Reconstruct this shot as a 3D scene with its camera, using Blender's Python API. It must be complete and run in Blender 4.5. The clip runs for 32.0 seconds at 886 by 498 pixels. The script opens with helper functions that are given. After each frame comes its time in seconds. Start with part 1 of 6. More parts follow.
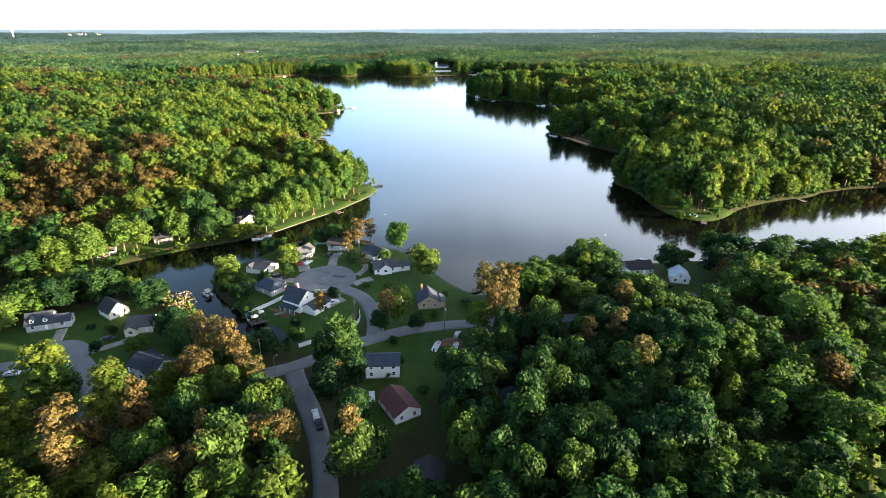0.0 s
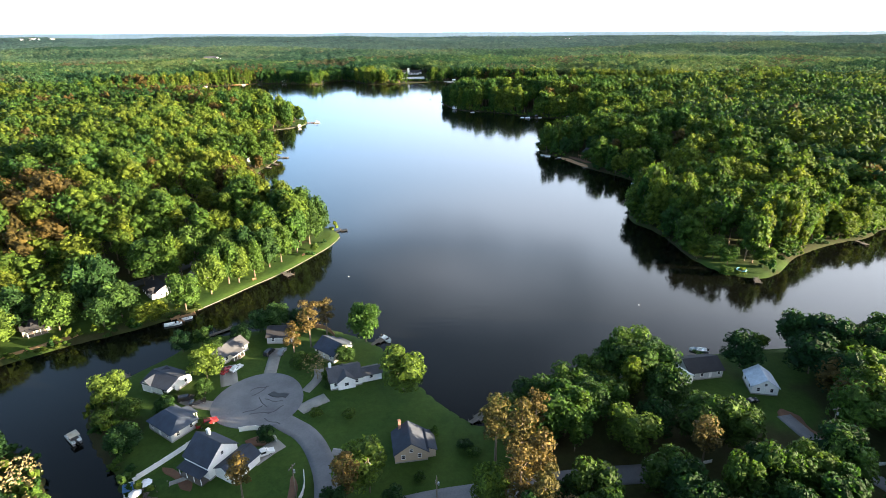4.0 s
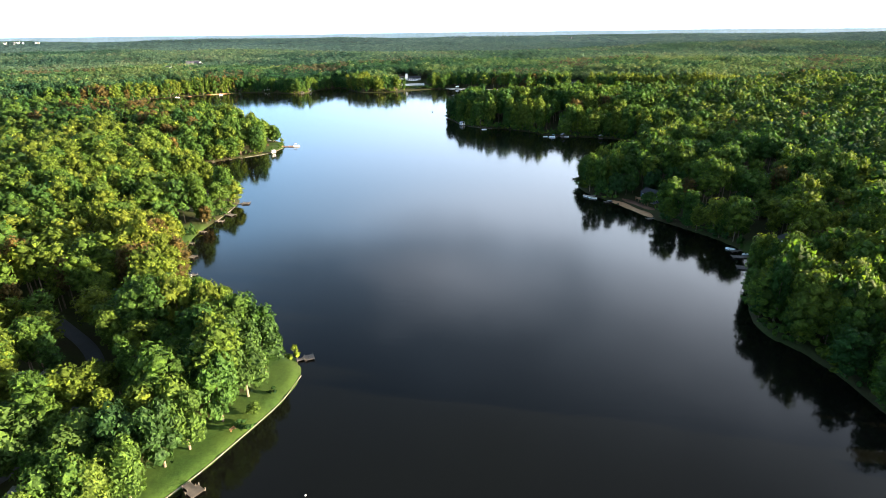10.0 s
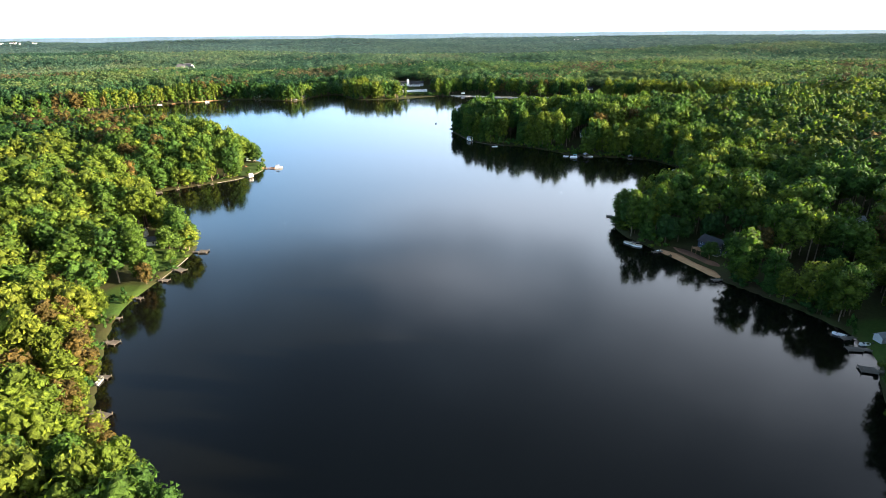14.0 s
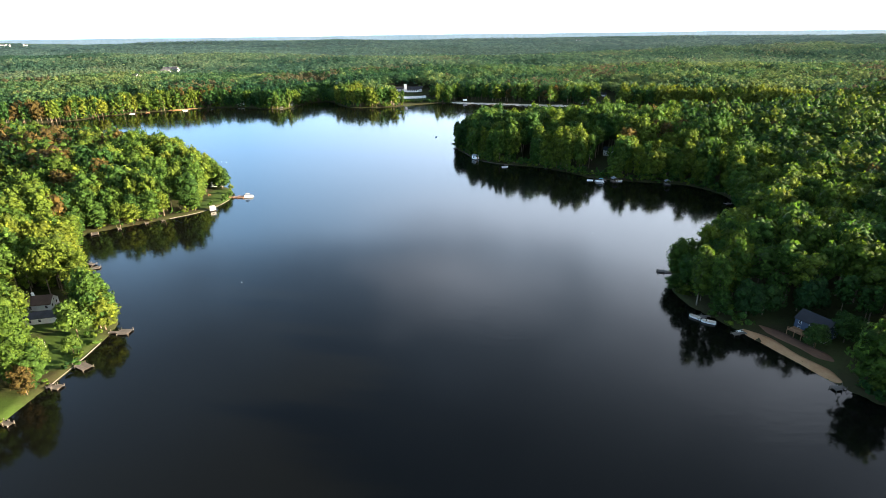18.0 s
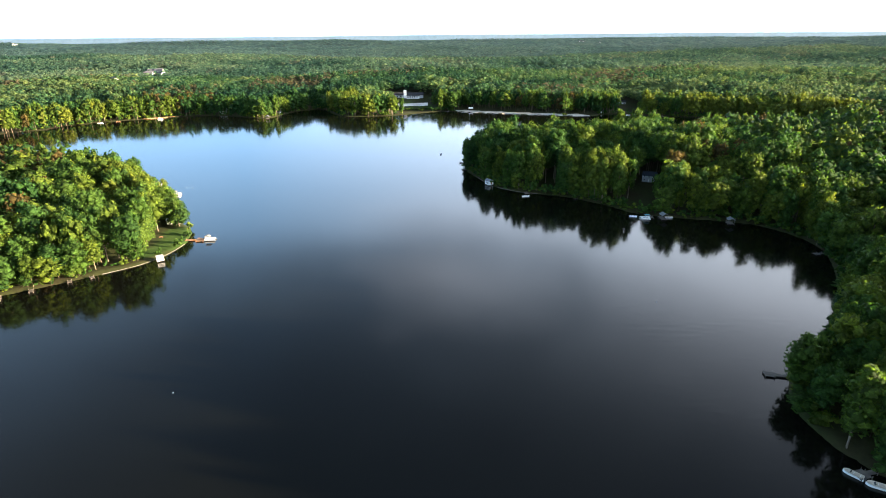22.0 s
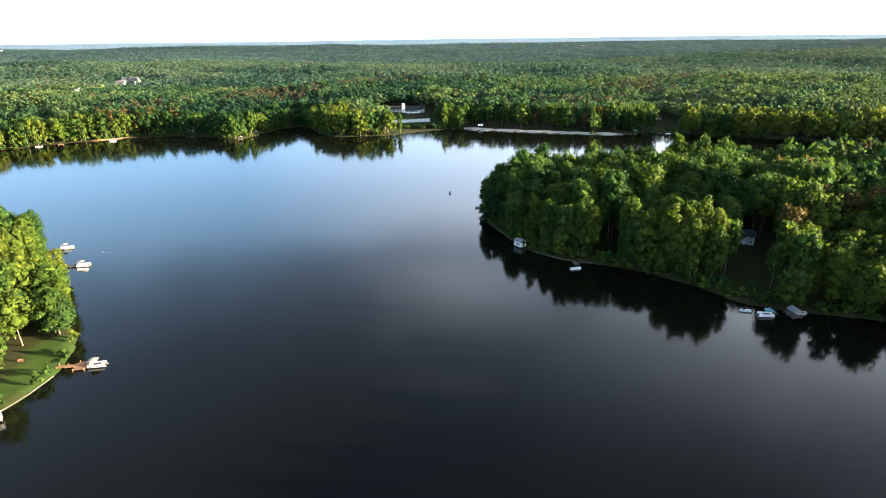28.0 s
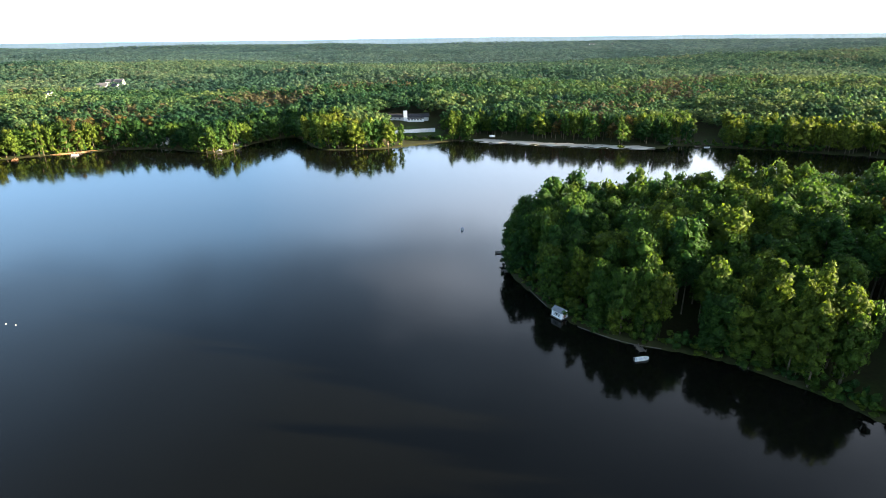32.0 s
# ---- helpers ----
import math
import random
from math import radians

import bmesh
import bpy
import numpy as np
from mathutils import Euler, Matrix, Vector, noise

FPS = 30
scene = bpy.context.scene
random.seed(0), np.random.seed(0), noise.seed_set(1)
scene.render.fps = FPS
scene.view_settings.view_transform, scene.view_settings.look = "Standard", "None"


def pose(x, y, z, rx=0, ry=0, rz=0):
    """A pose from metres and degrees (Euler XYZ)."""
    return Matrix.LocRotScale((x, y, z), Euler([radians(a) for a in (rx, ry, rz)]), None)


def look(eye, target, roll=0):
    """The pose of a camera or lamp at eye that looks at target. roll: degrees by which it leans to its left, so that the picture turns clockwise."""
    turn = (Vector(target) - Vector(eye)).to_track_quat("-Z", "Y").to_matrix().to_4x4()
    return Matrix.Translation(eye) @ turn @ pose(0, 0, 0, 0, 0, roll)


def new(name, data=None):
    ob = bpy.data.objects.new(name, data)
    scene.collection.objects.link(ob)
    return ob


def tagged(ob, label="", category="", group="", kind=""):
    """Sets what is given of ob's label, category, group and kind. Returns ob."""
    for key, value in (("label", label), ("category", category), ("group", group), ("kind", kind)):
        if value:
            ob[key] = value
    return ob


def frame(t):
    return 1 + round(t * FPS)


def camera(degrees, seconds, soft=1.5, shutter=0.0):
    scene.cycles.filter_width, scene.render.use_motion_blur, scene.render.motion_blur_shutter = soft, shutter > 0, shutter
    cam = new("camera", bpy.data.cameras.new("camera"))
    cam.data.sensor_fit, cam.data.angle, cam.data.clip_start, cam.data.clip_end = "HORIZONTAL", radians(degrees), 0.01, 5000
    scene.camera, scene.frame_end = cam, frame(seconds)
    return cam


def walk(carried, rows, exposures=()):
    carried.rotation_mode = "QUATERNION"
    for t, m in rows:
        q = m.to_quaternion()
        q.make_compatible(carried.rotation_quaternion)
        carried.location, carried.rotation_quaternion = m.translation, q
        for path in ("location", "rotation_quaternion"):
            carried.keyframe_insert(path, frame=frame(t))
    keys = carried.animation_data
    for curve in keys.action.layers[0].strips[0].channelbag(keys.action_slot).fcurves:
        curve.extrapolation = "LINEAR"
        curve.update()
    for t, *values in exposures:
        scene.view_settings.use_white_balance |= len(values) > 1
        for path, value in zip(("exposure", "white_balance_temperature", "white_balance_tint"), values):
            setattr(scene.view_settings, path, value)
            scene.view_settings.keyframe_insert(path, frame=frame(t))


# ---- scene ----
cam = camera(77.1, 32.0, soft=0.85)
PATH = [
    (0, (1.797, 1.911, 104.209), (1.762, 3.76, 103.447), -0.1),
    (0.5, (0.938, 11.415, 104.002), (0.95, 13.265, 103.241), -0.1),
    (1, (0.008, 21.175, 103.909), (0.037, 23.025, 103.15), -0.2),
    (1.5, (-0.783, 31.028, 103.895), (-0.74, 32.878, 103.135), -0.2),
    (2, (-1.719, 40.899, 103.871), (-1.666, 42.749, 103.113), -0.1),
    (2.5, (-2.205, 50.657, 104.096), (-2.148, 52.507, 103.339), -0.1),
    (3, (-2.322, 60.497, 104.219), (-2.264, 62.348, 103.465), -0.2),
    (3.5, (-2.221, 70.515, 104.29), (-2.165, 72.367, 103.537), -0.2),
    (5.5, (-2.628, 111.599, 104.459), (-2.575, 113.451, 103.707), -0.3),
    (6, (-3.537, 121.917, 104.492), (-3.482, 123.769, 103.739), -0.3),
    (6.5, (-4.481, 132.218, 104.461), (-4.424, 134.07, 103.707), -0.2),
    (7, (-5.08, 142.837, 104.388), (-5.023, 144.689, 103.635), -0.3),
    (7.5, (-5.425, 153.154, 104.649), (-5.366, 155.006, 103.896), -0.2),
    (8, (-5.685, 163.272, 104.839), (-5.625, 165.123, 104.084), -0.3),
    (8.5, (-6.098, 173.34, 105.093), (-6.039, 175.19, 104.336), -0.4),
    (9, (-6.581, 183.85, 104.959), (-6.521, 185.701, 104.203), -0.5),
    (9.5, (-6.942, 194.185, 104.72), (-6.881, 196.037, 103.965), -0.6),
    (10, (-7.159, 203.978, 104.657), (-7.099, 205.83, 103.904), -0.7),
    (10.5, (-7.421, 213.582, 104.587), (-7.363, 215.435, 103.836), -0.7),
    (11, (-8.337, 223.18, 104.6), (-8.275, 225.033, 103.85), -0.6),
    (11.5, (-8.907, 232.777, 104.852), (-8.845, 234.63, 104.102), -0.5),
    (12, (-9.128, 241.824, 105.255), (-9.067, 243.677, 104.505), -0.4),
    (12.5, (-9.194, 251.308, 105.744), (-9.132, 253.161, 104.994), -0.4),
    (13, (-9.154, 260.539, 106.053), (-9.093, 262.392, 105.303), -0.4),
    (13.5, (-7.752, 270.753, 106.1), (-7.697, 272.606, 105.35), -0.5),
    (14, (-6.298, 280.595, 106.267), (-6.247, 282.448, 105.516), -0.6),
    (14.5, (-5.718, 290.157, 106.442), (-5.668, 292.01, 105.69), -0.7),
    (16.5, (-5.926, 328.857, 106.385), (-5.873, 330.71, 105.633), -0.6),
    (17, (-5.806, 338.877, 106.289), (-5.753, 340.73, 105.538), -0.5),
    (17.5, (-5.624, 349.103, 106.176), (-5.572, 350.956, 105.426), -0.6),
    (18, (-5.68, 359.259, 106.078), (-5.627, 361.113, 105.329), -0.7),
    (18.5, (-5.73, 369.79, 106.044), (-5.678, 371.644, 105.296), -0.7),
    (19, (-5.902, 380.067, 106.016), (-5.852, 381.922, 105.269), -0.7),
    (19.5, (-6.42, 390.083, 105.974), (-6.368, 391.938, 105.227), -0.6),
    (20, (-7.185, 400.368, 105.705), (-7.131, 402.223, 104.96), -0.6),
    (20.5, (-7.957, 410.808, 105.418), (-7.901, 412.663, 104.674), -0.5),
    (21, (-8.625, 421.213, 105.334), (-8.567, 423.068, 104.589), -0.5),
    (21.5, (-8.871, 430.314, 105.774), (-8.814, 432.169, 105.027), -0.6),
    (22, (-9.48, 440.305, 105.95), (-9.421, 442.159, 105.202), -0.5),
    (22.5, (-10.237, 450.882, 105.648), (-10.174, 452.736, 104.9), -0.5),
    (23, (-10.408, 460.244, 104.987), (-10.344, 462.1, 104.245), -0.6),
    (23.5, (-10.621, 469.981, 104.756), (-10.557, 471.838, 104.015), -0.7),
    (24, (-10.881, 479.93, 104.83), (-10.816, 481.787, 104.09), -0.6),
    (24.5, (-10.857, 490.159, 104.806), (-10.793, 492.016, 104.066), -0.6),
    (25, (-11.152, 499.694, 104.675), (-11.087, 501.552, 103.936), -0.6),
    (25.5, (-11.383, 509.104, 104.802), (-11.318, 510.962, 104.063), -0.6),
    (27.5, (-12.962, 547.558, 105.076), (-12.896, 549.416, 104.34), -0.7),
    (28, (-13.12, 557.31, 104.949), (-13.056, 559.168, 104.213), -0.7),
    (28.5, (-13.37, 567.117, 104.872), (-13.307, 568.975, 104.136), -0.7),
    (29, (-13.626, 576.611, 104.861), (-13.563, 578.47, 104.124), -0.6),
    (29.5, (-13.826, 586.416, 104.694), (-13.764, 588.274, 103.957), -0.7),
    (30, (-13.889, 596.035, 104.459), (-13.829, 597.893, 103.722), -0.7),
    (30.5, (-13.912, 605.718, 104.56), (-13.853, 607.576, 103.822), -0.7),
    (31, (-14.255, 615.092, 104.733), (-14.197, 616.95, 103.994), -0.6),
    (31.5, (-14.554, 624.652, 105.006), (-14.496, 626.509, 104.266), -0.6),
    (32, (-14.729, 633.972, 105.172), (-14.673, 635.829, 104.432), -0.7),
]
walk(cam, [(t, look(eye, target, roll)) for t, eye, target, roll in PATH])

# ---------------------------------------------------------------- light
SUN_AZ, SUN_EL = radians(-12), radians(7.0)      # azimuth from +x towards +y; low evening sun across the lake
sun_way = Vector((math.cos(SUN_AZ) * math.cos(SUN_EL), math.sin(SUN_AZ) * math.cos(SUN_EL), math.sin(SUN_EL)))
world = bpy.data.worlds.new("evening_sky")
scene.world = world
world.use_nodes = True
wn, wl = world.node_tree.nodes, world.node_tree.links
sky = wn.new("ShaderNodeTexSky")
sky.sky_type, sky.sun_disc = "NISHITA", False
sky.sun_elevation, sky.sun_rotation = SUN_EL, radians(90) - SUN_AZ
sky.altitude, sky.air_density, sky.dust_density, sky.ozone_density = 150, 0.6, 1.0, 0.8
wn["Background"].inputs["Strength"].default_value = 0.058
# thin high cloud all over the sky, brighter where it is thicker
sky_at, squeeze, cloud = wn.new("ShaderNodeTexCoord"), wn.new("ShaderNodeMapping"), wn.new("ShaderNodeTexNoise")
squeeze.inputs["Scale"].default_value = (1.6, 1.6, 3.0)
squeeze.inputs["Location"].default_value = (0.4, 0.1, 0.0)
cloud.inputs["Scale"].default_value, cloud.inputs["Detail"].default_value, cloud.inputs["Roughness"].default_value = 1.7, 5, 0.5
wl.new(sky_at.outputs["Generated"], squeeze.inputs["Vector"])
wl.new(squeeze.outputs["Vector"], cloud.inputs["Vector"])
veil = wn.new("ShaderNodeMapRange")
veil.inputs["From Min"].default_value, veil.inputs["From Max"].default_value = 0.36, 0.66
veil.inputs["To Min"].default_value, veil.inputs["To Max"].default_value = 0.42, 1.05
wl.new(cloud.outputs["Fac"], veil.inputs["Value"])
# a layer of even height looks denser the lower one looks through it
apart, lifted, thin, dense = wn.new("ShaderNodeSeparateXYZ"), wn.new("ShaderNodeMath"), wn.new("ShaderNodeMath"), wn.new("ShaderNodeMath")
lifted.operation, thin.operation, dense.operation, dense.use_clamp = "MAXIMUM", "DIVIDE", "MULTIPLY", True
lifted.inputs[1].default_value, thin.inputs[0].default_value = 0.06, 0.375
wl.new(sky_at.outputs["Generated"], apart.inputs["Vector"])
wl.new(apart.outputs["Z"], lifted.inputs[0])
wl.new(lifted.outputs["Value"], thin.inputs[1])
steep = wn.new("ShaderNodeMath")
steep.operation, steep.inputs[1].default_value = "POWER", 4.0
wl.new(thin.outputs["Value"], steep.inputs[0])
wl.new(steep.outputs["Value"], dense.inputs[0])
thicker = wn.new("ShaderNodeMapRange")
thicker.inputs["From Min"].default_value, thicker.inputs["From Max"].default_value = -0.3, 0.6
thicker.inputs["To Min"].default_value, thicker.inputs["To Max"].default_value = 0.62, 1.3
wl.new(apart.outputs["X"], thicker.inputs["Value"])
grown = wn.new("ShaderNodeMath")
grown.operation = "MULTIPLY"
wl.new(veil.outputs["Result"], grown.inputs[0])
wl.new(thicker.outputs["Result"], grown.inputs[1])
wl.new(grown.outputs["Value"], dense.inputs[1])
over = wn.new("ShaderNodeMix")
over.data_type = "RGBA"
# the veil glows whiter towards the sun's side
side, glow = wn.new("ShaderNodeMapRange"), wn.new("ShaderNodeMix")
side.inputs["From Min"].default_value, side.inputs["From Max"].default_value = -0.3, 0.62
glow.data_type = "RGBA"
glow.inputs["A"].default_value, glow.inputs["B"].default_value = (2.3, 4.1, 6.4, 1), (8.6, 9.4, 10.6, 1)
wl.new(apart.outputs["X"], side.inputs["Value"])
wl.new(side.outputs["Result"], glow.inputs["Factor"])
wl.new(glow.outputs["Result"], over.inputs["B"])
wl.new(dense.outputs["Value"], over.inputs["Factor"])
# the thin haze overhead greys the blue
greyed = wn.new("ShaderNodeHueSaturation")
greyed.inputs["Saturation"].default_value, greyed.inputs["Value"].default_value = 0.9, 0.66
wl.new(sky.outputs["Color"], greyed.inputs["Color"])
wl.new(greyed.outputs["Color"], over.inputs["A"])
# soft grey-white cloud banks of a flat layer, such as the lake mirrors: place on the layer (across, ahead), half widths, thickness
flat_x, flat_y, layer = wn.new("ShaderNodeMath"), wn.new("ShaderNodeMath"), wn.new("ShaderNodeCombineXYZ")
high = wn.new("ShaderNodeMath")
high.operation, high.inputs[1].default_value = "MAXIMUM", 0.03
wl.new(apart.outputs["Z"], high.inputs[0])
for node, axis in ((flat_x, "X"), (flat_y, "Y")):
    node.operation = "DIVIDE"
    wl.new(apart.outputs[axis], node.inputs[0])
    wl.new(high.outputs["Value"], node.inputs[1])
    wl.new(node.outputs["Value"], layer.inputs[axis])
ragged = wn.new("ShaderNodeTexNoise")
ragged.inputs["Scale"].default_value, ragged.inputs["Detail"].default_value, ragged.inputs["Roughness"].default_value = 1.1, 4, 0.55
wl.new(layer.outputs["Vector"], ragged.inputs["Vector"])
pushed = wn.new("ShaderNodeVectorMath")
pushed.operation = "MULTIPLY_ADD"
pushed.inputs[1].default_value = (0.9, 0.9, 0.0)
wl.new(ragged.outputs["Color"], pushed.inputs[0])
wl.new(layer.outputs["Vector"], pushed.inputs[2])
banks = over.outputs["Result"]
for (cx, cy), (wide, deep), thick in (((0.1, 2.12), (0.5, 0.5), 0.46), ((1.35, 1.75), (0.85, 0.9), 0.55), ((0.5, 3.0), (1.1, 0.6), 0.35), ((-2.6, 1.2), (0.9, 0.6), 0.4), ((3.2, 0.4), (1.2, 0.8), 0.5),
                                      ((1.4, -1.6), (1.0, 0.7), 0.45), ((-1.8, -2.2), (1.1, 0.7), 0.4)):
    place = wn.new("ShaderNodeMapping")
    place.inputs["Location"].default_value = (-(cx + 0.45) / wide, -(cy + 0.45) / deep, 0)
    place.inputs["Scale"].default_value = (1 / wide, 1 / deep, 0)
    ball, amount, laid = wn.new("ShaderNodeTexGradient"), wn.new("ShaderNodeMath"), wn.new("ShaderNodeMix")
    ball.gradient_type = "SPHERICAL"
    amount.operation, amount.inputs[1].default_value = "MULTIPLY", thick
    laid.data_type = "RGBA"
    laid.inputs["B"].default_value = (7.4, 8.1, 9.4, 1)
    wl.new(pushed.outputs["Vector"], place.inputs["Vector"])
    wl.new(place.outputs["Vector"], ball.inputs["Vector"])
    wl.new(ball.outputs["Fac"], amount.inputs[0])
    wl.new(amount.outputs["Value"], laid.inputs["Factor"])
    wl.new(banks, laid.inputs["A"])
    banks = laid.outputs["Result"]
wl.new(banks, wn["Background"].inputs["Color"])
sun_data = bpy.data.lights.new("sun", "SUN")
sun_data.energy, sun_data.angle, sun_data.color = 5.0, radians(0.6), (1.0, 0.80, 0.55)
sun = new("sun", sun_data)
sun.matrix_world = look(sun_way * 3000, (0, 0, 0))
scene.view_settings.exposure = 3.24


# ---------------------------------------------------------------- materials
def node_material(name):
    m = bpy.data.materials.new(name)
    m.use_nodes = True
    n, l = m.node_tree.nodes, m.node_tree.links
    return m, n, l, n["Principled BSDF"]


def noise_node(n, l, scale, detail=4.0, rough=0.6, coord="Object"):
    tc = n.new("ShaderNodeTexCoord")
    tex = n.new("ShaderNodeTexNoise")
    tex.inputs["Scale"].default_value, tex.inputs["Detail"].default_value, tex.inputs["Roughness"].default_value = scale, detail, rough
    l.new(tc.outputs[coord], tex.inputs["Vector"])
    return tex


def ramp_node(n, l, source, stops):
    r = n.new("ShaderNodeValToRGB")
    while len(r.color_ramp.elements) < len(stops):
        r.color_ramp.elements.new(0.5)
    for e, (p, c) in zip(r.color_ramp.elements, stops):
        e.position, e.color = p, (*c, 1)
    l.new(source, r.inputs["Fac"])
    return r


def mix_node(n, l, fac, a, b, blend="MIX"):
    m = n.new("ShaderNodeMix")
    m.data_type, m.blend_type = "RGBA", blend
    for socket, value in ((m.inputs["Factor"], fac), (m.inputs["A"], a), (m.inputs["B"], b)):
        if isinstance(value, bpy.types.NodeSocket):
            l.new(value, socket)
        elif isinstance(value, (tuple, list)):
            socket.default_value = (*value, 1)
        else:
            socket.default_value = value
    return m.outputs["Result"]


def surface(name, a, b, scale=1.5, fine=14.0, rough=0.7, metal=0.0, bump=0.15, vary=0.0):
    """A weathered surface: broad stains from a to b, fine grain and a little relief; vary: spread between objects."""
    m, n, l, p = node_material(name)
    broad, grain = noise_node(n, l, scale), noise_node(n, l, fine, 6, 0.7)
    col = ramp_node(n, l, broad.outputs["Fac"], ((0.3, a), (0.7, b))).outputs["Color"]
    g = ramp_node(n, l, grain.outputs["Fac"], ((0.25, (0.72, 0.72, 0.72)), (0.75, (1.15, 1.15, 1.15)))).outputs["Color"]
    col = mix_node(n, l, 0.8, col, g, "MULTIPLY")
    if vary:
        info = n.new("ShaderNodeObjectInfo")
        v = ramp_node(n, l, info.outputs["Random"], ((0.0, (1 - vary,) * 3), (1.0, (1 + vary,) * 3))).outputs["Color"]
        col = mix_node(n, l, 1.0, col, v, "MULTIPLY")
    l.new(col, p.inputs["Base Color"])
    p.inputs["Roughness"].default_value, p.inputs["Metallic"].default_value = rough, metal
    b_node = n.new("ShaderNodeBump")
    b_node.inputs["Strength"].default_value, b_node.inputs["Distance"].default_value = bump, 0.05
    l.new(grain.outputs["Fac"], b_node.inputs["Height"])
    l.new(b_node.outputs["Normal"], p.inputs["Normal"])
    return m


def foliage(name, stops, by_object, see_through=0.38, relief=2.4, spread=1.0):
    """Leaves: the tree's own tint picks the colour, each clump differs a little, and some light passes through."""
    m, n, l, p = node_material(name)
    if by_object:
        source = n.new("ShaderNodeObjectInfo").outputs["Random"]
    else:
        at = n.new("ShaderNodeAttribute")
        at.attribute_name = "tint"
        source = at.outputs["Fac"]
    col = ramp_node(n, l, source, stops).outputs["Color"]
    geo = n.new("ShaderNodeNewGeometry")
    each = ramp_node(n, l, geo.outputs["Random Per Island"], ((0.0, (0.6, 0.62, 0.6)), (0.7, (1.05, 1.05, 1.0)), (1.0, (1.5, 1.4, 1.1)))).outputs["Color"]
    each = mix_node(n, l, spread, (1.0, 1.0, 1.0), each)
    col = mix_node(n, l, 1.0, col, each, "MULTIPLY")
    grain = noise_node(n, l, 11.0 if by_object else 2.2, 5, 0.75)
    g = ramp_node(n, l, grain.outputs["Fac"], ((0.3, (0.5, 0.52, 0.5)), (0.7, (1.35, 1.35, 1.25)))).outputs["Color"]
    col = mix_node(n, l, 1.0, col, g, "MULTIPLY")
    # sprays of leaves stand proud of one another; shade in their hollows is put into the colour
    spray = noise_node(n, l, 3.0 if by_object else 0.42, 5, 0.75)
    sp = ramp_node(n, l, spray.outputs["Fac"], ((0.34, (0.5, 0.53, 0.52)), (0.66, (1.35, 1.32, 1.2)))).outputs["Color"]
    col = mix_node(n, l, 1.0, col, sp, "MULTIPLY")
    bump = n.new("ShaderNodeBump")
    bump.inputs["Strength"].default_value, bump.inputs["Distance"].default_value = 1.0, 0.35 if by_object else relief
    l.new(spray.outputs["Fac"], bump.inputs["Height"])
    l.new(bump.outputs["Normal"], p.inputs["Normal"])
    l.new(col, p.inputs["Base Color"])
    p.inputs["Roughness"].default_value = 0.65
    p.inputs["Specular IOR Level"].default_value = 0.1
    back = n.new("ShaderNodeBsdfTranslucent")
    warm = mix_node(n, l, 1.0, col, (1.1, 1.2, 0.6), "MULTIPLY")
    l.new(warm, back.inputs["Color"])
    blend = n.new("ShaderNodeMixShader")
    blend.inputs["Fac"].default_value = see_through
    l.new(p.outputs["BSDF"], blend.inputs[1])
    l.new(back.outputs["BSDF"], blend.inputs[2])
    l.new(blend.outputs["Shader"], n["Material Output"].inputs["Surface"])
    return m


GREENS = ((0.0, (0.018, 0.058, 0.020)), (0.22, (0.034, 0.090, 0.026)), (0.45, (0.066, 0.128, 0.026)), (0.65, (0.114, 0.160, 0.025)),
          (0.84, (0.150, 0.180, 0.029)), (0.87, (0.086, 0.068, 0.026)), (1.0, (0.112, 0.080, 0.030)))
# distance haze is put into these three leaf colours, bluer band by band
FAINT_HAZE_GREENS = ((0.0, (0.022, 0.074, 0.044)), (0.45, (0.066, 0.140, 0.066)), (0.84, (0.150, 0.205, 0.084)), (0.87, (0.104, 0.100, 0.066)), (1.0, (0.118, 0.104, 0.066)))
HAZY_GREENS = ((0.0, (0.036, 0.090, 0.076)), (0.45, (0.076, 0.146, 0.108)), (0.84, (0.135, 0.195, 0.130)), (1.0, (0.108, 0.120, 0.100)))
HAZE_BLUE_GREENS = ((0.0, (0.054, 0.112, 0.128)), (0.5, (0.080, 0.142, 0.156)), (1.0, (0.105, 0.168, 0.172)))
PINES = ((0.0, (0.088, 0.066, 0.026)), (0.6, (0.106, 0.076, 0.028)), (1.0, (0.072, 0.068, 0.024)))
LIGHT_GREENS = ((0.0, (0.050, 0.108, 0.026)), (1.0, (0.098, 0.146, 0.030)))
DEEP_GREENS = ((0.0, (0.012, 0.038, 0.016)), (0.5, (0.026, 0.064, 0.021)), (1.0, (0.056, 0.100, 0.025)))
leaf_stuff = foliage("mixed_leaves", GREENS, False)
leaf_far = foliage("faint_haze_leaves", FAINT_HAZE_GREENS, False, 0.38, spread=1.0)
leaf_hazy = foliage("haze_tinted_leaves", HAZY_GREENS, False, 0.4, relief=2.0, spread=1.0)
leaf_distant = foliage("haze_blue_leaves", HAZE_BLUE_GREENS, False, 0.42, relief=1.6, spread=0.9)
leaf_green = foliage("green_leaves", DEEP_GREENS, True)
leaf_light = foliage("spring_leaves", LIGHT_GREENS, True, 0.4)
leaf_pine = foliage("pine_needles", PINES, True, 0.2)
bark = surface("bark", (0.10, 0.075, 0.05), (0.20, 0.15, 0.10), 0.8, 6, 0.9, 0, 0.5)
pale_bark = surface("pale_bark", (0.30, 0.24, 0.17), (0.42, 0.34, 0.25), 0.8, 6, 0.9, 0, 0.5)
asphalt = surface("worn_asphalt", (0.12, 0.12, 0.125), (0.19, 0.19, 0.195), 0.12, 2.5, 0.9, 0, 0.2)
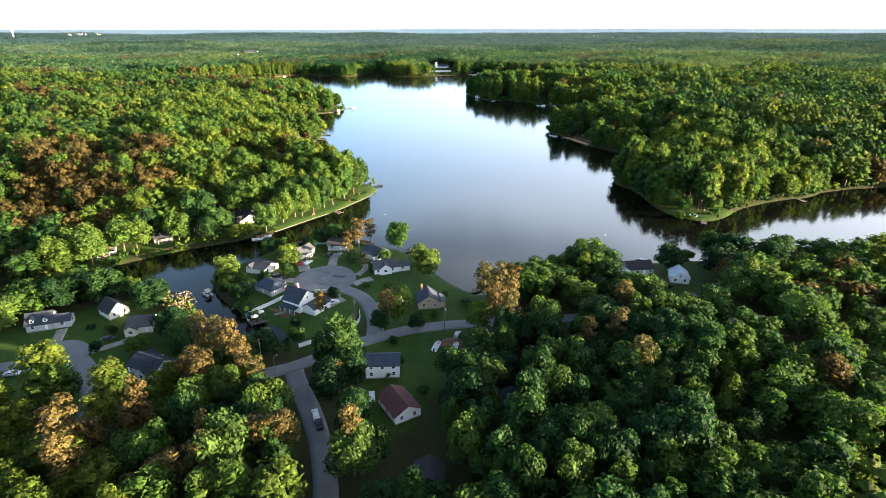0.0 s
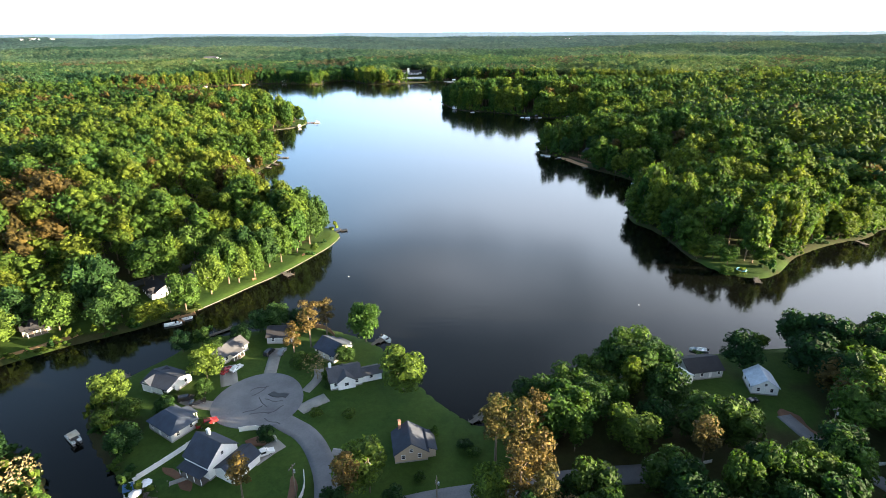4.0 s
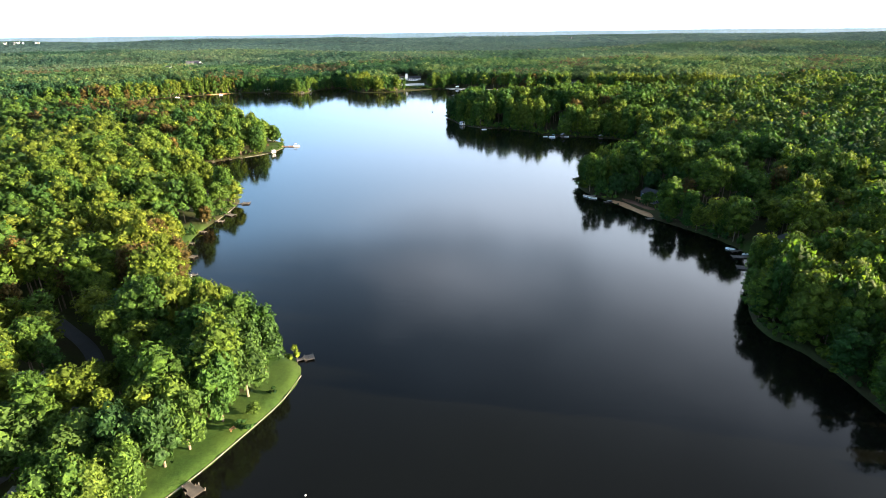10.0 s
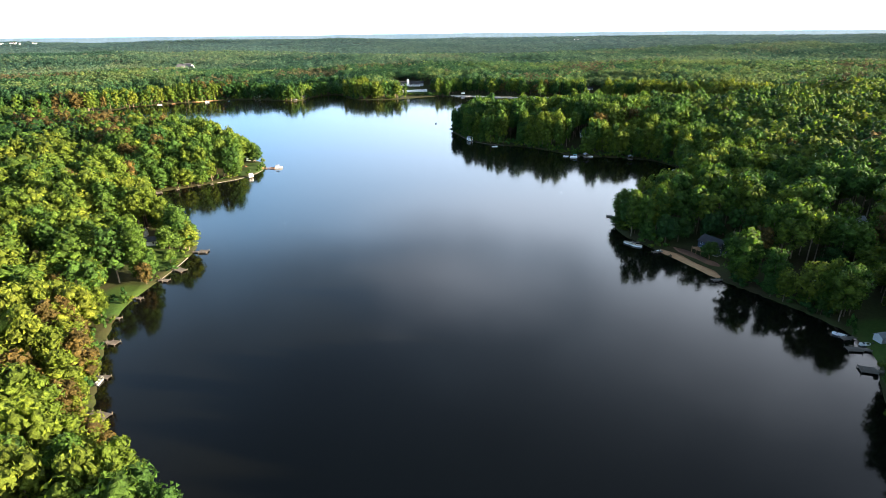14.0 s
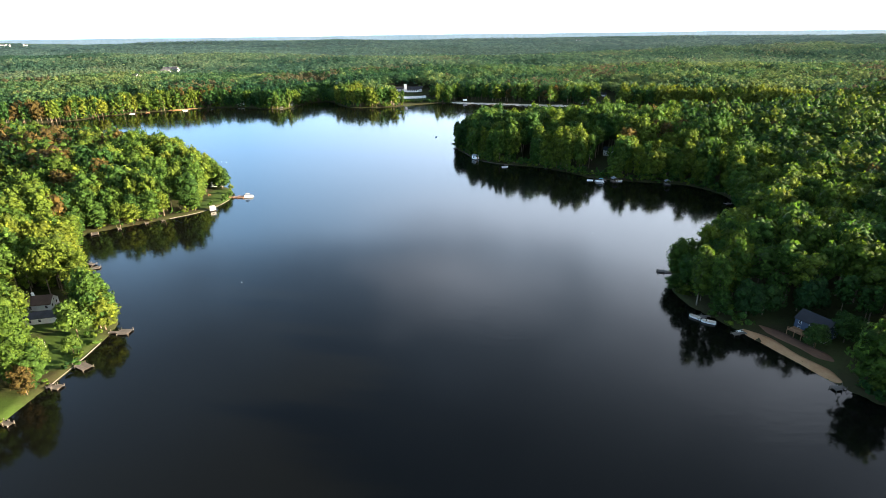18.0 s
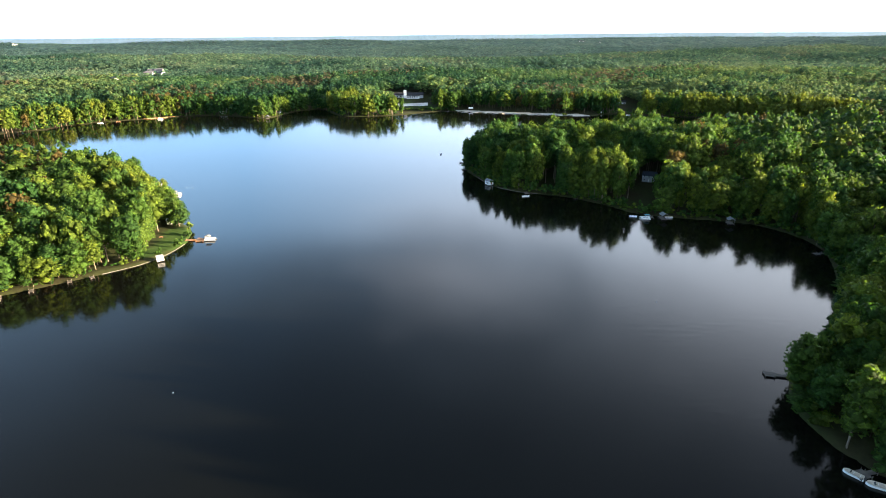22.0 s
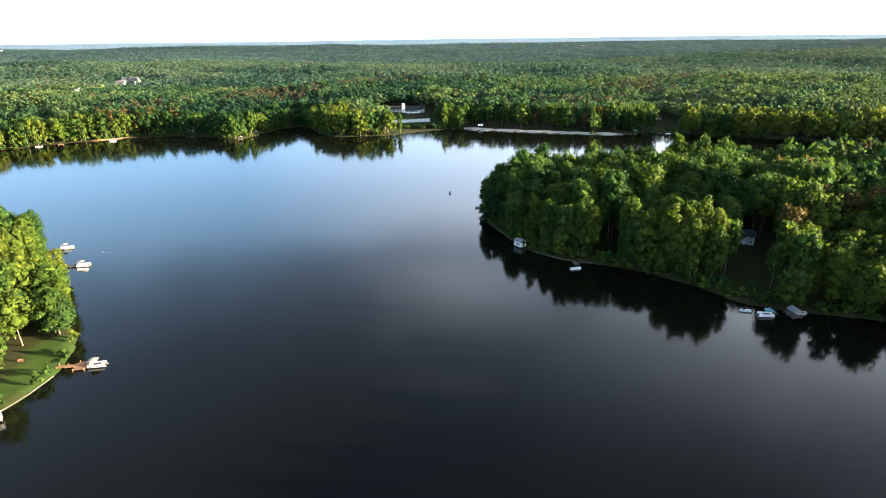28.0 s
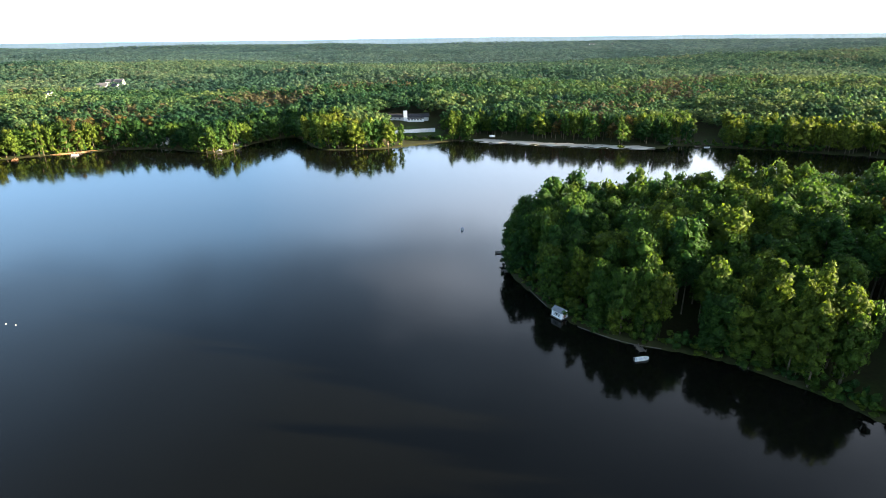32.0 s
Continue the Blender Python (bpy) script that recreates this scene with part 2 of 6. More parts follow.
dark_asphalt = surface("dark_asphalt", (0.05, 0.05, 0.052), (0.08, 0.08, 0.08), 0.1, 2.5, 0.85, 0, 0.2)
tar = surface("sealing_tar", (0.03, 0.03, 0.032), (0.05, 0.05, 0.05), 1.0, 4, 0.6)
worn_wall = surface("stained_sea_wall", (0.085, 0.080, 0.066), (0.15, 0.14, 0.115), 0.5, 5, 0.9)
concrete = surface("concrete", (0.20, 0.19, 0.17), (0.29, 0.27, 0.24), 0.4, 6, 0.85)
dark_earth = surface("dark_earth", (0.10, 0.046, 0.024), (0.16, 0.080, 0.042), 0.2, 2, 0.95, 0, 0.4)
sand = surface("beach_sand", (0.42, 0.38, 0.32), (0.52, 0.48, 0.41), 0.15, 3, 0.95, 0, 0.4)
red_soil = surface("red_soil", (0.30, 0.155, 0.065), (0.40, 0.23, 0.11), 0.2, 2, 0.95, 0, 0.4)
wood_grey = surface("weathered_wood", (0.075, 0.062, 0.05), (0.13, 0.11, 0.09), 0.7, 9, 0.85, 0, 0.3, 0.15)
wood_brown = surface("stained_wood", (0.22, 0.11, 0.05), (0.32, 0.17, 0.08), 0.7, 9, 0.8, 0, 0.3, 0.15)
white_paint = surface("white_paint", (0.72, 0.71, 0.68), (0.82, 0.81, 0.78), 0.5, 5, 0.6, 0, 0.05)
white_hull = surface("white_gelcoat", (0.74, 0.74, 0.73), (0.82, 0.82, 0.80), 1.5, 9, 0.25, 0, 0.02)
grey_metal = surface("dull_aluminium", (0.45, 0.46, 0.47), (0.6, 0.6, 0.6), 1.5, 9, 0.4, 0.8, 0.05)
dark_rubber = surface("black_rubber", (0.02, 0.02, 0.02), (0.035, 0.035, 0.035), 2, 12, 0.8)


def glass_material():
    m, n, l, p = node_material("window_glass")
    p.inputs["Base Color"].default_value = (0.02, 0.025, 0.03, 1)
    p.inputs["Roughness"].default_value, p.inputs["IOR"].default_value = 0.05, 1.5
    return m


window_glass = glass_material()


def water_material():
    """Still, tea-brown lake water with a faint breeze on it."""
    m, n, l, p = node_material("lake_water")
    silt = noise_node(n, l, 0.012, 3)
    col = ramp_node(n, l, silt.outputs["Fac"], ((0.3, (0.0030, 0.0032, 0.0024)), (0.7, (0.0040, 0.0043, 0.0031)))).outputs["Color"]
    l.new(col, p.inputs["Base Color"])
    p.inputs["Roughness"].default_value, p.inputs["IOR"].default_value = 0.085, 1.262
    tc, mp = n.new("ShaderNodeTexCoord"), n.new("ShaderNodeMapping")
    mp.inputs["Scale"].default_value = (0.35, 1.0, 1.0)
    mp.inputs["Rotation"].default_value = (0, 0, radians(12))
    l.new(tc.outputs["Object"], mp.inputs["Vector"])
    wave = n.new("ShaderNodeTexNoise")
    wave.inputs["Scale"].default_value, wave.inputs["Detail"].default_value = 0.45, 3
    l.new(mp.outputs["Vector"], wave.inputs["Vector"])
    calm = noise_node(n, l, 0.009, 3)
    amount = ramp_node(n, l, calm.outputs["Fac"], ((0.40, (0.25, 0.25, 0.25)), (0.66, (1, 1, 1))))
    b = n.new("ShaderNodeBump")
    b.inputs["Distance"].default_value = 0.05
    strength = n.new("ShaderNodeMath")
    strength.operation = "MULTIPLY"
    strength.inputs[1].default_value = 0.5
    l.new(amount.outputs["Color"], strength.inputs[0])
    l.new(strength.outputs["Value"], b.inputs["Strength"])
    l.new(wave.outputs["Fac"], b.inputs["Height"])
    l.new(b.outputs["Normal"], p.inputs["Normal"])
    return m


lake_water = water_material()


def ground_material():
    """Leaf litter under the woods and mown grass on the open lots; the attribute 'lawn' tells which grows where."""
    m, n, l, p = node_material("ground_cover")
    broad, grain = noise_node(n, l, 0.05, 4), noise_node(n, l, 0.7, 6, 0.75)
    litter = ramp_node(n, l, broad.outputs["Fac"], ((0.3, (0.035, 0.028, 0.013)), (0.7, (0.035, 0.048, 0.012)))).outputs["Color"]
    grass = ramp_node(n, l, broad.outputs["Fac"], ((0.3, (0.026, 0.060, 0.010)), (0.7, (0.050, 0.086, 0.014)))).outputs["Color"]
    at = n.new("ShaderNodeAttribute")
    at.attribute_name = "lawn"
    col = mix_node(n, l, at.outputs["Fac"], litter, grass)
    g = ramp_node(n, l, grain.outputs["Fac"], ((0.25, (0.65, 0.65, 0.62)), (0.75, (1.25, 1.25, 1.2)))).outputs["Color"]
    col = mix_node(n, l, 1.0, col, g, "MULTIPLY")
    l.new(col, p.inputs["Base Color"])
    p.inputs["Roughness"].default_value, p.inputs["Specular IOR Level"].default_value = 0.95, 0.15
    b = n.new("ShaderNodeBump")
    b.inputs["Strength"].default_value, b.inputs["Distance"].default_value = 0.5, 0.25
    l.new(grain.outputs["Fac"], b.inputs["Height"])
    l.new(b.outputs["Normal"], p.inputs["Normal"])
    return m


ground_cover = ground_material()


# ---------------------------------------------------------------- the lake's plan
# Shores, walked with the water on one side: near shore westwards, round the canal, up the west bank, along the far shore, down the east bank.
NEAR_SHORE = ((420, 290), (300, 262), (220, 250), (160, 246), (122, 242), (93, 239), (76, 238), (58, 232), (42, 222), (28, 210), (12, 204),
              (4, 212), (-4, 222), (-14, 240), (-21, 250), (-30, 256), (-42, 262), (-58, 262), (-75, 258), (-86, 253), (-90, 243), (-96, 236))
CANAL = ((-102, 228), (-103, 218), (-98, 208), (-89, 197), (-81, 191), (-77, 184), (-66, 181), (-57, 174), (-57, 166), (-66, 160), (-77, 163),
         (-87, 172), (-95, 186), (-102, 195), (-114, 201), (-130, 209), (-148, 209), (-160, 204), (-172, 195), (-190, 186), (-235, 165), (-240, 178))
WEST_BANK = ((-187, 206), (-178, 211), (-167, 220), (-147, 238), (-128, 253), (-114, 260), (-103, 268), (-94, 276), (-86, 286), (-77, 299), (-67, 312),
             (-57, 331), (-51, 343), (-48, 356), (-52, 367), (-62, 374), (-80, 389), (-96, 402), (-107, 419), (-115, 436), (-124, 458), (-131, 479),
             (-131, 497), (-128, 511), (-126, 526), (-125, 545), (-126, 553), (-133, 560), (-152, 580), (-164, 598), (-177, 618), (-190, 640))
WEST_POINT = ((-198, 656), (-186, 663), (-173, 671), (-160, 680), (-147, 689), (-139, 702), (-136, 717), (-138, 731), (-143, 743), (-152, 752),
              (-165, 773), (-181, 798), (-201, 824), (-215, 838), (-240, 855), (-330, 900), (-430, 940), (-560, 960), (-610, 1005), (-503, 1052))
FAR_SHORE = ((-450, 1064), (-432, 1090), (-405, 1128), (-366, 1147), (-345, 1158), (-319, 1171), (-270, 1176), (-219, 1150), (-200, 1147), (-191, 1176),
             (-179, 1205), (-160, 1222), (-146, 1222), (-122, 1165), (-101, 1150), (-66, 1152), (-48, 1155), (-5, 1179), (21, 1190), (28, 1183),
             (63, 1168), (126, 1144), (199, 1127), (210, 1140), (223, 1145), (238, 1140), (265, 1128), (307, 1109), (367, 1077), (430, 1040))
EAST_POINT = ((420, 990), (330, 962), (220, 948), (120, 950), (60, 935), (34, 915), (28, 901), (23, 888), (22, 870), (25, 855), (30, 842), (35, 827),
              (41, 815), (54, 803), (67, 798), (84, 790), (95, 779), (106, 768), (114, 754), (130, 746), (163, 736), (177, 729), (186, 714), (190, 697),
              (183, 676), (166, 648), (148, 624))
EAST_BANK = ((130, 605), (113, 592), (103, 583), (97, 570), (98, 556), (104, 543), (110, 530), (117, 513), (122, 499), (130, 486), (141, 468), (147, 452),
             (145, 436), (133, 420), (121, 398), (114, 383), (113, 371), (119, 361), (122, 347), (122, 325), (127, 306), (139, 297), (146, 297),
             (157, 304), (170, 318), (190, 330), (210, 339), (225, 342), (246, 358), (300, 370), (360, 385), (420, 375))


def rounded(points, times, closed=True):
    """Corner cutting."""
    p = np.array(points, float)
    for _ in range(times):
        q = np.roll(p, -1, 0) if closed else p[1:]
        a = p if closed else p[:-1]
        cut = np.stack([a * 0.75 + q * 0.25, a * 0.25 + q * 0.75], 1).reshape(-1, 2)
        p = cut if closed else np.concatenate([p[:1], cut, p[-1:]])
    return p


SHORE = rounded(NEAR_SHORE + CANAL + WEST_BANK + WEST_POINT + FAR_SHORE + EAST_POINT + EAST_BANK, 1)


def line_distance(x, y, line, closed=False):
    """Distance from points to a broken line."""
    a = np.asarray(line, float)
    b = np.roll(a, -1, 0) if closed else a[1:]
    a = a if closed else a[:-1]
    d = b - a
    best = np.full(x.shape, 1e9)
    for (ax, ay), (dx, dy) in zip(a, d):
        t = np.clip(((x - ax) * dx + (y - ay) * dy) / (dx * dx + dy * dy + 1e-9), 0, 1)
        np.minimum(best, (x - ax - t * dx) ** 2 + (y - ay - t * dy) ** 2, out=best)
    return np.sqrt(best)


def inside(x, y, ring):
    a, hit = np.asarray(ring, float), np.zeros(x.shape, bool)
    for (ax, ay), (bx, by) in zip(a, np.roll(a, -1, 0)):
        if ay != by:
            hit ^= ((ay > y) != (by > y)) & (x < (bx - ax) * (y - ay) / (by - ay) + ax)
    return hit


def inland(x, y):
    """Metres from the shore: above 0 on land, below 0 on the water."""
    x, y = np.asarray(x, float), np.asarray(y, float)
    d = np.full(x.shape, 300.0)
    near = (x > -900) & (x < 700) & (y > -140) & (y < 1520)
    if near.any():
        d[near] = np.minimum(line_distance(x[near], y[near], SHORE, True), 300) * np.where(inside(x[near], y[near], SHORE), -1, 1)
    return d


def smooth(x, a, b):
    t = np.clip((np.asarray(x, float) - a) / (b - a), 0, 1)
    return t * t * (3 - 2 * t)


def swell(x, y):
    return np.sin(x / 97 + 1.3) * np.cos(y / 121) + 0.6 * np.sin((x + y) / 61) + 0.4 * np.cos((x - 1.4 * y) / 43)


def height(x, y, d=None):
    """The lie of the land: a low bank, then a gentle rise; the village stands on flat ground, far hills roll."""
    x, y = np.asarray(x, float), np.asarray(y, float)
    d = inland(x, y) if d is None else d
    bank = np.where(d < 0, np.maximum(d * 0.45, -2.0), 0.7 * smooth(d, -1.4, 1.4) * 2 - 0.7)
    hill = smooth(d, 4, 130) * (9 + 2.0 * swell(x, y)) * (0.12 + 0.88 * smooth(y, 240, 330))
    far = smooth(y, 1230, 1900) * (-6 + 11 * np.sin(x / 330 + 0.7) * np.cos(y / 270) + 6 * np.sin((x + 2 * y) / 410)) - 14 * smooth(y, 2000, 4000)
    return bank + np.maximum(hill, 0) + far


def on_ground(x, y):
    return float(height(np.array([x]), np.array([y]))[0])


# roads: centre line, width
TURNING_PLACES = ((-53, 218.5, 13.2), (-130, 157, 10.0))
ROADS = {
    "cove": (((-50, 214), (-43, 208), (-35, 202.5), (-28.5, 190), (-26.3, 179), (-25.5, 170)), 6.2),
    "main": (((60, 186), (34, 185), (10, 181), (-2, 179.3), (-14, 175.8), (-25, 170.5), (-36, 163), (-48, 153), (-58, 148), (-74, 144)), 6.2),
    "down": (((-49, 151), (-45, 142), (-39, 131.5), (-34, 120.5), (-30, 109), (-27, 98), (-25, 80)), 6.0),
    "west": (((-126, 158), (-118, 153), (-109, 142), (-102, 131), (-98, 115)), 6.2),
    "end": (((-128, 156), (-142, 150), (-160, 146), (-200, 142)), 6.0),
    "bank": (((-135, 292), (-124, 300), (-114, 312), (-108, 326), (-107, 340), (-112, 356), (-122, 372), (-146, 392)), 5.0),
    "east": (((118, 150), (112, 168), (106, 182), (100, 194), (98, 206)), 4.5),
}
# mown lots: x, y, radius
LOTS = ((-53, 218, 30), (-78, 232, 22), (-64, 248, 16), (-40, 245, 17), (-22, 232, 20), (-12, 208, 24), (2, 196, 18), (-5, 184, 18), (-50, 182, 20), (-66, 198, 16),
        (-10, 165, 17), (-22, 160, 12), (-12, 148, 13), (-18, 132, 12), (-130, 158, 24), (-112, 152, 16), (-118, 172, 16), (-142, 172, 14), (-128, 186, 12),
        (-92, 146, 12), (-104, 140, 11), (-120, 148, 12), (-150, 160, 16), (-165, 156, 14), (-100, 160, 9), (-190, 806, 9), (80, 228, 14), (108, 234, 14), (124, 238, 10), (98, 212, 12), (-84, 300, 12), (-76, 308, 10), (-96, 290, 12),
        (-66, 326, 10), (-58, 340, 9), (-55, 354, 8), (-58, 362, 7), (-70, 318, 9), (-86, 306, 8), (-112, 280, 12), (-128, 272, 12), (-144, 258, 14), (-165, 240, 14),
        (-143, 722, 8), (-146, 734, 8), (-150, 704, 6), (-143, 714, 7), (-153, 555, 10), (-138, 538, 10), (-136, 528, 8), (-138, 498, 8), (-136, 484, 7),
        (132, 308, 10), (143, 304, 8), (158, 312, 8), (138, 320, 8), (160, 448, 12), (150, 436, 8), (-520, 1088, 24), (-560, 1075, 24), (-485, 1104, 20), (-600, 1062, 24), (-30, 1230, 16), (-10, 1226, 14), (-188, 812, 10))
# cleared but unmown ground, some of it placed to open the camera's view of houses: x, y, radius
YARDS = ((6, 168, 9), (124, 528, 11), (132, 528, 14), (112, 530, 7), (-8, 128, 8), (-3, 104, 8), (-50, 1262, 26), (-15, 1262, 26), (96, 1156, 18), (140, 1146, 14), (60, 1176, 14),
         (180, 1138, 12), (44, 1186, 13), (78, 1172, 13), (110, 1160, 13), (126, 1154, 13), (156, 1148, 12), (194, 1136, 12), (255, 1160, 20), (256, 1186, 15), (210, 541, 12), (161, 494, 7), (120, 765, 7), (-270, 1186, 10), (-162, 566, 10), (-148, 532, 8), (72, 206, 14), (90, 200, 12), (50, 196, 11), (62, 184, 10), (110, 190, 10), (96, 182, 9), (78, 188, 9), (112, 174, 7),
         (-25, 1188, 24), (-38, 1202, 20), (-6, 1204, 20), (118, 524, 11), (126, 519, 10), (121, 540, 8), (134, 524, 10), (44, 178, 8),
         (203, 532, 11), (156, 488, 8), (165, 484, 9), (150, 484, 7), (142, 500, 7), (134, 508, 7), (163, 470, 8), (128, 519, 9), (136, 515, 9), (-149, 349, 8), (-143, 343, 6), (126, 506, 6), (134, 527, 11), (146, 808, 9), (140, 796, 8), (134, 784, 7), (129, 772, 7), (124, 762, 5))


def road_gap(x, y):
    """How far a place is from the nearest road's edge."""
    gap = np.full(np.shape(x), 1e6)
    for line, width in ROADS.values():
        gap = np.minimum(gap, line_distance(x, y, rounded(line, 2, False)) - width / 2)
    for cx, cy, r in TURNING_PLACES:
        gap = np.minimum(gap, np.hypot(x - cx, y - cy) - r)
    return gap


def clearing(x, y, discs):
    best = np.full(np.shape(x), 1e6)
    for cx, cy, r in discs:
        best = np.minimum(best, np.hypot(x - cx, y - cy) - r)
    return best


# ---------------------------------------------------------------- helpers for meshes
def mesh_object(name, verts, faces, material, parent=None, label="", attrs=None):
    me = bpy.data.meshes.new(name)
    verts = np.asarray(verts, np.float32)
    if isinstance(faces, np.ndarray):
        count, side = faces.shape
        me.vertices.add(len(verts))
        me.vertices.foreach_set("co", verts.ravel())
        me.loops.add(count * side)
        me.loops.foreach_set("vertex_index", faces.ravel().astype(np.int32))
        me.polygons.add(count)
        me.polygons.foreach_set("loop_start", np.arange(0, count * side, side, dtype=np.int32))
        me.update(calc_edges=True)
    else:
        me.from_pydata(verts.tolist(), [], faces)
        me.update()
    for m in (material if isinstance(material, (list, tuple)) else [material]):
        me.materials.append(m)
    for key, values in (attrs or {}).items():
        me.attributes.new(key, "FLOAT", "POINT").data.foreach_set("value", np.asarray(values, np.float32))
    ob = new(name, me)
    if parent:
        ob.parent = parent
    if label:
        tagged(ob, label)
    return ob


def part(name, bm, material, parent, label=""):
    """Links a bmesh as one mesh object under a thing or a part."""
    me = bpy.data.meshes.new(name)
    bmesh.ops.recalc_face_normals(bm, faces=bm.faces)
    bm.to_mesh(me)
    bm.free()
    me.materials.append(material)
    ob = new(name, me)
    ob.parent = parent
    return tagged(ob, label) if label else ob


def thing(name, m, label, category, group="", kind=""):
    ob = new(name)
    ob.matrix_world = m
    return tagged(ob, label, category, group, kind)


def box(bm, x0, x1, y0, y1, z0, z1, m=None):
    """An upright block."""
    v = [bm.verts.new((x, y, z)) for z in (z0, z1) for x, y in ((x0, y0), (x1, y0), (x1, y1), (x0, y1))]
    for f in ((3, 2, 1, 0), (4, 5, 6, 7), (0, 1, 5, 4), (1, 2, 6, 5), (2, 3, 7, 6), (3, 0, 4, 7)):
        bm.faces.new([v[i] for i in f])
    if m is not None:
        bmesh.ops.transform(bm, matrix=m, verts=v)
    return v


def new_box(*a):
    bm = bmesh.new()
    box(bm, *a)
    return bm


def tube(bm, p, q, r0, r1, sides=6):
    """A tapered round bar from p to q."""
    p, q = Vector(p), Vector(q)
    turn = (q - p).to_track_quat("Z", "Y")
    rings = []
    for c, r in ((p, r0), (q, r1)):
        rings.append([bm.verts.new(c + turn @ Vector((r * math.cos(a), r * math.sin(a), 0))) for a in (math.tau * i / sides for i in range(sides))])
    for i in range(sides):
        j = (i + 1) % sides
        bm.faces.new((rings[0][i], rings[0][j], rings[1][j], rings[1][i]))
    bm.faces.new(rings[0][::-1])
    bm.faces.new(rings[1])


def prism(bm, outline, z0, z1):
    """A plan outline, anticlockwise, raised from z0 to z1."""
    low, high = ([bm.verts.new((x, y, z)) for x, y in outline] for z in (z0, z1))
    n = len(outline)
    bm.faces.new(high)
    bm.faces.new(low[::-1])
    for i in range(n):
        bm.faces.new((low[i], low[(i + 1) % n], high[(i + 1) % n], high[i]))


# ---------------------------------------------------------------- ground and water
def stretched(a, b, step, low, high):
    """Even steps from a to b, then ever longer ones out to low and high."""
    out = list(np.arange(a, b + 0.1, step))
    s, x = step, out[-1]
    while x < high:
        s = min(s * 1.16, 170)
        x += s
        out.append(x)
    s, x = step, out[0]
    while x > low:
        s = min(s * 1.16, 170)
        x -= s
        out.insert(0, x)
    return np.array(out)


def build_ground():
    xs = stretched(-260, 260, 3.0, -4900, 4900)
    ys = np.concatenate([stretched(84, 900, 3.0, -1500, 899), np.arange(905, 1262, 5.0), stretched(1268, 1274, 6, 1268, 4850)])
    gx, gy = np.meshgrid(xs, ys)
    x, y = gx.ravel(), gy.ravel()
    d = inland(x, y)
    z = height(x, y, d)
    lawn = np.zeros(len(x))
    near = (np.abs(x) < 700) & (y > 60) & (y < 1330)
    c = clearing(x[near], y[near], LOTS)
    lawn[near] = smooth(-c, -2.5, 1.5)
    nx, ny = len(xs), len(ys)
    i = np.arange(nx * ny).reshape(ny, nx)
    quads = np.stack([i[:-1, :-1], i[:-1, 1:], i[1:, 1:], i[1:, :-1]], -1).reshape(-1, 4)
    ob = mesh_object("ground", np.stack([x, y, z], 1), quads, ground_cover, attrs={"lawn": lawn})
    ob.data.polygons.foreach_set("use_smooth", np.ones(len(quads), bool))
    tagged(ob, "wooded ground with mown lawns sloping down to the lake", "ground", kind="structure")


build_ground()
lake = mesh_object("water", [(-760, 60, 0), (560, 60, 0), (560, 1330, 0), (-760, 1330, 0)], [(0, 1, 2, 3)], lake_water)
tagged(lake, "calm dark brown lake water mirroring sky and trees", "lake", kind="structure")


def ribbon(name, line, width, material, lift, label, category, parent=None):
    """A paved strip, its edges slightly proud of the ground."""
    p = rounded(line, 2, False)
    keep = [p[0]]
    for q in p[1:]:
        n = max(1, int(np.hypot(*(q - keep[-1])) / 2.5))
        a = keep[-1]
        keep += [a + (q - a) * k / n for k in range(1, n + 1)]
    p = np.array(keep)
    t = np.gradient(p, axis=0)
    t /= np.hypot(*t.T)[:, None] + 1e-9
    side = np.stack([-t[:, 1], t[:, 0]], 1)
    wide = np.ones(len(p))
    if name in ("ground", "beach"):
        u, along = np.linspace(0, 1, len(p)), np.arange(len(p)) * 2.5
        wide = np.clip(np.minimum(u, 1 - u) * len(p) * 0.28, 0.08, 1) * (0.8 + 0.14 * np.sin(along / 2.3 + line[0][0]) + 0.12 * np.sin(along / 5.1 + line[0][1]))
        side = side + t * (0.25 * np.sin(along / 3.1))[:, None]
    rows = [p + side * (k * width / 2 * wide)[:, None] for k in (-1, -0.5, 0, 0.5, 1)]
    tops = [np.column_stack([r, height(r[:, 0], r[:, 1]) + lift]) for r in rows]
    foot = [tops[0] - (0, 0, 0.35), tops[-1] - (0, 0, 0.35)]
    rows = [foot[0], *tops, foot[1]]
    n, k = len(p), len(rows)
    v = np.stack(rows, 1).reshape(-1, 3)
    i = np.arange(n * k).reshape(n, k)
    quads = np.stack([i[:-1, :-1], i[:-1, 1:], i[1:, 1:], i[1:, :-1]], -1).reshape(-1, 4)
    ob = mesh_object(name, v, quads, material)
    return tagged(ob, label, category, kind="structure")


def disc(name, cx, cy, r, material, lift, label):
    bm = bmesh.new()
    rings = []
    for q in (0.0, 0.35, 0.7, 1.0):
        ring = []
        for k in range(40):
            a = math.tau * k / 40
            w = r * q * (1 + 0.03 * math.sin(3 * a + cx))
            x, y = cx + w * math.cos(a), cy + w * math.sin(a)
            ring.append(bm.verts.new((x, y, on_ground(x, y) + lift)))
            if q == 0.0:
                break
        rings.append(ring)
    rim = [bm.verts.new(v.co - Vector((0, 0, 0.35))) for v in rings[-1]]
    for k in range(40):
        j = (k + 1) % 40
        bm.faces.new((rings[0][0], rings[1][k], rings[1][j]))
        for a, b in ((rings[1], rings[2]), (rings[2], rings[3]), (rings[3], rim)):
            bm.faces.new((a[k], b[k], b[j], a[j]))
    me = bpy.data.meshes.new(name)
    bm.to_mesh(me)
    bm.free()
    me.materials.append(material)
    return tagged(new(name, me), label, "road", kind="structure")


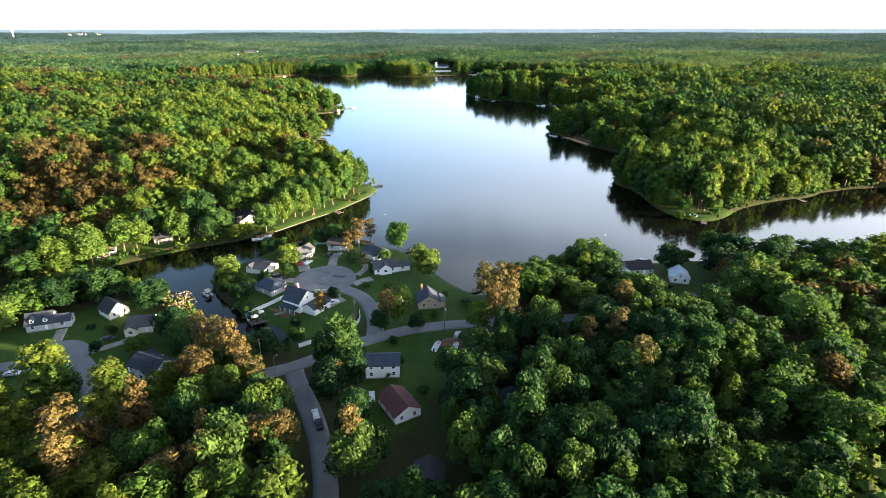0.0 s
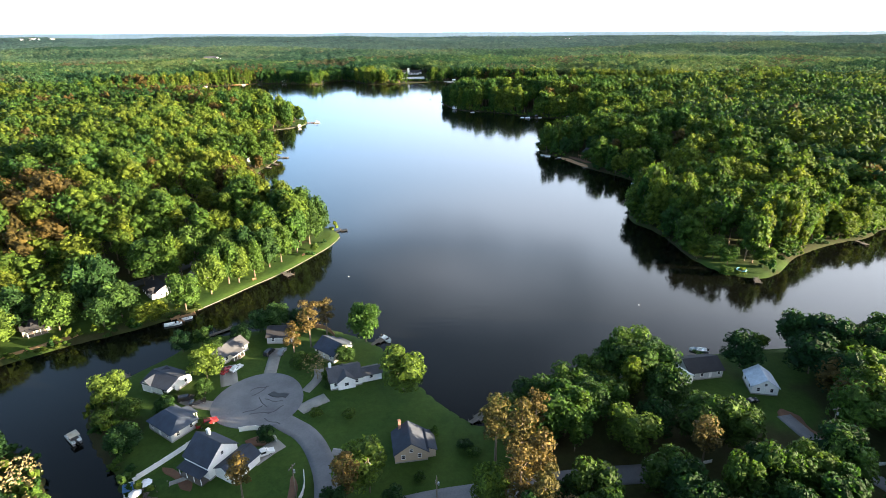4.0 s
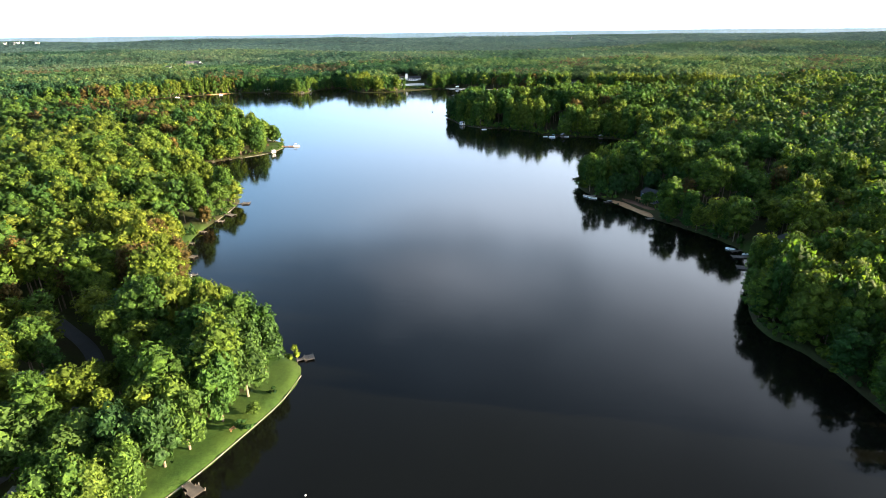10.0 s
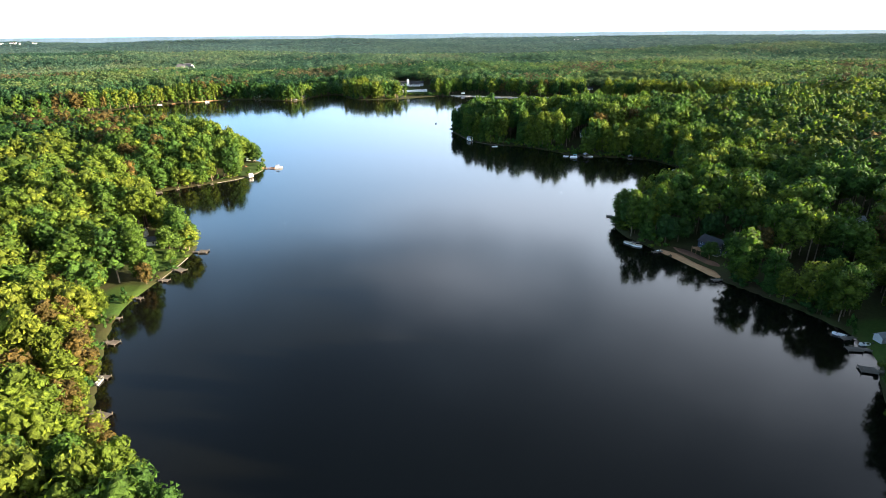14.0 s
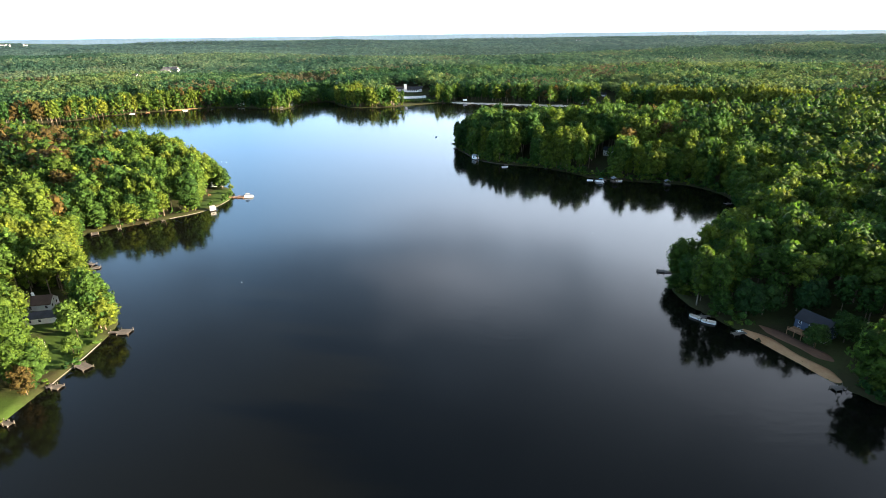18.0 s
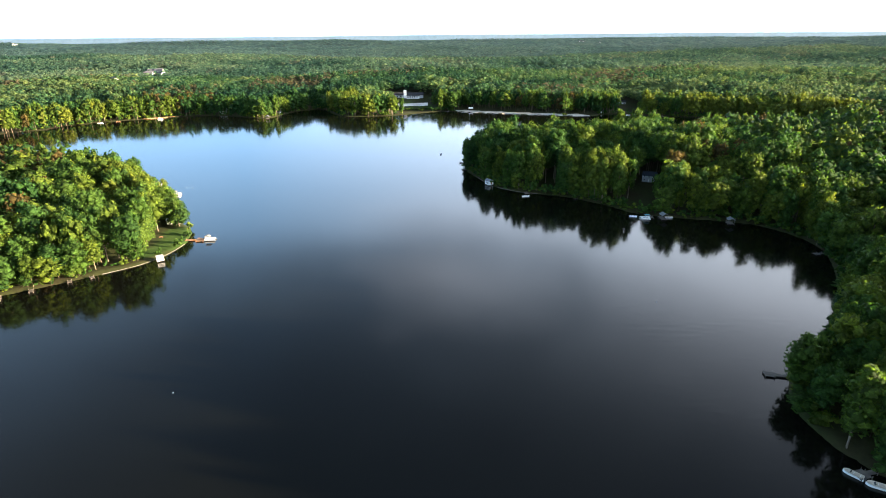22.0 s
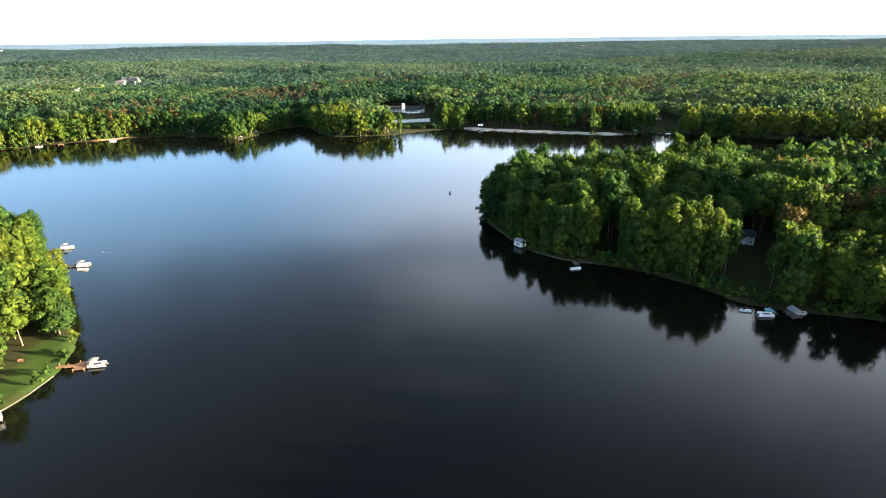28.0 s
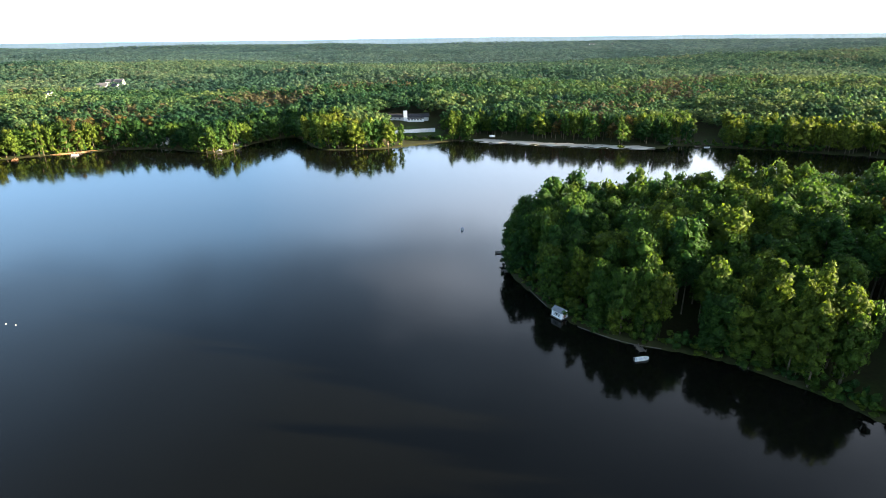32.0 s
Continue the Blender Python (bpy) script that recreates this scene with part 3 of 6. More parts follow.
for key, (line, width) in ROADS.items():
    dark = key in ("bank",)
    ribbon("road", line, width, dark_asphalt if dark else asphalt, 0.09 if key != "main" else 0.115,
           "narrow dark asphalt lane under trees" if dark else "worn grey asphalt street without kerbs", "road")
for cx, cy, r in TURNING_PLACES:
    disc("road", cx, cy, r, asphalt, 0.13, "round worn asphalt turning place with sealed cracks")


# ---------------------------------------------------------------- houses
def roof_material(name, c):
    return surface(name, tuple(v * 0.8 for v in c), tuple(v * 1.2 for v in c), 0.35, 3.5, 0.95, 0, 0.35)


ROOFS = {k: roof_material(k + "_shingles", c) for k, c in {
    "slate": (0.030, 0.038, 0.055), "grey": (0.062, 0.064, 0.072), "dark": (0.024, 0.024, 0.028), "blue": (0.032, 0.046, 0.072), "red": (0.09, 0.035, 0.03),
    "brown": (0.10, 0.065, 0.045), "pale": (0.20, 0.21, 0.22), "white": (0.50, 0.54, 0.60)}.items()}
WALLS = {k: surface(k + "_siding", tuple(v * 0.93 for v in c), tuple(min(1, v * 1.05) for v in c), 0.4, 5, 0.7, 0, 0.1) for k, c in {
    "white": (0.76, 0.75, 0.72), "cream": (0.66, 0.60, 0.48), "grey": (0.38, 0.38, 0.37), "navy": (0.036, 0.052, 0.09), "tan": (0.36, 0.28, 0.20),
    "brick": (0.28, 0.15, 0.10)}.items()}
red_paint = surface("red_paint", (0.30, 0.05, 0.035), (0.40, 0.08, 0.05), 0.8, 6, 0.5)
brick_mat = WALLS["brick"]


def gable_block(L, W, eave, rise, base=-0.6):
    """Walls with gables at both ends; the ridge runs along x."""
    bm = bmesh.new()
    x, y = L / 2, W / 2
    ends = []
    for sx in (-x, x):
        ends.append([bm.verts.new(p) for p in ((sx, -y, base), (sx, y, base), (sx, y, eave), (sx, 0, eave + rise), (sx, -y, eave))])
    a, b = ends
    bm.faces.new(a[::-1])
    bm.faces.new(b)
    for i in range(5):
        j = (i + 1) % 5
        bm.faces.new((a[i], a[j], b[j], b[i]))
    return bm


def gable_roof(L, W, eave, rise, over=0.45, thick=0.2, hip=0.0):
    """Two slopes with thickness and overhang, a ridge cap on top; hip pulls the ridge in from the ends."""
    bm = bmesh.new()
    x, y = L / 2 + over, W / 2 + over
    drop = over * rise / (W / 2)
    e, r = eave - drop + 0.03, eave + rise + 0.03
    top, low = [], []
    for z, out in ((thick, top), (0.0, low)):
        for p in ((-x, -y, e), (x, -y, e), (x, y, e), (-x, y, e), (-x + hip, 0, r), (x - hip, 0, r)):
            out.append(bm.verts.new((p[0], p[1], p[2] + z)))
    for t, flip in ((top, False), (low, True)):
        for f in ((0, 1, 5, 4), (2, 3, 4, 5), (3, 0, 4), (1, 2, 5)):
            if len(f) == 3 and not hip:
                continue
            bm.faces.new([t[i] for i in (f[::-1] if flip else f)])
    ring = (0, 1, 2, 3) if hip else (0, 1, 5, 2, 3, 4)
    for i, a in enumerate(ring):
        b = ring[(i + 1) % len(ring)]
        bm.faces.new((low[a], low[b], top[b], top[a]))
    box(bm, -x + hip, x - hip, -0.14, 0.14, r + thick - 0.1, r + thick + 0.04)
    return bm


def add_window(parent, x, y, z, w, h, face, frame_mat=None):
    """A window on the wall that faces 's', 'n', 'e' or 'w' of the house; frame, sash bar and pane."""
    turn = {"s": 0, "e": 90, "n": 180, "w": 270}[face]
    bm = bmesh.new()
    t = 0.09
    box(bm, -w / 2 - t, w / 2 + t, -0.06, 0.02, h, h + t)
    box(bm, -w / 2 - t - 0.05, w / 2 + t + 0.05, -0.10, 0.02, -t, 0)
    box(bm, -w / 2 - t, -w / 2, -0.06, 0.02, 0, h)
    box(bm, w / 2, w / 2 + t, -0.06, 0.02, 0, h)
    box(bm, -w / 2, w / 2, -0.045, 0.0, h * 0.48, h * 0.48 + 0.05)
    win = part("window", bm, frame_mat or white_paint, parent)
    win.matrix_basis = pose(x, y, z, 0, 0, turn)
    part("pane", new_box(-w / 2, w / 2, -0.025, 0.0, 0, h), window_glass, win)


def add_door(parent, x, y, z, face, material, w=1.0, h=2.05):
    turn = {"s": 0, "e": 90, "n": 180, "w": 270}[face]
    bm = bmesh.new()
    box(bm, -w / 2, w / 2, -0.07, 0.0, 0, h)
    for k in (0.12, 0.55):
        box(bm, -w / 2 + 0.12, w / 2 - 0.12, -0.09, -0.07, h * k, h * (k + 0.33))
    d = part("door", bm, material, parent)
    d.matrix_basis = pose(x, y, z, 0, 0, turn)
    part("handle", new_box(w / 2 - 0.16, w / 2 - 0.08, -0.13, -0.07, 0.95, 1.05), grey_metal, d)


def house(x, y, turn, L, W, eave, rise, wall, roof, label, wings=(), chimney=None, storeys=1, porch=None, dormers=0, hip=0.0, gable_windows=2, lift=0.35):
    """A dwelling; the ridge runs along its own x. wings: (x, y, turn, L, W, eave, rise); porch: (side, depth, length)."""
    z = min(on_ground(x + a, y + b) for a in (-W / 2, W / 2) for b in (-W / 2, W / 2)) + lift
    h = thing("house", pose(x, y, z, 0, 0, turn), label, "house", "lakeside houses")
    h.scale = (0.88, 0.88, 0.9)
    part("wall", gable_block(L, W, eave, rise if not hip else 0.05, -lift - 0.6), WALLS[wall], h)
    part("roof", gable_roof(L, W, eave, rise, hip=hip), ROOFS[roof], h)
    bm = bmesh.new()
    box(bm, -L / 2 - 0.05, L / 2 + 0.05, -W / 2 - 0.05, W / 2 + 0.05, -lift - 0.5, 0.1)
    part("foundation", bm, concrete, h)
    for s in range(storeys):
        zz = 0.95 + 2.7 * s
        n = max(2, int(L / 3.2))
        for k in range(n):
            px = -L / 2 + L * (k + 0.5) / n
            if s == 0 and k == n // 2:
                add_door(h, px, -W / 2, 0.1, "s", red_paint if roof == "red" else white_paint)
            else:
                add_window(h, px, -W / 2, zz, 1.0, 1.3, "s")
            add_window(h, px, W / 2, zz, 1.0, 1.3, "n")
        for k in range(gable_windows):
            py = -W / 2 + W * (k + 0.5) / gable_windows
            add_window(h, L / 2, py, zz, 0.95, 1.3, "e")
            add_window(h, -L / 2, -py, zz, 0.95, 1.3, "w")
    if rise > 2.4 and not hip:
        add_window(h, L / 2, 0, eave + 0.3, 0.8, 1.0, "e")
        add_window(h, -L / 2, 0, eave + 0.3, 0.8, 1.0, "w")
    for wx, wy, wt, wl, ww, we, wr in wings:
        wing = part("wing", gable_block(wl, ww, we, wr, -lift - 0.6), WALLS[wall], h)
        wing.matrix_basis = pose(wx, wy, 0, 0, 0, wt)
        part("wing_roof", gable_roof(wl, ww, we, wr), ROOFS[roof], wing)
        add_window(wing, wl / 2, 0, 0.95, 1.4, 1.2, "e")
        add_window(wing, 0, -ww / 2, 0.95, 1.2, 1.2, "s")
    if chimney:
        cx, cy, ch = chimney
        bm = new_box(cx - 0.45, cx + 0.45, cy - 0.4, cy + 0.4, 0.0, ch)
        box(bm, cx - 0.55, cx + 0.55, cy - 0.5, cy + 0.5, ch, ch + 0.15)
        box(bm, cx - 0.2, cx + 0.2, cy - 0.2, cy + 0.2, ch + 0.15, ch + 0.5)
        part("chimney", bm, brick_mat if wall != "white" else white_paint, h)
    if porch:
        side, depth, length = porch
        s = -1 if side == "s" else 1
        y0, y1 = sorted((s * W / 2, s * (W / 2 + depth)))
        part("porch_floor", new_box(-length / 2, length / 2, y0, y1, -lift - 0.3, 0.05), wood_grey, h)
        bm = bmesh.new()
        lo, hi = min(eave, 2.9) - 0.5, min(eave, 2.9) + 0.05
        v = [bm.verts.new(p) for p in ((-length / 2 - 0.3, s * W / 2, hi), (length / 2 + 0.3, s * W / 2, hi), (length / 2 + 0.3, s * (W / 2 + depth + 0.3), lo), (-length / 2 - 0.3, s * (W / 2 + depth + 0.3), lo))]
        u = [bm.verts.new(q.co + Vector((0, 0, 0.14))) for q in v]
        bm.faces.new(u)
        bm.faces.new(v[::-1])
        for i in range(4):
            bm.faces.new((v[i], v[(i + 1) % 4], u[(i + 1) % 4], u[i]))
        part("porch_roof", bm, ROOFS[roof], h)
        for k in range(4):
            px = -length / 2 + 0.15 + (length - 0.3) * k / 3
            py = s * (W / 2 + depth - 0.15)
            part("post", new_box(px - 0.08, px + 0.08, py - 0.08, py + 0.08, 0.05, lo + 0.05), white_paint, h)
    for k in range(dormers):
        px = -L / 4 + L / 2 * k / max(1, dormers - 1)
        dorm = part("dormer", gable_block(1.7, 1.5, 1.1, 0.6, -0.9), white_paint, h)
        dorm.matrix_basis = pose(px, -W / 2 + 1.25, eave + 0.75, 0, 0, -90)
        part("dormer_roof", gable_roof(1.9, 1.5, 1.1, 0.6, 0.2, 0.1), ROOFS[roof], dorm)
        add_window(dorm, 0.85, 0, 0.2, 0.7, 0.8, "e")
    return h


# the village on its neck of land
house(-57.6, 193.2, -30, 9.5, 10.5, 4.6, 3.9, "white", "slate", "white two-storey gabled house with slate-blue roof and porch",
      wings=((8.2, 1.8, 90, 10.0, 6.8, 2.6, 1.7),), porch=("s", 2.6, 9.0), storeys=1, chimney=(-2.5, 2.0, 9.0))
house(-73.2, 207.2, -35, 12, 9, 2.7, 2.2, "grey", "blue", "low grey house with faded blue hipped roof", hip=3.0, porch=("n", 2.2, 5))
house(-83.2, 227.0, -24, 11.5, 10.5, 2.7, 1.7, "white", "slate", "white ranch house with slate roof and pale patio cover", wings=((-3.6, -1.0, 90, 9.0, 4.2, 2.75, 1.25),))
house(-70.0, 243.6, 60, 12.5, 7.8, 2.7, 2.0, "cream", "grey", "cream ranch house with weathered grey roof", porch=("s", 2.0, 5))
house(-54.6, 254.0, 2, 9.5, 9, 2.7, 2.2, "grey", "dark", "house with black shingle roof under pines")
house(-34.6, 243.2, -39, 10.5, 9.4, 2.8, 2.6, "cream", "blue", "cream gabled house with blue-grey roof beside a maple", porch=("n", 1.8, 6))
house(-29.0, 227.8, 18, 11, 9.5, 2.8, 2.4, "white", "grey", "white house with pale grey roof and low side wing",
      wings=((9.0, -1.2, 0, 7.5, 5.2, 2.4, 1.2), (0.0, -1.8, -90, 7.5, 6.0, 2.8, 2.0)), chimney=(-4.5, 1.5, 6.2))
house(-7.7, 196.0, 98, 9.5, 9.5, 2.8, 3.3, "tan", "slate", "tan gabled cottage with slate roof alone on its lawn", wings=((0.0, -5.0, 0, 7.5, 4.5, 2.3, 0.9),), chimney=(4.3, 2.5, 7.2))
house(-20.0, 149.8, 4, 11.8, 8.0, 4.9, 2.0, "white", "blue", "white two-storey house with blue-grey roof", storeys=2)
house(-13.2, 131.2, -58, 12.5, 9.0, 2.8, 2.3, "white", "red", "white bungalow with dark red roof among trees")
house(-3.6, 104.2, 88, 8, 8, 2.7, 2.3, "grey", "dark", "grey cottage with black roof and white porch", porch=("n", 1.8, 5))
# across the canal
house(-147.6, 176.4, 20, 9.5, 8, 2.8, 3.4, "grey", "slate", "grey cape house with two white dormers and attached garage", dormers=2, wings=((8.0, -0.6, 0, 6.0, 6.2, 2.6, 1.8),))
house(-127.0, 186.5, -35, 9.5, 8.5, 2.8, 3.4, "cream", "dark", "cream gabled house with dark roof near the canal")
house(-110.3, 175.8, 15, 9.5, 9.0, 2.9, 2.5, "cream", "grey", "cream house with grey shingle roof on a mown lot", wings=((-3.2, -2.6, -90, 7.0, 4.6, 2.6, 1.5),))
house(-94.0, 150.2, -22, 13, 9.5, 2.7, 2.5, "white", "slate", "rambling house with dark slate roofs under trees", wings=((2.5, -2.0, -90, 9.5, 6.5, 2.7, 2.0), (-5.0, 1.5, 90, 8, 5, 2.6, 1.6)))
# near shore east of the village
house(74.5, 224.0, -62, 8.5, 7.2, 2.8, 1.9, "white", "white", "white house with bright metal roof by the water")
house(83.5, 228.5, 8, 13, 10, 2.8, 2.4, "grey", "dark", "long house with black shingle roof by the shore")
house(52.0, 221.0, 5, 8.5, 7, 2.7, 1.9, "grey", "white", "small house with pale metal roof under trees")
house(98.6, 219.4, 78, 9.0, 8.4, 2.8, 2.7, "white", "white", "house with pale blue-white metal roof between oaks")
house(16, 133, 30, 10, 8, 2.7, 2.2, "grey", "slate", "grey house hidden deep among trees")
# west bank
house(-113.5, 293.0, -48, 14, 9, 2.9, 2.4, "white", "dark", "white lake house with dark roof and red awning", wings=((4.0, -4.0, -90, 5, 5, 2.6, 1.6),), porch=("s", 2.5, 8))
house(-127.5, 275.5, -42, 11.5, 8, 3.2, 1.9, "white", "red", "white lake cottage with rusty red roof", porch=("s", 2.5, 10))
house(-102.0, 304.5, -40, 7, 6, 3.0, 2.0, "white", "pale", "small white lake house lit by the evening sun", porch=("s", 2.0, 5))
house(-166.0, 246.0, 40, 11, 8, 2.7, 2.2, "white", "brown", "white house with brown roof under tall trees", porch=("s", 2.5, 9))
house(-146.0, 263.0, 38, 10, 8, 2.7, 2.2, "tan", "dark", "tan house with dark roof in the shade of trees", porch=("s", 2.2, 7))
house(-124.0, 345.0, 80, 10, 8, 2.8, 2.4, "grey", "pale", "grey house with pale roof hidden in the woods")
house(-163.0, 566.0, 8, 10, 8, 3.0, 2.6, "white", "brown", "white house with dark brown roof on the bank", chimney=(-3.5, 1.0, 6.6))
house(-154.0, 554.5, 12, 15, 6.5, 2.8, 1.5, "white", "grey", "long low boat house with grey roof behind lawns")
house(-147.0, 531.5, -38, 8, 6.5, 3.0, 2.2, "white", "brown", "small white house with brown roof and a deck", porch=("n", 2.5, 5))
house(-206.0, 799.0, 20, 12, 8, 2.8, 2.2, "white", "pale", "white house with pale roof on the point")
# east bank
house(133.0, 529.5, -64, 12.5, 9.0, 5.4, 2.6, "navy", "dark", "navy two-storey house with white windows above a sandy bank", storeys=2)
house(209.5, 543.5, -4, 15, 8.5, 2.9, 2.3, "white", "pale", "white ranch house with pale roof among trees")
house(170.0, 452.5, 60, 9, 8, 3.0, 2.4, "white", "grey", "white house with grey roof in the shade")
house(146.0, 811.0, -30, 10, 8, 5.0, 2.2, "grey", "slate", "pale grey house half hidden by trees", storeys=2)
house(237.0, 420.0, 10, 11, 8, 2.9, 2.2, "white", "grey", "white house glimpsed between trees")
# far shore
house(-271.0, 1191.0, 10, 9, 8, 5.2, 2.0, "white", "grey", "white two-storey house on the far shore", storeys=2)
house(-197.0, 1178.0, 0, 8, 6, 2.8, 1.8, "white", "grey", "small white house on the far shore")
house(258.0, 1203.0, -20, 13, 9, 3.0, 2.2, "grey", "dark", "dark-roofed house above the beach's end")


def clubhouse():
    z = on_ground(-32, 1276) + 0.3
    c = thing("clubhouse", pose(-32, 1276, z, 0, 0, -3), "long dark-roofed clubhouse with white chimney above the shore", "building")
    part("wall", gable_block(44, 12, 3.4, 2.6, -1.2), WALLS["grey"], c)
    part("roof", gable_roof(44, 12, 3.4, 2.6, 0.8), ROOFS["dark"], c)
    part("wing", new_box(-1, 17, -12, -6.02, -1.2, 2.3), WALLS["white"], c)
    part("wing_roof", new_box(-1.6, 17.6, -12.6, -6.1, 2.32, 2.7), ROOFS["dark"], c)
    part("chimney", new_box(-5.5, -1.5, -8.2, -6.03, -1.2, 10.5), white_paint, c)
    for k in range(9):
        add_window(c, -20 + 5 * k, -6.0 if k < 3 else -6.0, 1.0, 1.8, 1.6, "s") if k < 4 else add_window(c, 0.8 + 3.3 * (k - 4), -12, 0.5, 1.8, 1.4, "s")
    w = thing("retaining_wall", pose(-28, 1222, on_ground(-28, 1222), 0, 0, 13), "long white retaining wall below the clubhouse", "wall")
    for k in range(10):
        bm = new_box(-25 + 5 * k, -20.06 + 5 * k, -0.3, 0.3, -2.0, 3.4 + 0.25 * (k % 2))
        part("wall_panel", bm, white_paint, w)
    part("coping", new_box(-25.2, 25.2, -0.45, 0.45, 3.66, 3.9), concrete, w)


clubhouse()


def shed(x, y, turn, L, W, eave, rise, wall, roof, label, z=None, name="shed"):
    z = on_ground(x, y) + 0.1 if z is None else z
    s = thing(name, pose(x, y, z, 0, 0, turn), label, name.replace("_", " "))
    part("wall", gable_block(L, W, eave, rise, -0.5), WALLS[wall], s)
    part("roof", gable_roof(L, W, eave, rise, 0.3, 0.12), ROOFS[roof], s)
    add_door(s, L / 2, 0, 0.05, "e", wood_brown, min(1.6, W * 0.5), 1.9)
    add_window(s, 0, -W / 2, 0.9, 0.8, 0.8, "s")
    return s


shed(161, 495, -50, 4.5, 3.6, 2.4, 1.6, "white", "pale", "small white gabled shed in the trees")
shed(153.2, 445.8, 10, 4.2, 3.4, 2.2, 0.9, "grey", "pale", "pale grey garden shed by the docks")
shed(-155.5, 750.5, 12, 7, 4, 2.3, 0.9, "white", "white", "low white shed with metal roof by a lawn")
shed(216, 1150, 0, 5, 4, 2.4, 1.2, "white", "grey", "small white shed past the beach")
for bx, by, bt, lab in ((36.0, 823.5, -55, "white boathouse standing over the water's edge"), (-139.4, 694.5, 32, "white boathouse with a step dock below")):
    b = shed(bx, by, bt, 6.2, 4.6, 2.6, 1.1, "white", "pale", lab, 0.75, "boathouse")
    b.scale = (0.5, 0.5, 0.66) if bx < 0 else (0.8, 0.8, 0.9)
    part("deck", new_box(-3.6, 3.6, -2.9, 2.9, -0.45, -0.25), wood_grey, b)
    # black panel put in place of the shade inside the open door
    part("boat_door", new_box(-3.16, -3.1, -1.4, 1.4, 0.1, 1.9), dark_rubber, b, "black panel for the shade inside an open boat door")
    for k in range(3):
        part("louvre", new_box(-1.9, 1.9, -2.36, -2.31, 0.5 + 0.6 * k, 0.75 + 0.6 * k), dark_rubber, b)
    for k in range(6):
        px, py = -3.2 + 3.2 * (k % 3), -2.5 + 5 * (k // 3)
        part("post", new_box(px - 0.12, px + 0.12, py - 0.12, py + 0.12, -2.2, -0.45), wood_grey, b)


# ---------------------------------------------------------------- docks and boats
def plank_mesh(w):
    bm = new_box(-0.29, 0.29, -w / 2, w / 2, -0.05, 0.0)
    me = bpy.data.meshes.new("plank")
    bm.to_mesh(me)
    bm.free()
    me.materials.append(wood_grey)
    return me


PLANKS = {}


def dock(x, y, turn, length, width, label, head=None, roof=False, brown=False):
    """A plank jetty from the shore at x, y along its own x; head: (length, width) of a platform at its end."""
    d = thing("dock", pose(x, y, 0.55, 0, 0, turn), label, "dock", "docks round the lake")
    wood = wood_brown if brown else wood_grey
    runs = [(0.0, length, width)] + ([(length, length + head[0], head[1])] if head else [])
    for a, b, w in runs:
        if (w, brown) not in PLANKS:
            PLANKS[w, brown] = plank_mesh(w)
            if brown:
                PLANKS[w, brown].materials[0] = wood_brown
        n = max(1, round((b - a) / 0.62))
        for k in range(n):
            p = new("plank", PLANKS[w, brown])
            p.parent = d
            p.matrix_basis = pose(a + (k + 0.5) * (b - a) / n, 0, 0.0)
        for s in (-1, 1):
            part("beam", new_box(a, b, s * (w / 2 - 0.2) - 0.06, s * (w / 2 - 0.2) + 0.06, -0.25, -0.055), wood, d)
            m = max(2, int((b - a) / 2.6) + 1)
            for k in range(m):
                px = a + 0.15 + (b - a - 0.3) * k / (m - 1)
                bm = bmesh.new()
                tube(bm, (px, s * (w / 2 + 0.1), -2.4), (px, s * (w / 2 + 0.1), 0.55), 0.11, 0.1, 7)
                part("post", bm, wood, d)
    if roof and head:
        x0, x1, w = length + 0.2, length + head[0] - 0.2, head[1] / 2 - 0.2
        for px in (x0, x1):
            for py in (-w, w):
                part("post", new_box(px - 0.07, px + 0.07, py - 0.07, py + 0.07, 0.0, 2.5), wood, d)
        r = part("roof", gable_roof(x1 - x0, 2 * w, 2.5, 0.9, 0.4, 0.1), ROOFS["pale"], d)
        r.matrix_basis = pose((x0 + x1) / 2, 0, 0)
    return d


def hull_mesh(bm, L, W, H, bow=0.35):
    """An open boat shell with a pointed bow."""
    rows = []
    for k in range(9):
        t = k / 8
        half = W / 2 * (1.0 if t < 1 - bow else math.sqrt(max(0.0, 1 - ((t - 1 + bow) / bow) ** 2)) * 0.98 + 0.02)
        xx, up = -L / 2 + L * t, H * (1 + 0.25 * t * t)
        rows.append([(xx, -half, up), (xx, -half * 0.75, 0.0), (xx, half * 0.75, 0.0), (xx, half, up), (xx, half * 0.86, up), (xx, half * 0.6, 0.14), (xx, -half * 0.6, 0.14), (xx, -half * 0.86, up)])
    v = [[bm.verts.new(p) for p in r] for r in rows]
    for a, b in zip(v[:-1], v[1:]):
        for i in range(8):
            j = (i + 1) % 8
            bm.faces.new((a[i], a[j], b[j], b[i]))
    bm.faces.new(v[0])
    bm.faces.new(v[-1][::-1])


BOAT_COLOURS = {"white": white_hull, "blue": surface("blue_gelcoat", (0.05, 0.12, 0.25), (0.07, 0.15, 0.30), 1, 8, 0.3),
                "red": surface("red_gelcoat", (0.32, 0.05, 0.04), (0.40, 0.07, 0.05), 1, 8, 0.3), "tan": surface("canvas", (0.42, 0.36, 0.27), (0.52, 0.46, 0.36), 1.5, 12, 0.9),
                "aqua": surface("aqua_cover", (0.10, 0.32, 0.42), (0.14, 0.40, 0.50), 1, 8, 0.7)}


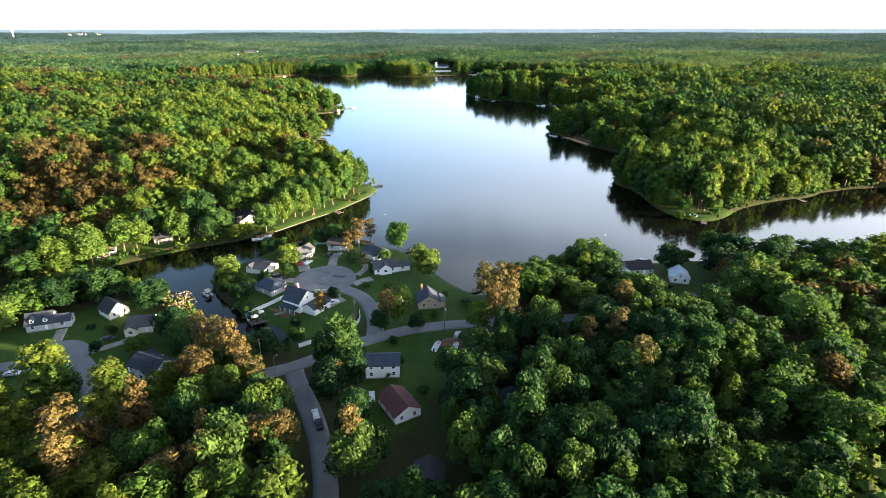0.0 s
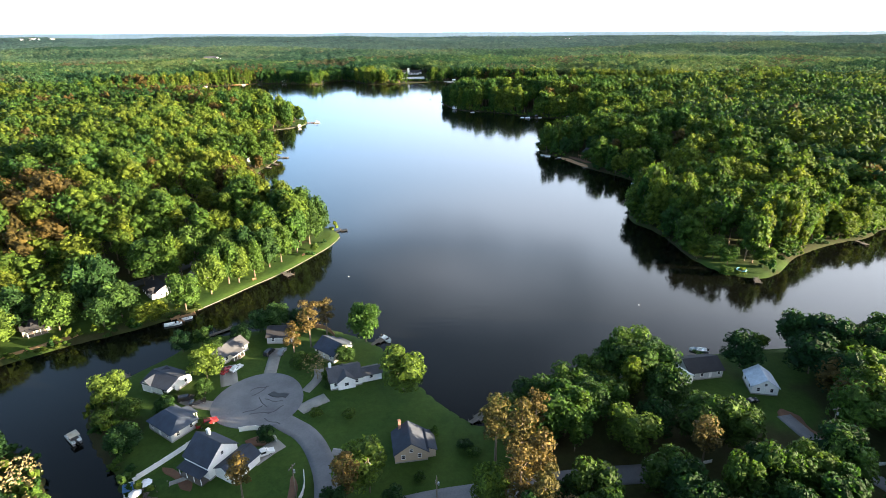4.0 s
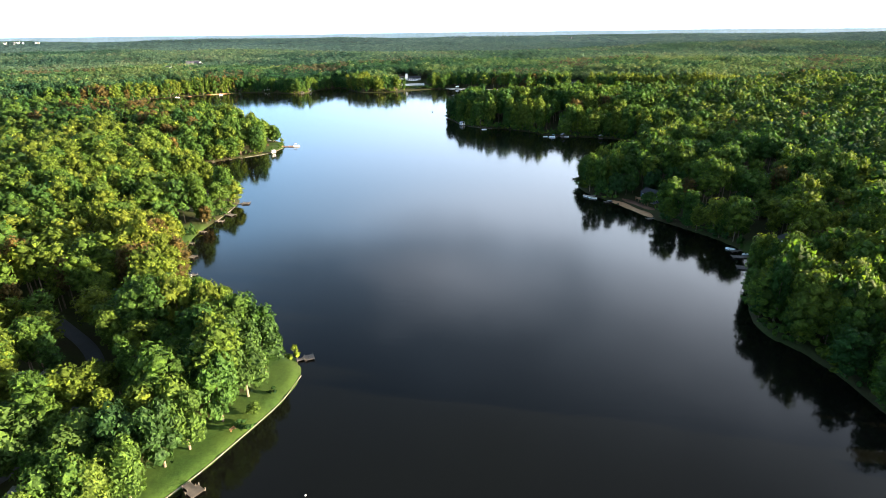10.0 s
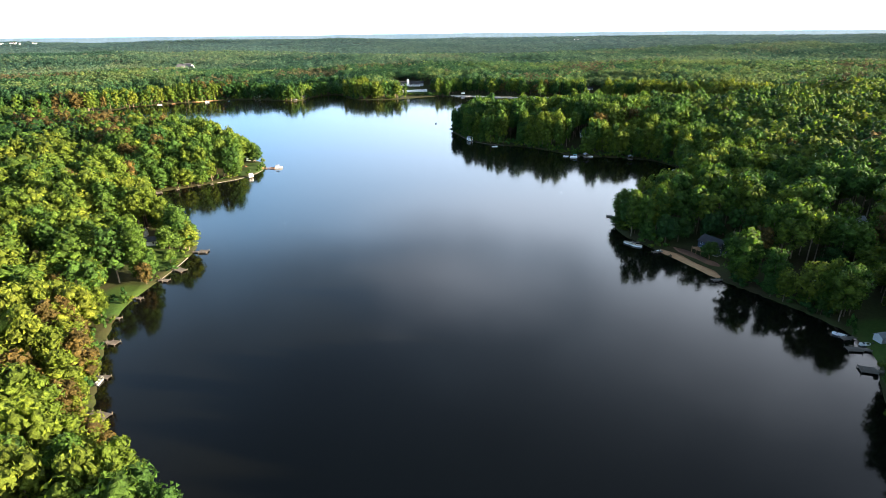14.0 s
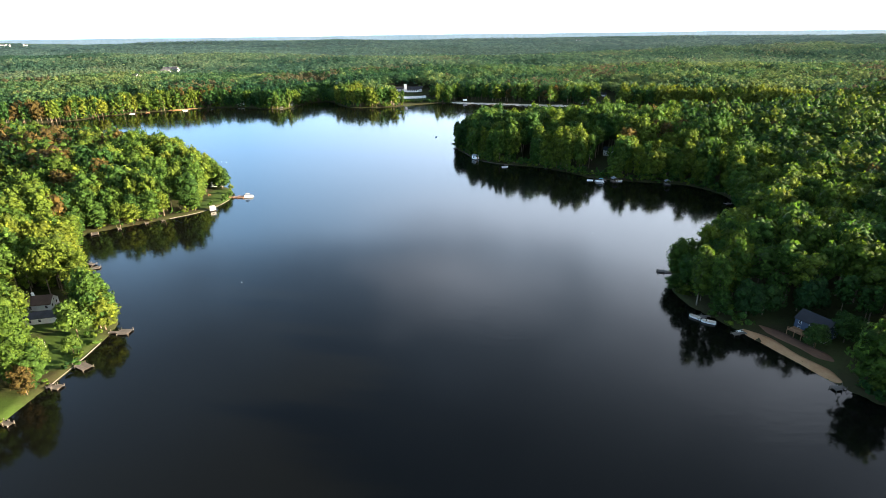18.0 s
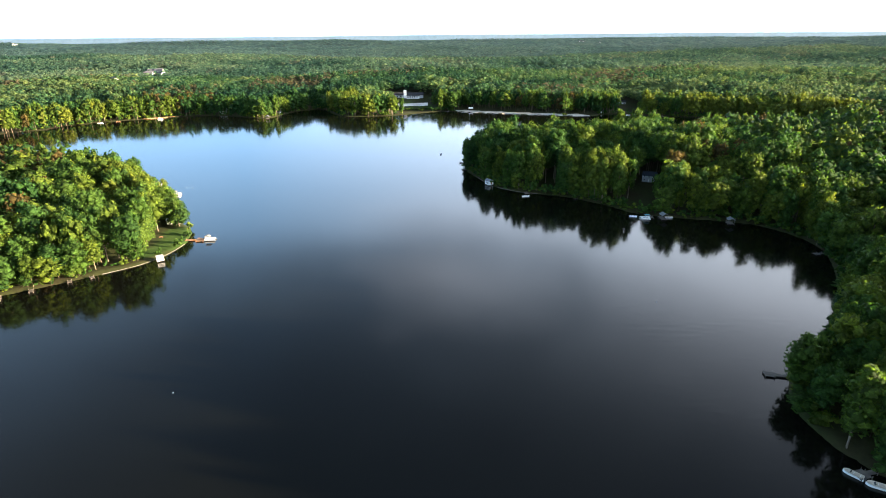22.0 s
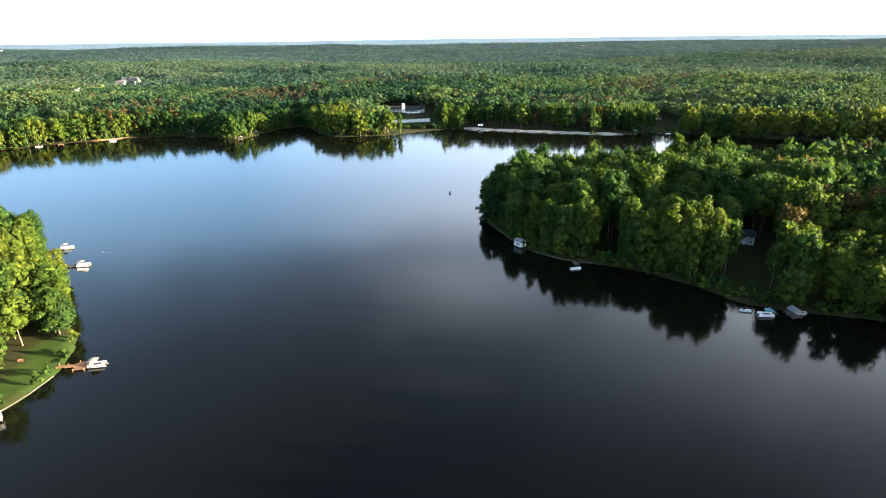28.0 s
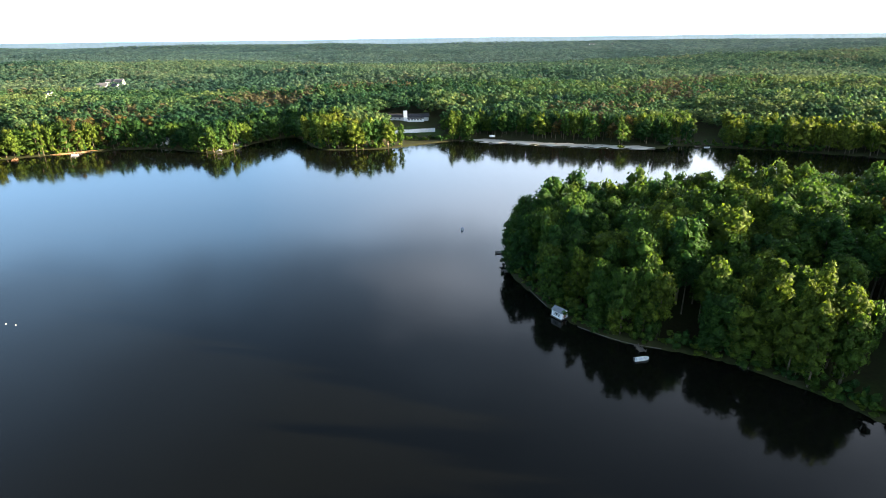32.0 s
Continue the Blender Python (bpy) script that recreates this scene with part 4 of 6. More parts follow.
def motorboat(x, y, turn, L, label, colour="white", z=0.0, cover=None):
    b = thing("motorboat", pose(x, y, z - 0.12, 0, 0, turn), label, "boat", "boats at the docks")
    bm = bmesh.new()
    hull_mesh(bm, L, L * 0.36, 0.7)
    part("hull", bm, BOAT_COLOURS[colour], b)
    for sx in (-0.25, 0.05):
        bm = new_box(L * sx - 0.3, L * sx + 0.3, -L * 0.12, L * 0.12, 0.14, 0.5)
        box(bm, L * sx - 0.3, L * sx - 0.2, -L * 0.12, L * 0.12, 0.5, 0.9)
        part("seat", bm, white_hull, b)
    bm = new_box(-L / 2 - 0.35, -L / 2 + 0.02, -0.18, 0.18, 0.1, 1.0)
    box(bm, -L / 2 - 0.42, -L / 2 + 0.05, -0.24, 0.24, 0.75, 1.15)
    part("motor", bm, dark_rubber, b)
    bm = bmesh.new()
    v = [bm.verts.new(p) for p in ((L * 0.2, -L * 0.13, 0.75), (L * 0.2, L * 0.13, 0.75), (L * 0.13, L * 0.11, 1.15), (L * 0.13, -L * 0.11, 1.15),
                                  (L * 0.18, -L * 0.13, 0.75), (L * 0.18, L * 0.13, 0.75), (L * 0.11, L * 0.11, 1.15), (L * 0.11, -L * 0.11, 1.15))]
    for f in ((0, 1, 2, 3), (7, 6, 5, 4), (0, 3, 7, 4), (1, 5, 6, 2), (3, 2, 6, 7), (0, 4, 5, 1)):
        bm.faces.new([v[i] for i in f])
    part("windscreen", bm, window_glass, b)
    if cover:
        bm = bmesh.new()
        hull_mesh(bm, L * 0.96, L * 0.34, 0.3)
        c = part("cover", bm, BOAT_COLOURS[cover], b)
        c.matrix_basis = pose(0, 0, 0.72)
    return b


def pontoon(x, y, turn, label, canopy="tan", L=6.5):
    b = thing("pontoon_boat", pose(x, y, 0.05, 0, 0, turn), label, "boat", "boats at the docks")
    for s in (-0.85, 0.85):
        bm = bmesh.new()
        tube(bm, (-L / 2, s, 0.0), (L / 2 - 0.7, s, 0.0), 0.32, 0.32, 10)
        tube(bm, (L / 2 - 0.7, s, 0.0), (L / 2, s, 0.12), 0.32, 0.08, 10)
        part("float", bm, grey_metal, b)
    part("deck", new_box(-L / 2 + 0.1, L / 2 - 0.3, -1.25, 1.25, 0.34, 0.44), wood_grey, b)
    for s in (-1.2, 1.2):
        part("side_panel", new_box(-L / 2 + 0.3, L / 2 - 0.6, s - 0.03, s + 0.03, 0.46, 1.1), white_hull, b)
    for sx, sy in ((-L / 2 + 0.8, -0.7), (-L / 2 + 0.8, 0.7), (L / 2 - 1.6, -0.7), (L / 2 - 1.6, 0.7)):
        bm = new_box(sx - 0.5, sx + 0.5, sy - 0.4, sy + 0.4, 0.44, 0.85)
        box(bm, sx - 0.5, sx + 0.5, sy + (0.25 if sy > 0 else -0.4), sy + (0.4 if sy > 0 else -0.25), 0.85, 1.2)
        part("bench", bm, white_hull, b)
    bm = bmesh.new()
    rows = []
    for k in range(7):
        t = k / 6
        zz = 2.35 + 0.22 * math.sin(math.pi * t)
        rows.append([bm.verts.new((-L / 2 + 0.5 + 2.9 * t, s, zz + u)) for s, u in ((-1.2, 0), (1.2, 0), (1.2, 0.05), (-1.2, 0.05))])
    for a, c in zip(rows[:-1], rows[1:]):
        for i in range(4):
            bm.faces.new((a[i], a[(i + 1) % 4], c[(i + 1) % 4], c[i]))
    bm.faces.new(rows[0])
    bm.faces.new(rows[-1][::-1])
    part("canopy", bm, BOAT_COLOURS[canopy], b)
    for px in (-L / 2 + 0.6, -L / 2 + 3.3):
        for s in (-1.15, 1.15):
            bm = bmesh.new()
            tube(bm, (px, s, 0.44), (px, s, 2.38), 0.03, 0.03, 5)
            part("canopy_pole", bm, grey_metal, b)
    part("motor", new_box(-L / 2 - 0.4, -L / 2 + 0.05, -0.22, 0.22, 0.0, 1.0), dark_rubber, b)
    return b


W, B = "weathered grey plank dock", "reddish stained plank dock"
for row in (
    (-51.5, 364.5, 20, 2.6, 1.5, W + " at the lawn's tip", (3.2, 3.0)), (-67.5, 311.0, -38, 2.5, 2.0, W + " by the sea wall", (3.0, 3.4)),
    (-102.0, 276.0, -52, 11.0, 1.6, B + " with steps", None), (-92.5, 274.0, -150, 9.0, 1.8, B + " along the shore", None),
    (-84.0, 254.5, 40, 11.0, 1.5, W + " behind the houses", (2.0, 2.6)), (-96.0, 231.5, 165, 2.5, 1.6, W + " on the canal", (3.4, 3.0)),
    (-22.5, 248.5, 45, 3.0, 1.5, W + " beside the maple", (2.5, 2.6)), (9.0, 206.5, 40, 2.5, 1.6, W + " below the big lawn", (3.6, 3.0)),
    (-128.0, 511.5, -10, 2.2, 1.4, W + " on the bank", (2.6, 2.6)), (-126.5, 524.5, -30, 2.0, 2.2, W + " below the small house", (5.0, 3.4)),
    (-126.0, 545.0, 0, 3.5, 1.4, W + " with open platform", (4.5, 4.0)), (-131.0, 494.5, -20, 2.0, 1.4, W, (2.2, 1.8)), (-131.0, 477.0, -12, 3.6, 1.6, W, None),
    (-124.5, 459.0, -15, 2.0, 1.4, W, (3.4, 3.0)), (-115.5, 437.0, -10, 2.0, 1.4, W, (2.4, 2.0)), (-107.5, 418.0, -18, 2.0, 1.6, W, (4.6, 3.4)),
    (-174.0, 613.0, -15, 4.0, 1.4, W + " in the cove", (3.5, 2.4)), (-170.0, 605.0, 20, 4.5, 1.4, W + " in the cove", (3.6, 3.0)),
    (-192.0, 657.5, -60, 2.0, 3.0, W + " at the cove's head", (3.0, 3.4)), (-182.0, 664.5, -58, 3.5, 1.4, W, None), (-170.5, 673.0, -58, 3.0, 1.4, W, None), (-163.0, 677.0, -50, 3.0, 1.4, W, None),
    (-138.0, 722.0, 2, 6.0, 1.8, B + " with a boat lift", (4.0, 5.0)), (-189.0, 810.0, 12, 5.0, 1.6, W, (3.0, 3.0)), (-209.0, 833.0, 15, 5.0, 1.6, W, (3.2, 3.0)),
    (105.5, 586.5, 165, 4.0, 1.6, W + " in tree shade", (3.0, 2.6)), (102.5, 545.5, 190, 2.5, 1.4, W + " with boats", (3.5, 3.0)), (109.5, 532.5, 190, 3.0, 1.4, W + " at the sand", (2.4, 2.0)),
    (146.0, 449.0, 185, 2.5, 1.6, W, (3.0, 2.4)), (145.5, 440.5, 170, 3.0, 1.6, W + " with platform", (5.0, 3.0)), (140.5, 427.5, 160, 2.5, 1.8, W + " with railings", (5.0, 4.0)),
    (122.5, 499.0, 190, 2.0, 1.6, W, (2.4, 2.4)), (141.5, 297.5, -110, 2.5, 1.6, W + " at the yard's point", (3.4, 2.6)), (217.0, 339.0, -75, 3.0, 1.6, W, (3.0, 2.6)),
    (26.0, 868.0, 185, 2.5, 1.6, W + " under overhanging trees", (3.4, 3.4)), (24.5, 890.0, 170, 2.0, 1.6, W, (3.4, 3.0)), (58.0, 801.0, -80, 2.0, 1.4, W + " with a lift", (2.4, 2.4)),
    (88.0, 786.5, -75, 2.0, 1.6, W, None), (122.0, 749.0, -95, 2.6, 1.5, W, (3.0, 3.4)), (128.0, 746.0, -85, 2.2, 2.4, W + " with covered lift", (4.0, 3.6), True),
    (163.0, 735.0, -100, 1.6, 2.2, W + " with covered lift", (3.8, 3.4), True), (185.0, 686.0, 190, 2.5, 1.5, W, (2.8, 2.6)), (-380.0, 1138.0, -70, 2.5, 1.8, B, (4.0, 4.0)),
    (-337.0, 1161.0, -70, 3.0, 1.8, W, (4.0, 3.0)), (-203.0, 1149.0, -80, 2.5, 2.4, W, (4.4, 4.0), True), (24.0, 1189.0, -120, 4.0, 1.6, W, (3.0, 3.0)), (236.0, 1141.0, -90, 2.0, 1.8, W, (4.0, 3.4))):
    dock(*row[:6], head=row[6], roof=len(row) > 7, brown=row[5].startswith("reddish"))

pontoon(-125.0, 722.6, 6, "white pontoon boat with tan canopy at a dock", L=6.2)
pontoon(-74.8, 185.0, 118, "white pontoon boat with blue canopy moored at a patio", "blue", 6.2)
pontoon(-99.0, 204.0, 140, "pontoon boat with tan canopy beside trees", L=5.8)
pontoon(-178.5, 811.5, 10, "pontoon boat with tan canopy at the point", L=6.2)
pontoon(118.0, 743.5, 172, "white pontoon boat with pale blue canopy", "aqua", 6.4)
pontoon(-200.5, 836.0, 12, "pontoon boat moored off the point")
pontoon(-335.0, 1150.0, 10, "pontoon boat on the far shore")
for row in ((-98.0, 266.2, 20, 6.2, "white motorboat tied at a red dock"), (-94.5, 270.2, 30, 4.2, "small white boat on the bank dock"), (-17.5, 252.5, -50, 5.6, "white motorboat beside a plank dock"),
            (99.8, 541.0, 150, 5.2, "white motorboat with a grey cover", "white", 0.0, "tan"), (96.5, 545.0, 130, 4.6, "grey-covered motorboat at a dock", "white", 0.0, "tan"),
            (56.8, 792.5, 10, 5.4, "white motorboat moored below the trees"), (112.5, 747.5, 165, 4.4, "small white boat near the pontoon"), (146.5, 444.5, 175, 4.6, "white boat moored at the docks"),
            (142.0, 451.5, 140, 4.4, "small white boat at the bank", "white"), (-142.2, 566.0, 60, 3.8, "dark boat moored in the cove", "blue"), (132.5, 744.0, 0, 4.8, "covered boat under a lift roof", "white", 0.0, "tan"),
            (-113.5, 434.5, 90, 4.0, "white boat under overhanging trees"), (-176.5, 807.0, 0, 4.8, "grey boat beside the point's dock", "white"), (108.0, 533.5, 10, 3.4, "small white boat pulled to the sand"),
            (72.0, 241.5, 160, 4.4, "white boat at the near shore"), (90.0, 241.5, 170, 6.0, "white boat beside a low dock"), (-3.5, 164.0, 75, 6.0, "white boat parked on bare ground", "white", 1.45),
            (3.0, 163.8, 80, 5.0, "white boat parked under trees", "white", 1.45), (244.0, 1134.0, 5, 6.0, "white boat near the beach's end"), (-396.0, 1127.0, 20, 6.0, "white boat on the far shore")):
    motorboat(*row)


# ---------------------------------------------------------------- trees
def ico():
    bm = bmesh.new()
    bmesh.ops.create_icosphere(bm, subdivisions=1, radius=1)
    v, f = np.array([x.co for x in bm.verts]), np.array([[q.index for q in x.verts] for x in bm.faces])
    bm.free()
    return v, f


ICO_V, ICO_F = ico()


OCT_V = np.array(((1, 0, 0), (-1, 0, 0), (0, 1, 0), (0, -1, 0), (0, 0, 1), (0, 0, -1)), float)
OCT_F = np.array(((0, 2, 4), (2, 1, 4), (1, 3, 4), (3, 0, 4), (2, 0, 5), (1, 2, 5), (3, 1, 5), (0, 3, 5)))


def crown(rng, lobes, cards, card, kind="broad", core=0.82, small=False, squash=0.85, caps=False):
    """A crown about 1 wide in radius and 2 high, its foot at z = 0: dense lobes inside, loose leaf clumps round them."""
    centre, radius = [], []
    for k in range(lobes):
        if kind == "pine":
            h = 0.15 + 1.7 * (k + 0.5) / lobes
            a, r = k * 2.4 + rng.uniform(-0.4, 0.4), (0.62 - 0.25 * abs(h - 0.9)) * rng.uniform(0.5, 1.0)
            centre.append((r * math.cos(a), r * math.sin(a), h))
            radius.append(rng.uniform(0.26, 0.40))
        elif kind == "tall":
            h = 0.2 + 1.6 * (k + 0.5) / lobes
            a, r = k * 2.4 + rng.uniform(-0.5, 0.5), 0.42 * math.sin(math.pi * min(h / 2.1, 1)) * rng.uniform(0.6, 1.1)
            centre.append((r * math.cos(a), r * math.sin(a), h))
            radius.append(rng.uniform(0.34, 0.50) * (1.1 - 0.25 * h))
        else:
            h = 0.30 + 1.25 * (k + 0.5) / lobes
            a, r = k * 2.4 + rng.uniform(-0.5, 0.5), 0.60 * math.sqrt(max(0.06, 1 - ((h - 0.85) / 0.85) ** 2)) * rng.uniform(0.75, 1.1)
            centre.append((r * math.cos(a), r * math.sin(a), h))
            radius.append(rng.uniform(0.38, 0.56))
    centre, radius = np.array(centre), np.array(radius)
    flat = np.array((1, 1, 0.62 if kind == "pine" else squash))
    verts, faces, n = [], [], 0
    ball_v, ball_f = (OCT_V, OCT_F[:4] if caps else OCT_F) if small else (ICO_V, ICO_F)
    for c, r in zip(centre, radius):
        v = ball_v * (1 + rng.uniform(-0.16, 0.16, (len(ball_v), 1))) * r * core * flat + c
        verts.append(v)
        faces.append(ball_f + n)
        n += len(v)
    made = 0
    while made < cards:
        k = rng.integers(lobes)
        way = rng.normal(size=3)
        way /= np.linalg.norm(way)
        if way[2] < -0.55:
            continue
        p = centre[k] + way * radius[k] * flat * rng.uniform(0.85, 1.08)
        if any(np.linalg.norm((p - c) / flat) < 0.8 * r for i, (c, r) in enumerate(zip(centre, radius)) if i != k):
            continue
        nrm = way + rng.normal(size=3) * 0.55
        nrm /= np.linalg.norm(nrm)
        u = np.cross(nrm, rng.normal(size=3))
        u /= np.linalg.norm(u)
        w = np.cross(nrm, u) * flat
        u, nrm = u * flat, nrm * flat
        s = card * rng.uniform(0.6, 1.25, 4)
        made += 1
        if small:
            verts.append(np.array([p + u * s[0] * 1.2, p - u * s[1] + w * s[2], p - u * s[1] * 0.6 - w * s[3]]))
            faces.append(np.array([[0, 1, 2]]) + n)
            n += 3
            continue
        q = np.array([p + u * s[0], p + w * s[1] + nrm * card * 0.25, p - u * s[2], p - w * s[3] + nrm * card * 0.25])
        verts.append(q)
        faces.append(np.array([[0, 1, 2], [0, 2, 3]]) + n)
        n += 4
    return np.concatenate(verts), np.concatenate(faces)


def stem(rng, sides=3):
    """A plain tapered stem, 1 high."""
    a = np.arange(sides) * math.tau / sides
    low = np.stack([np.cos(a), np.sin(a), 0 * a], 1)
    high = low * (0.5, 0.5, 0) + (0.15 * rng.uniform(-1, 1), 0.15 * rng.uniform(-1, 1), 1)
    f = [[i, (i + 1) % sides, sides + (i + 1) % sides] for i in range(sides)] + [[i, sides + (i + 1) % sides, sides + i] for i in range(sides)]
    return np.concatenate([low, high]), np.array(f)


def woods(name, places, templates, label, stems=True, leaf=None):
    """Many trees in one mesh. places: x, y, z, crown radius, height, tint, depth of the crown in radii."""
    rng = np.random.default_rng(len(places))
    pick = rng.integers(len(templates), size=len(places))
    sv, sf = stem(rng)
    all_v, all_f, tints, bark_faces, n = [], [], [], [], 0
    for k, (tv, tf) in enumerate(templates):
        some = places[pick == k]
        if not len(some):
            continue
        a = rng.uniform(0, math.tau, len(some))
        c, s = np.cos(a), np.sin(a)
        r, h = some[:, 3], some[:, 4]
        low = np.clip(h - some[:, 6] * r, h * 0.04, h * np.where(some[:, 6] > 3.8, 0.05, np.where(some[:, 6] > 3.2, 0.16, 0.32)))
        x = (tv[None, :, 0] * c[:, None] - tv[None, :, 1] * s[:, None]) * r[:, None] + some[:, :1]
        y = (tv[None, :, 0] * s[:, None] + tv[None, :, 1] * c[:, None]) * r[:, None] + some[:, 1:2]
        z = tv[None, :, 2] * ((h - low) / 2)[:, None] + (some[:, 2] + low)[:, None]
        all_v.append(np.stack([x, y, z], -1).reshape(-1, 3))
        all_f.append((tf[None] + (np.arange(len(some)) * len(tv))[:, None, None] + n).reshape(-1, 3))
        tints.append(np.repeat(some[:, 5], len(tv)))
        n += len(some) * len(tv)
    leaves = sum(len(f) for f in all_f)
    if stems:
        w = places[:, 4] * 0.013
        x, y = sv[None, :, 0] * w[:, None] + places[:, :1], sv[None, :, 1] * w[:, None] + places[:, 1:2]
        z = sv[None, :, 2] * places[:, 4:5] * 0.6 + places[:, 2:3] - 0.3
        all_v.append(np.stack([x, y, z], -1).reshape(-1, 3))
        all_f.append((sf[None] + (np.arange(len(places)) * len(sv))[:, None, None] + n).reshape(-1, 3))
        tints.append(np.zeros(len(places) * len(sv)))
    faces = np.concatenate(all_f)
    ob = mesh_object(name, np.concatenate(all_v), faces, [leaf or leaf_stuff, bark], attrs={"tint": np.concatenate(tints)})
    ob.data.polygons.foreach_set("use_smooth", np.ones(len(faces), bool))
    if stems:
        index = np.zeros(len(faces), np.int32)
        index[leaves:] = 1
        ob.data.polygons.foreach_set("material_index", index)
    return tagged(ob, label, "trees", kind="stuff")


def scatter(rng, x0, x1, y0, y1, step):
    gx, gy = np.meshgrid(np.arange(x0, x1, step), np.arange(y0, y1, step * 0.87))
    gx = gx + (np.arange(gx.shape[0]) % 2)[:, None] * step / 2
    x, y = gx.ravel(), gy.ravel()
    return x + rng.uniform(-0.42, 0.42, len(x)) * step, y + rng.uniform(-0.42, 0.42, len(x)) * step


def patches(x, y, scale, seed=0.0):
    """Smooth, uneven variation over the land, about -1 to 1."""
    x, y = x / scale, y / scale
    return (np.sin(x + 1.3 * np.sin(0.7 * y + seed)) * np.cos(1.1 * y + 0.9 * np.sin(0.8 * x + 2 * seed)) + 0.6 * np.sin(2.3 * x - 1.7 * y + seed + 1.4 * np.sin(0.9 * x)) * np.cos(1.9 * y + 0.4 * x + seed)) / 1.3


def tint_of(rng, x, y):
    """Which kind of tree grows where: dark and light stands, with rusty pines in groups; the banks' tint also carries
    some sunlight.
    """
    stand = 0.5 + 0.42 * patches(x, y, 46, 0.8) + 0.16 * patches(x, y, 190, 2.1)
    t = np.clip(0.5 * rng.uniform(0, 0.84, len(x)) + 0.42 * np.clip(stand, 0, 1), 0, 0.84)
    group = np.sin(x / 41 + 0.4) * np.cos(y / 57 + 1.1) + 0.7 * np.sin((x - y) / 83 + 2) + rng.normal(0, 0.55, len(x))
    # sunlight on the west bank put into a lighter tint; east side lightened too
    t = np.clip(t + 0.05 * smooth(-x, 20, 80) * (y < 760) + 0.05 * smooth(x, 80, 160) * (y > 260), 0, 0.84)
    return np.where(group > np.where(((y > 1080) & (y < 1240)) | ((x > 0) & (y > 690) & (y < 960)), 1.75, 1.22), rng.uniform(0.87, 1.0, len(x)), t)


def seen_from(x, y):
    """About how near the flight comes to a tree while it is ahead."""
    ahead = np.abs(x + 8) / 0.8
    at = np.clip(y - ahead, 2, 634)
    return np.where(y - ahead < -30, 2000.0, np.sqrt((x + 8) ** 2 + (y - at) ** 2 + 95 ** 2))


def forest():
    rng = np.random.default_rng(7)
    # round the lake
    x, y = scatter(rng, -560, 560, 66, 1010, 7.8)
    keep = (np.abs(x) < 0.86 * y + 60) & (rng.uniform(size=len(x)) < np.where(y < 230, 1.0, 0.9))
    x, y = x[keep], y[keep]
    d = inland(x, y)
    c = np.minimum(np.minimum(clearing(x, y, LOTS), clearing(x, y, YARDS)), road_gap(x, y) - 2.5)
    planted = (x > -128) & (x < -40) & (y > 157) & (y < 263) & (d < 40) & (x + y < 172)
    keep = (d > 0.6) & (c > 1.0) & ~planted & (rng.uniform(size=len(x)) > np.where(y < 200, 0.1, 0.03))
    x, y, d = x[keep], y[keep], d[keep]
    z = height(x, y, d)
    east = (x > 0) & (y > 262)
    r = (3.1 + 5.0 * rng.beta(1.6, 2.0, len(x))) * np.where(d < 8, np.where(east, 1.02, 0.95), 1.0) * np.where(y < 200, 0.9, 1.0)
    rim = np.where(d < 6, np.where(east, 0.92, 0.72), np.where(d < 12, np.where(east, 1.0, 0.86), 1.0))
    h = (12.5 + 1.45 * r + rng.uniform(-3.5, 5.5, len(x)) + 4.5 * patches(x, y, 17, 0.3)) * 1.12 * rim * (0.62 + 0.38 * smooth(y, 240, 330)) * np.where((x > 130) & (y < 262), 0.8, 1.0) * np.where((x > 0) & (y > 770), 1.13, 1.0)
    tint = tint_of(rng, x, y)
    rows = np.stack([x, y, z, r, h, tint, np.where(d < 24, 3.3, 2.5)], 1)
    away = seen_from(x, y)
    single = (np.abs(x) < 78) & (y > 96) & (y < 190)
    fine = ((away < np.where((x > 0) & (y > 770), 290, 225)) | ((d < 11) & (away < 420))) & ~single
    middle = (away < 400) & ~fine & ~single
    near_t = [crown(rng, n, 540, 0.098, k, 0.84, True, 0.55) for n, k in ((17, "broad"), (14, "broad"), (18, "tall"), (19, "broad"), (15, "broad"), (16, "broad"))]
    mid_t = [crown(rng, n, 260, 0.118, "broad", 0.78, True, 0.58) for n in (12, 13, 15, 11, 14, 16, 13)]
    back_t = [crown(rng, n, 40, 0.19, "broad", 0.98, True, 0.6, True) for n in (8, 9, 10, 7, 9, 11, 8)]
    # lower crowns stand before the tall ones at the water's edge
    edge = np.flatnonzero((d < 15) & (clearing(x, y, LOTS) > 4) & (clearing(x, y, YARDS) > 3) & (y > 262))
    ex, ey = x[edge] + rng.uniform(-4, 4, len(edge)), y[edge] + rng.uniform(-4, 4, len(edge))
    ed = inland(ex, ey)
    ok = ed > 0.3
    low = np.stack([ex, ey, height(ex, ey, ed), rng.uniform(2.6, 4.6, len(edge)), h[edge] * rng.uniform(0.35, 0.62, len(edge)), tint_of(rng, ex, ey), np.full(len(edge), 4.0)], 1)[ok]
    close = seen_from(low[:, 0], low[:, 1]) < 300
    woods("understorey", low[close], near_t, "lower broadleaf trees crowding the near banks")
    woods("understorey", low[~close], mid_t, "lower broadleaf trees crowding the water's edge")
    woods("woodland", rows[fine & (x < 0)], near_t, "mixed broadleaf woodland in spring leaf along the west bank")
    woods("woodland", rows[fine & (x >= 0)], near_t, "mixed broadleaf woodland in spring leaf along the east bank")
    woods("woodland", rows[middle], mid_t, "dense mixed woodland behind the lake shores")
    woods("woodland", rows[~fine & ~single & ~middle], back_t, "dense mixed woodland farther from the lake")
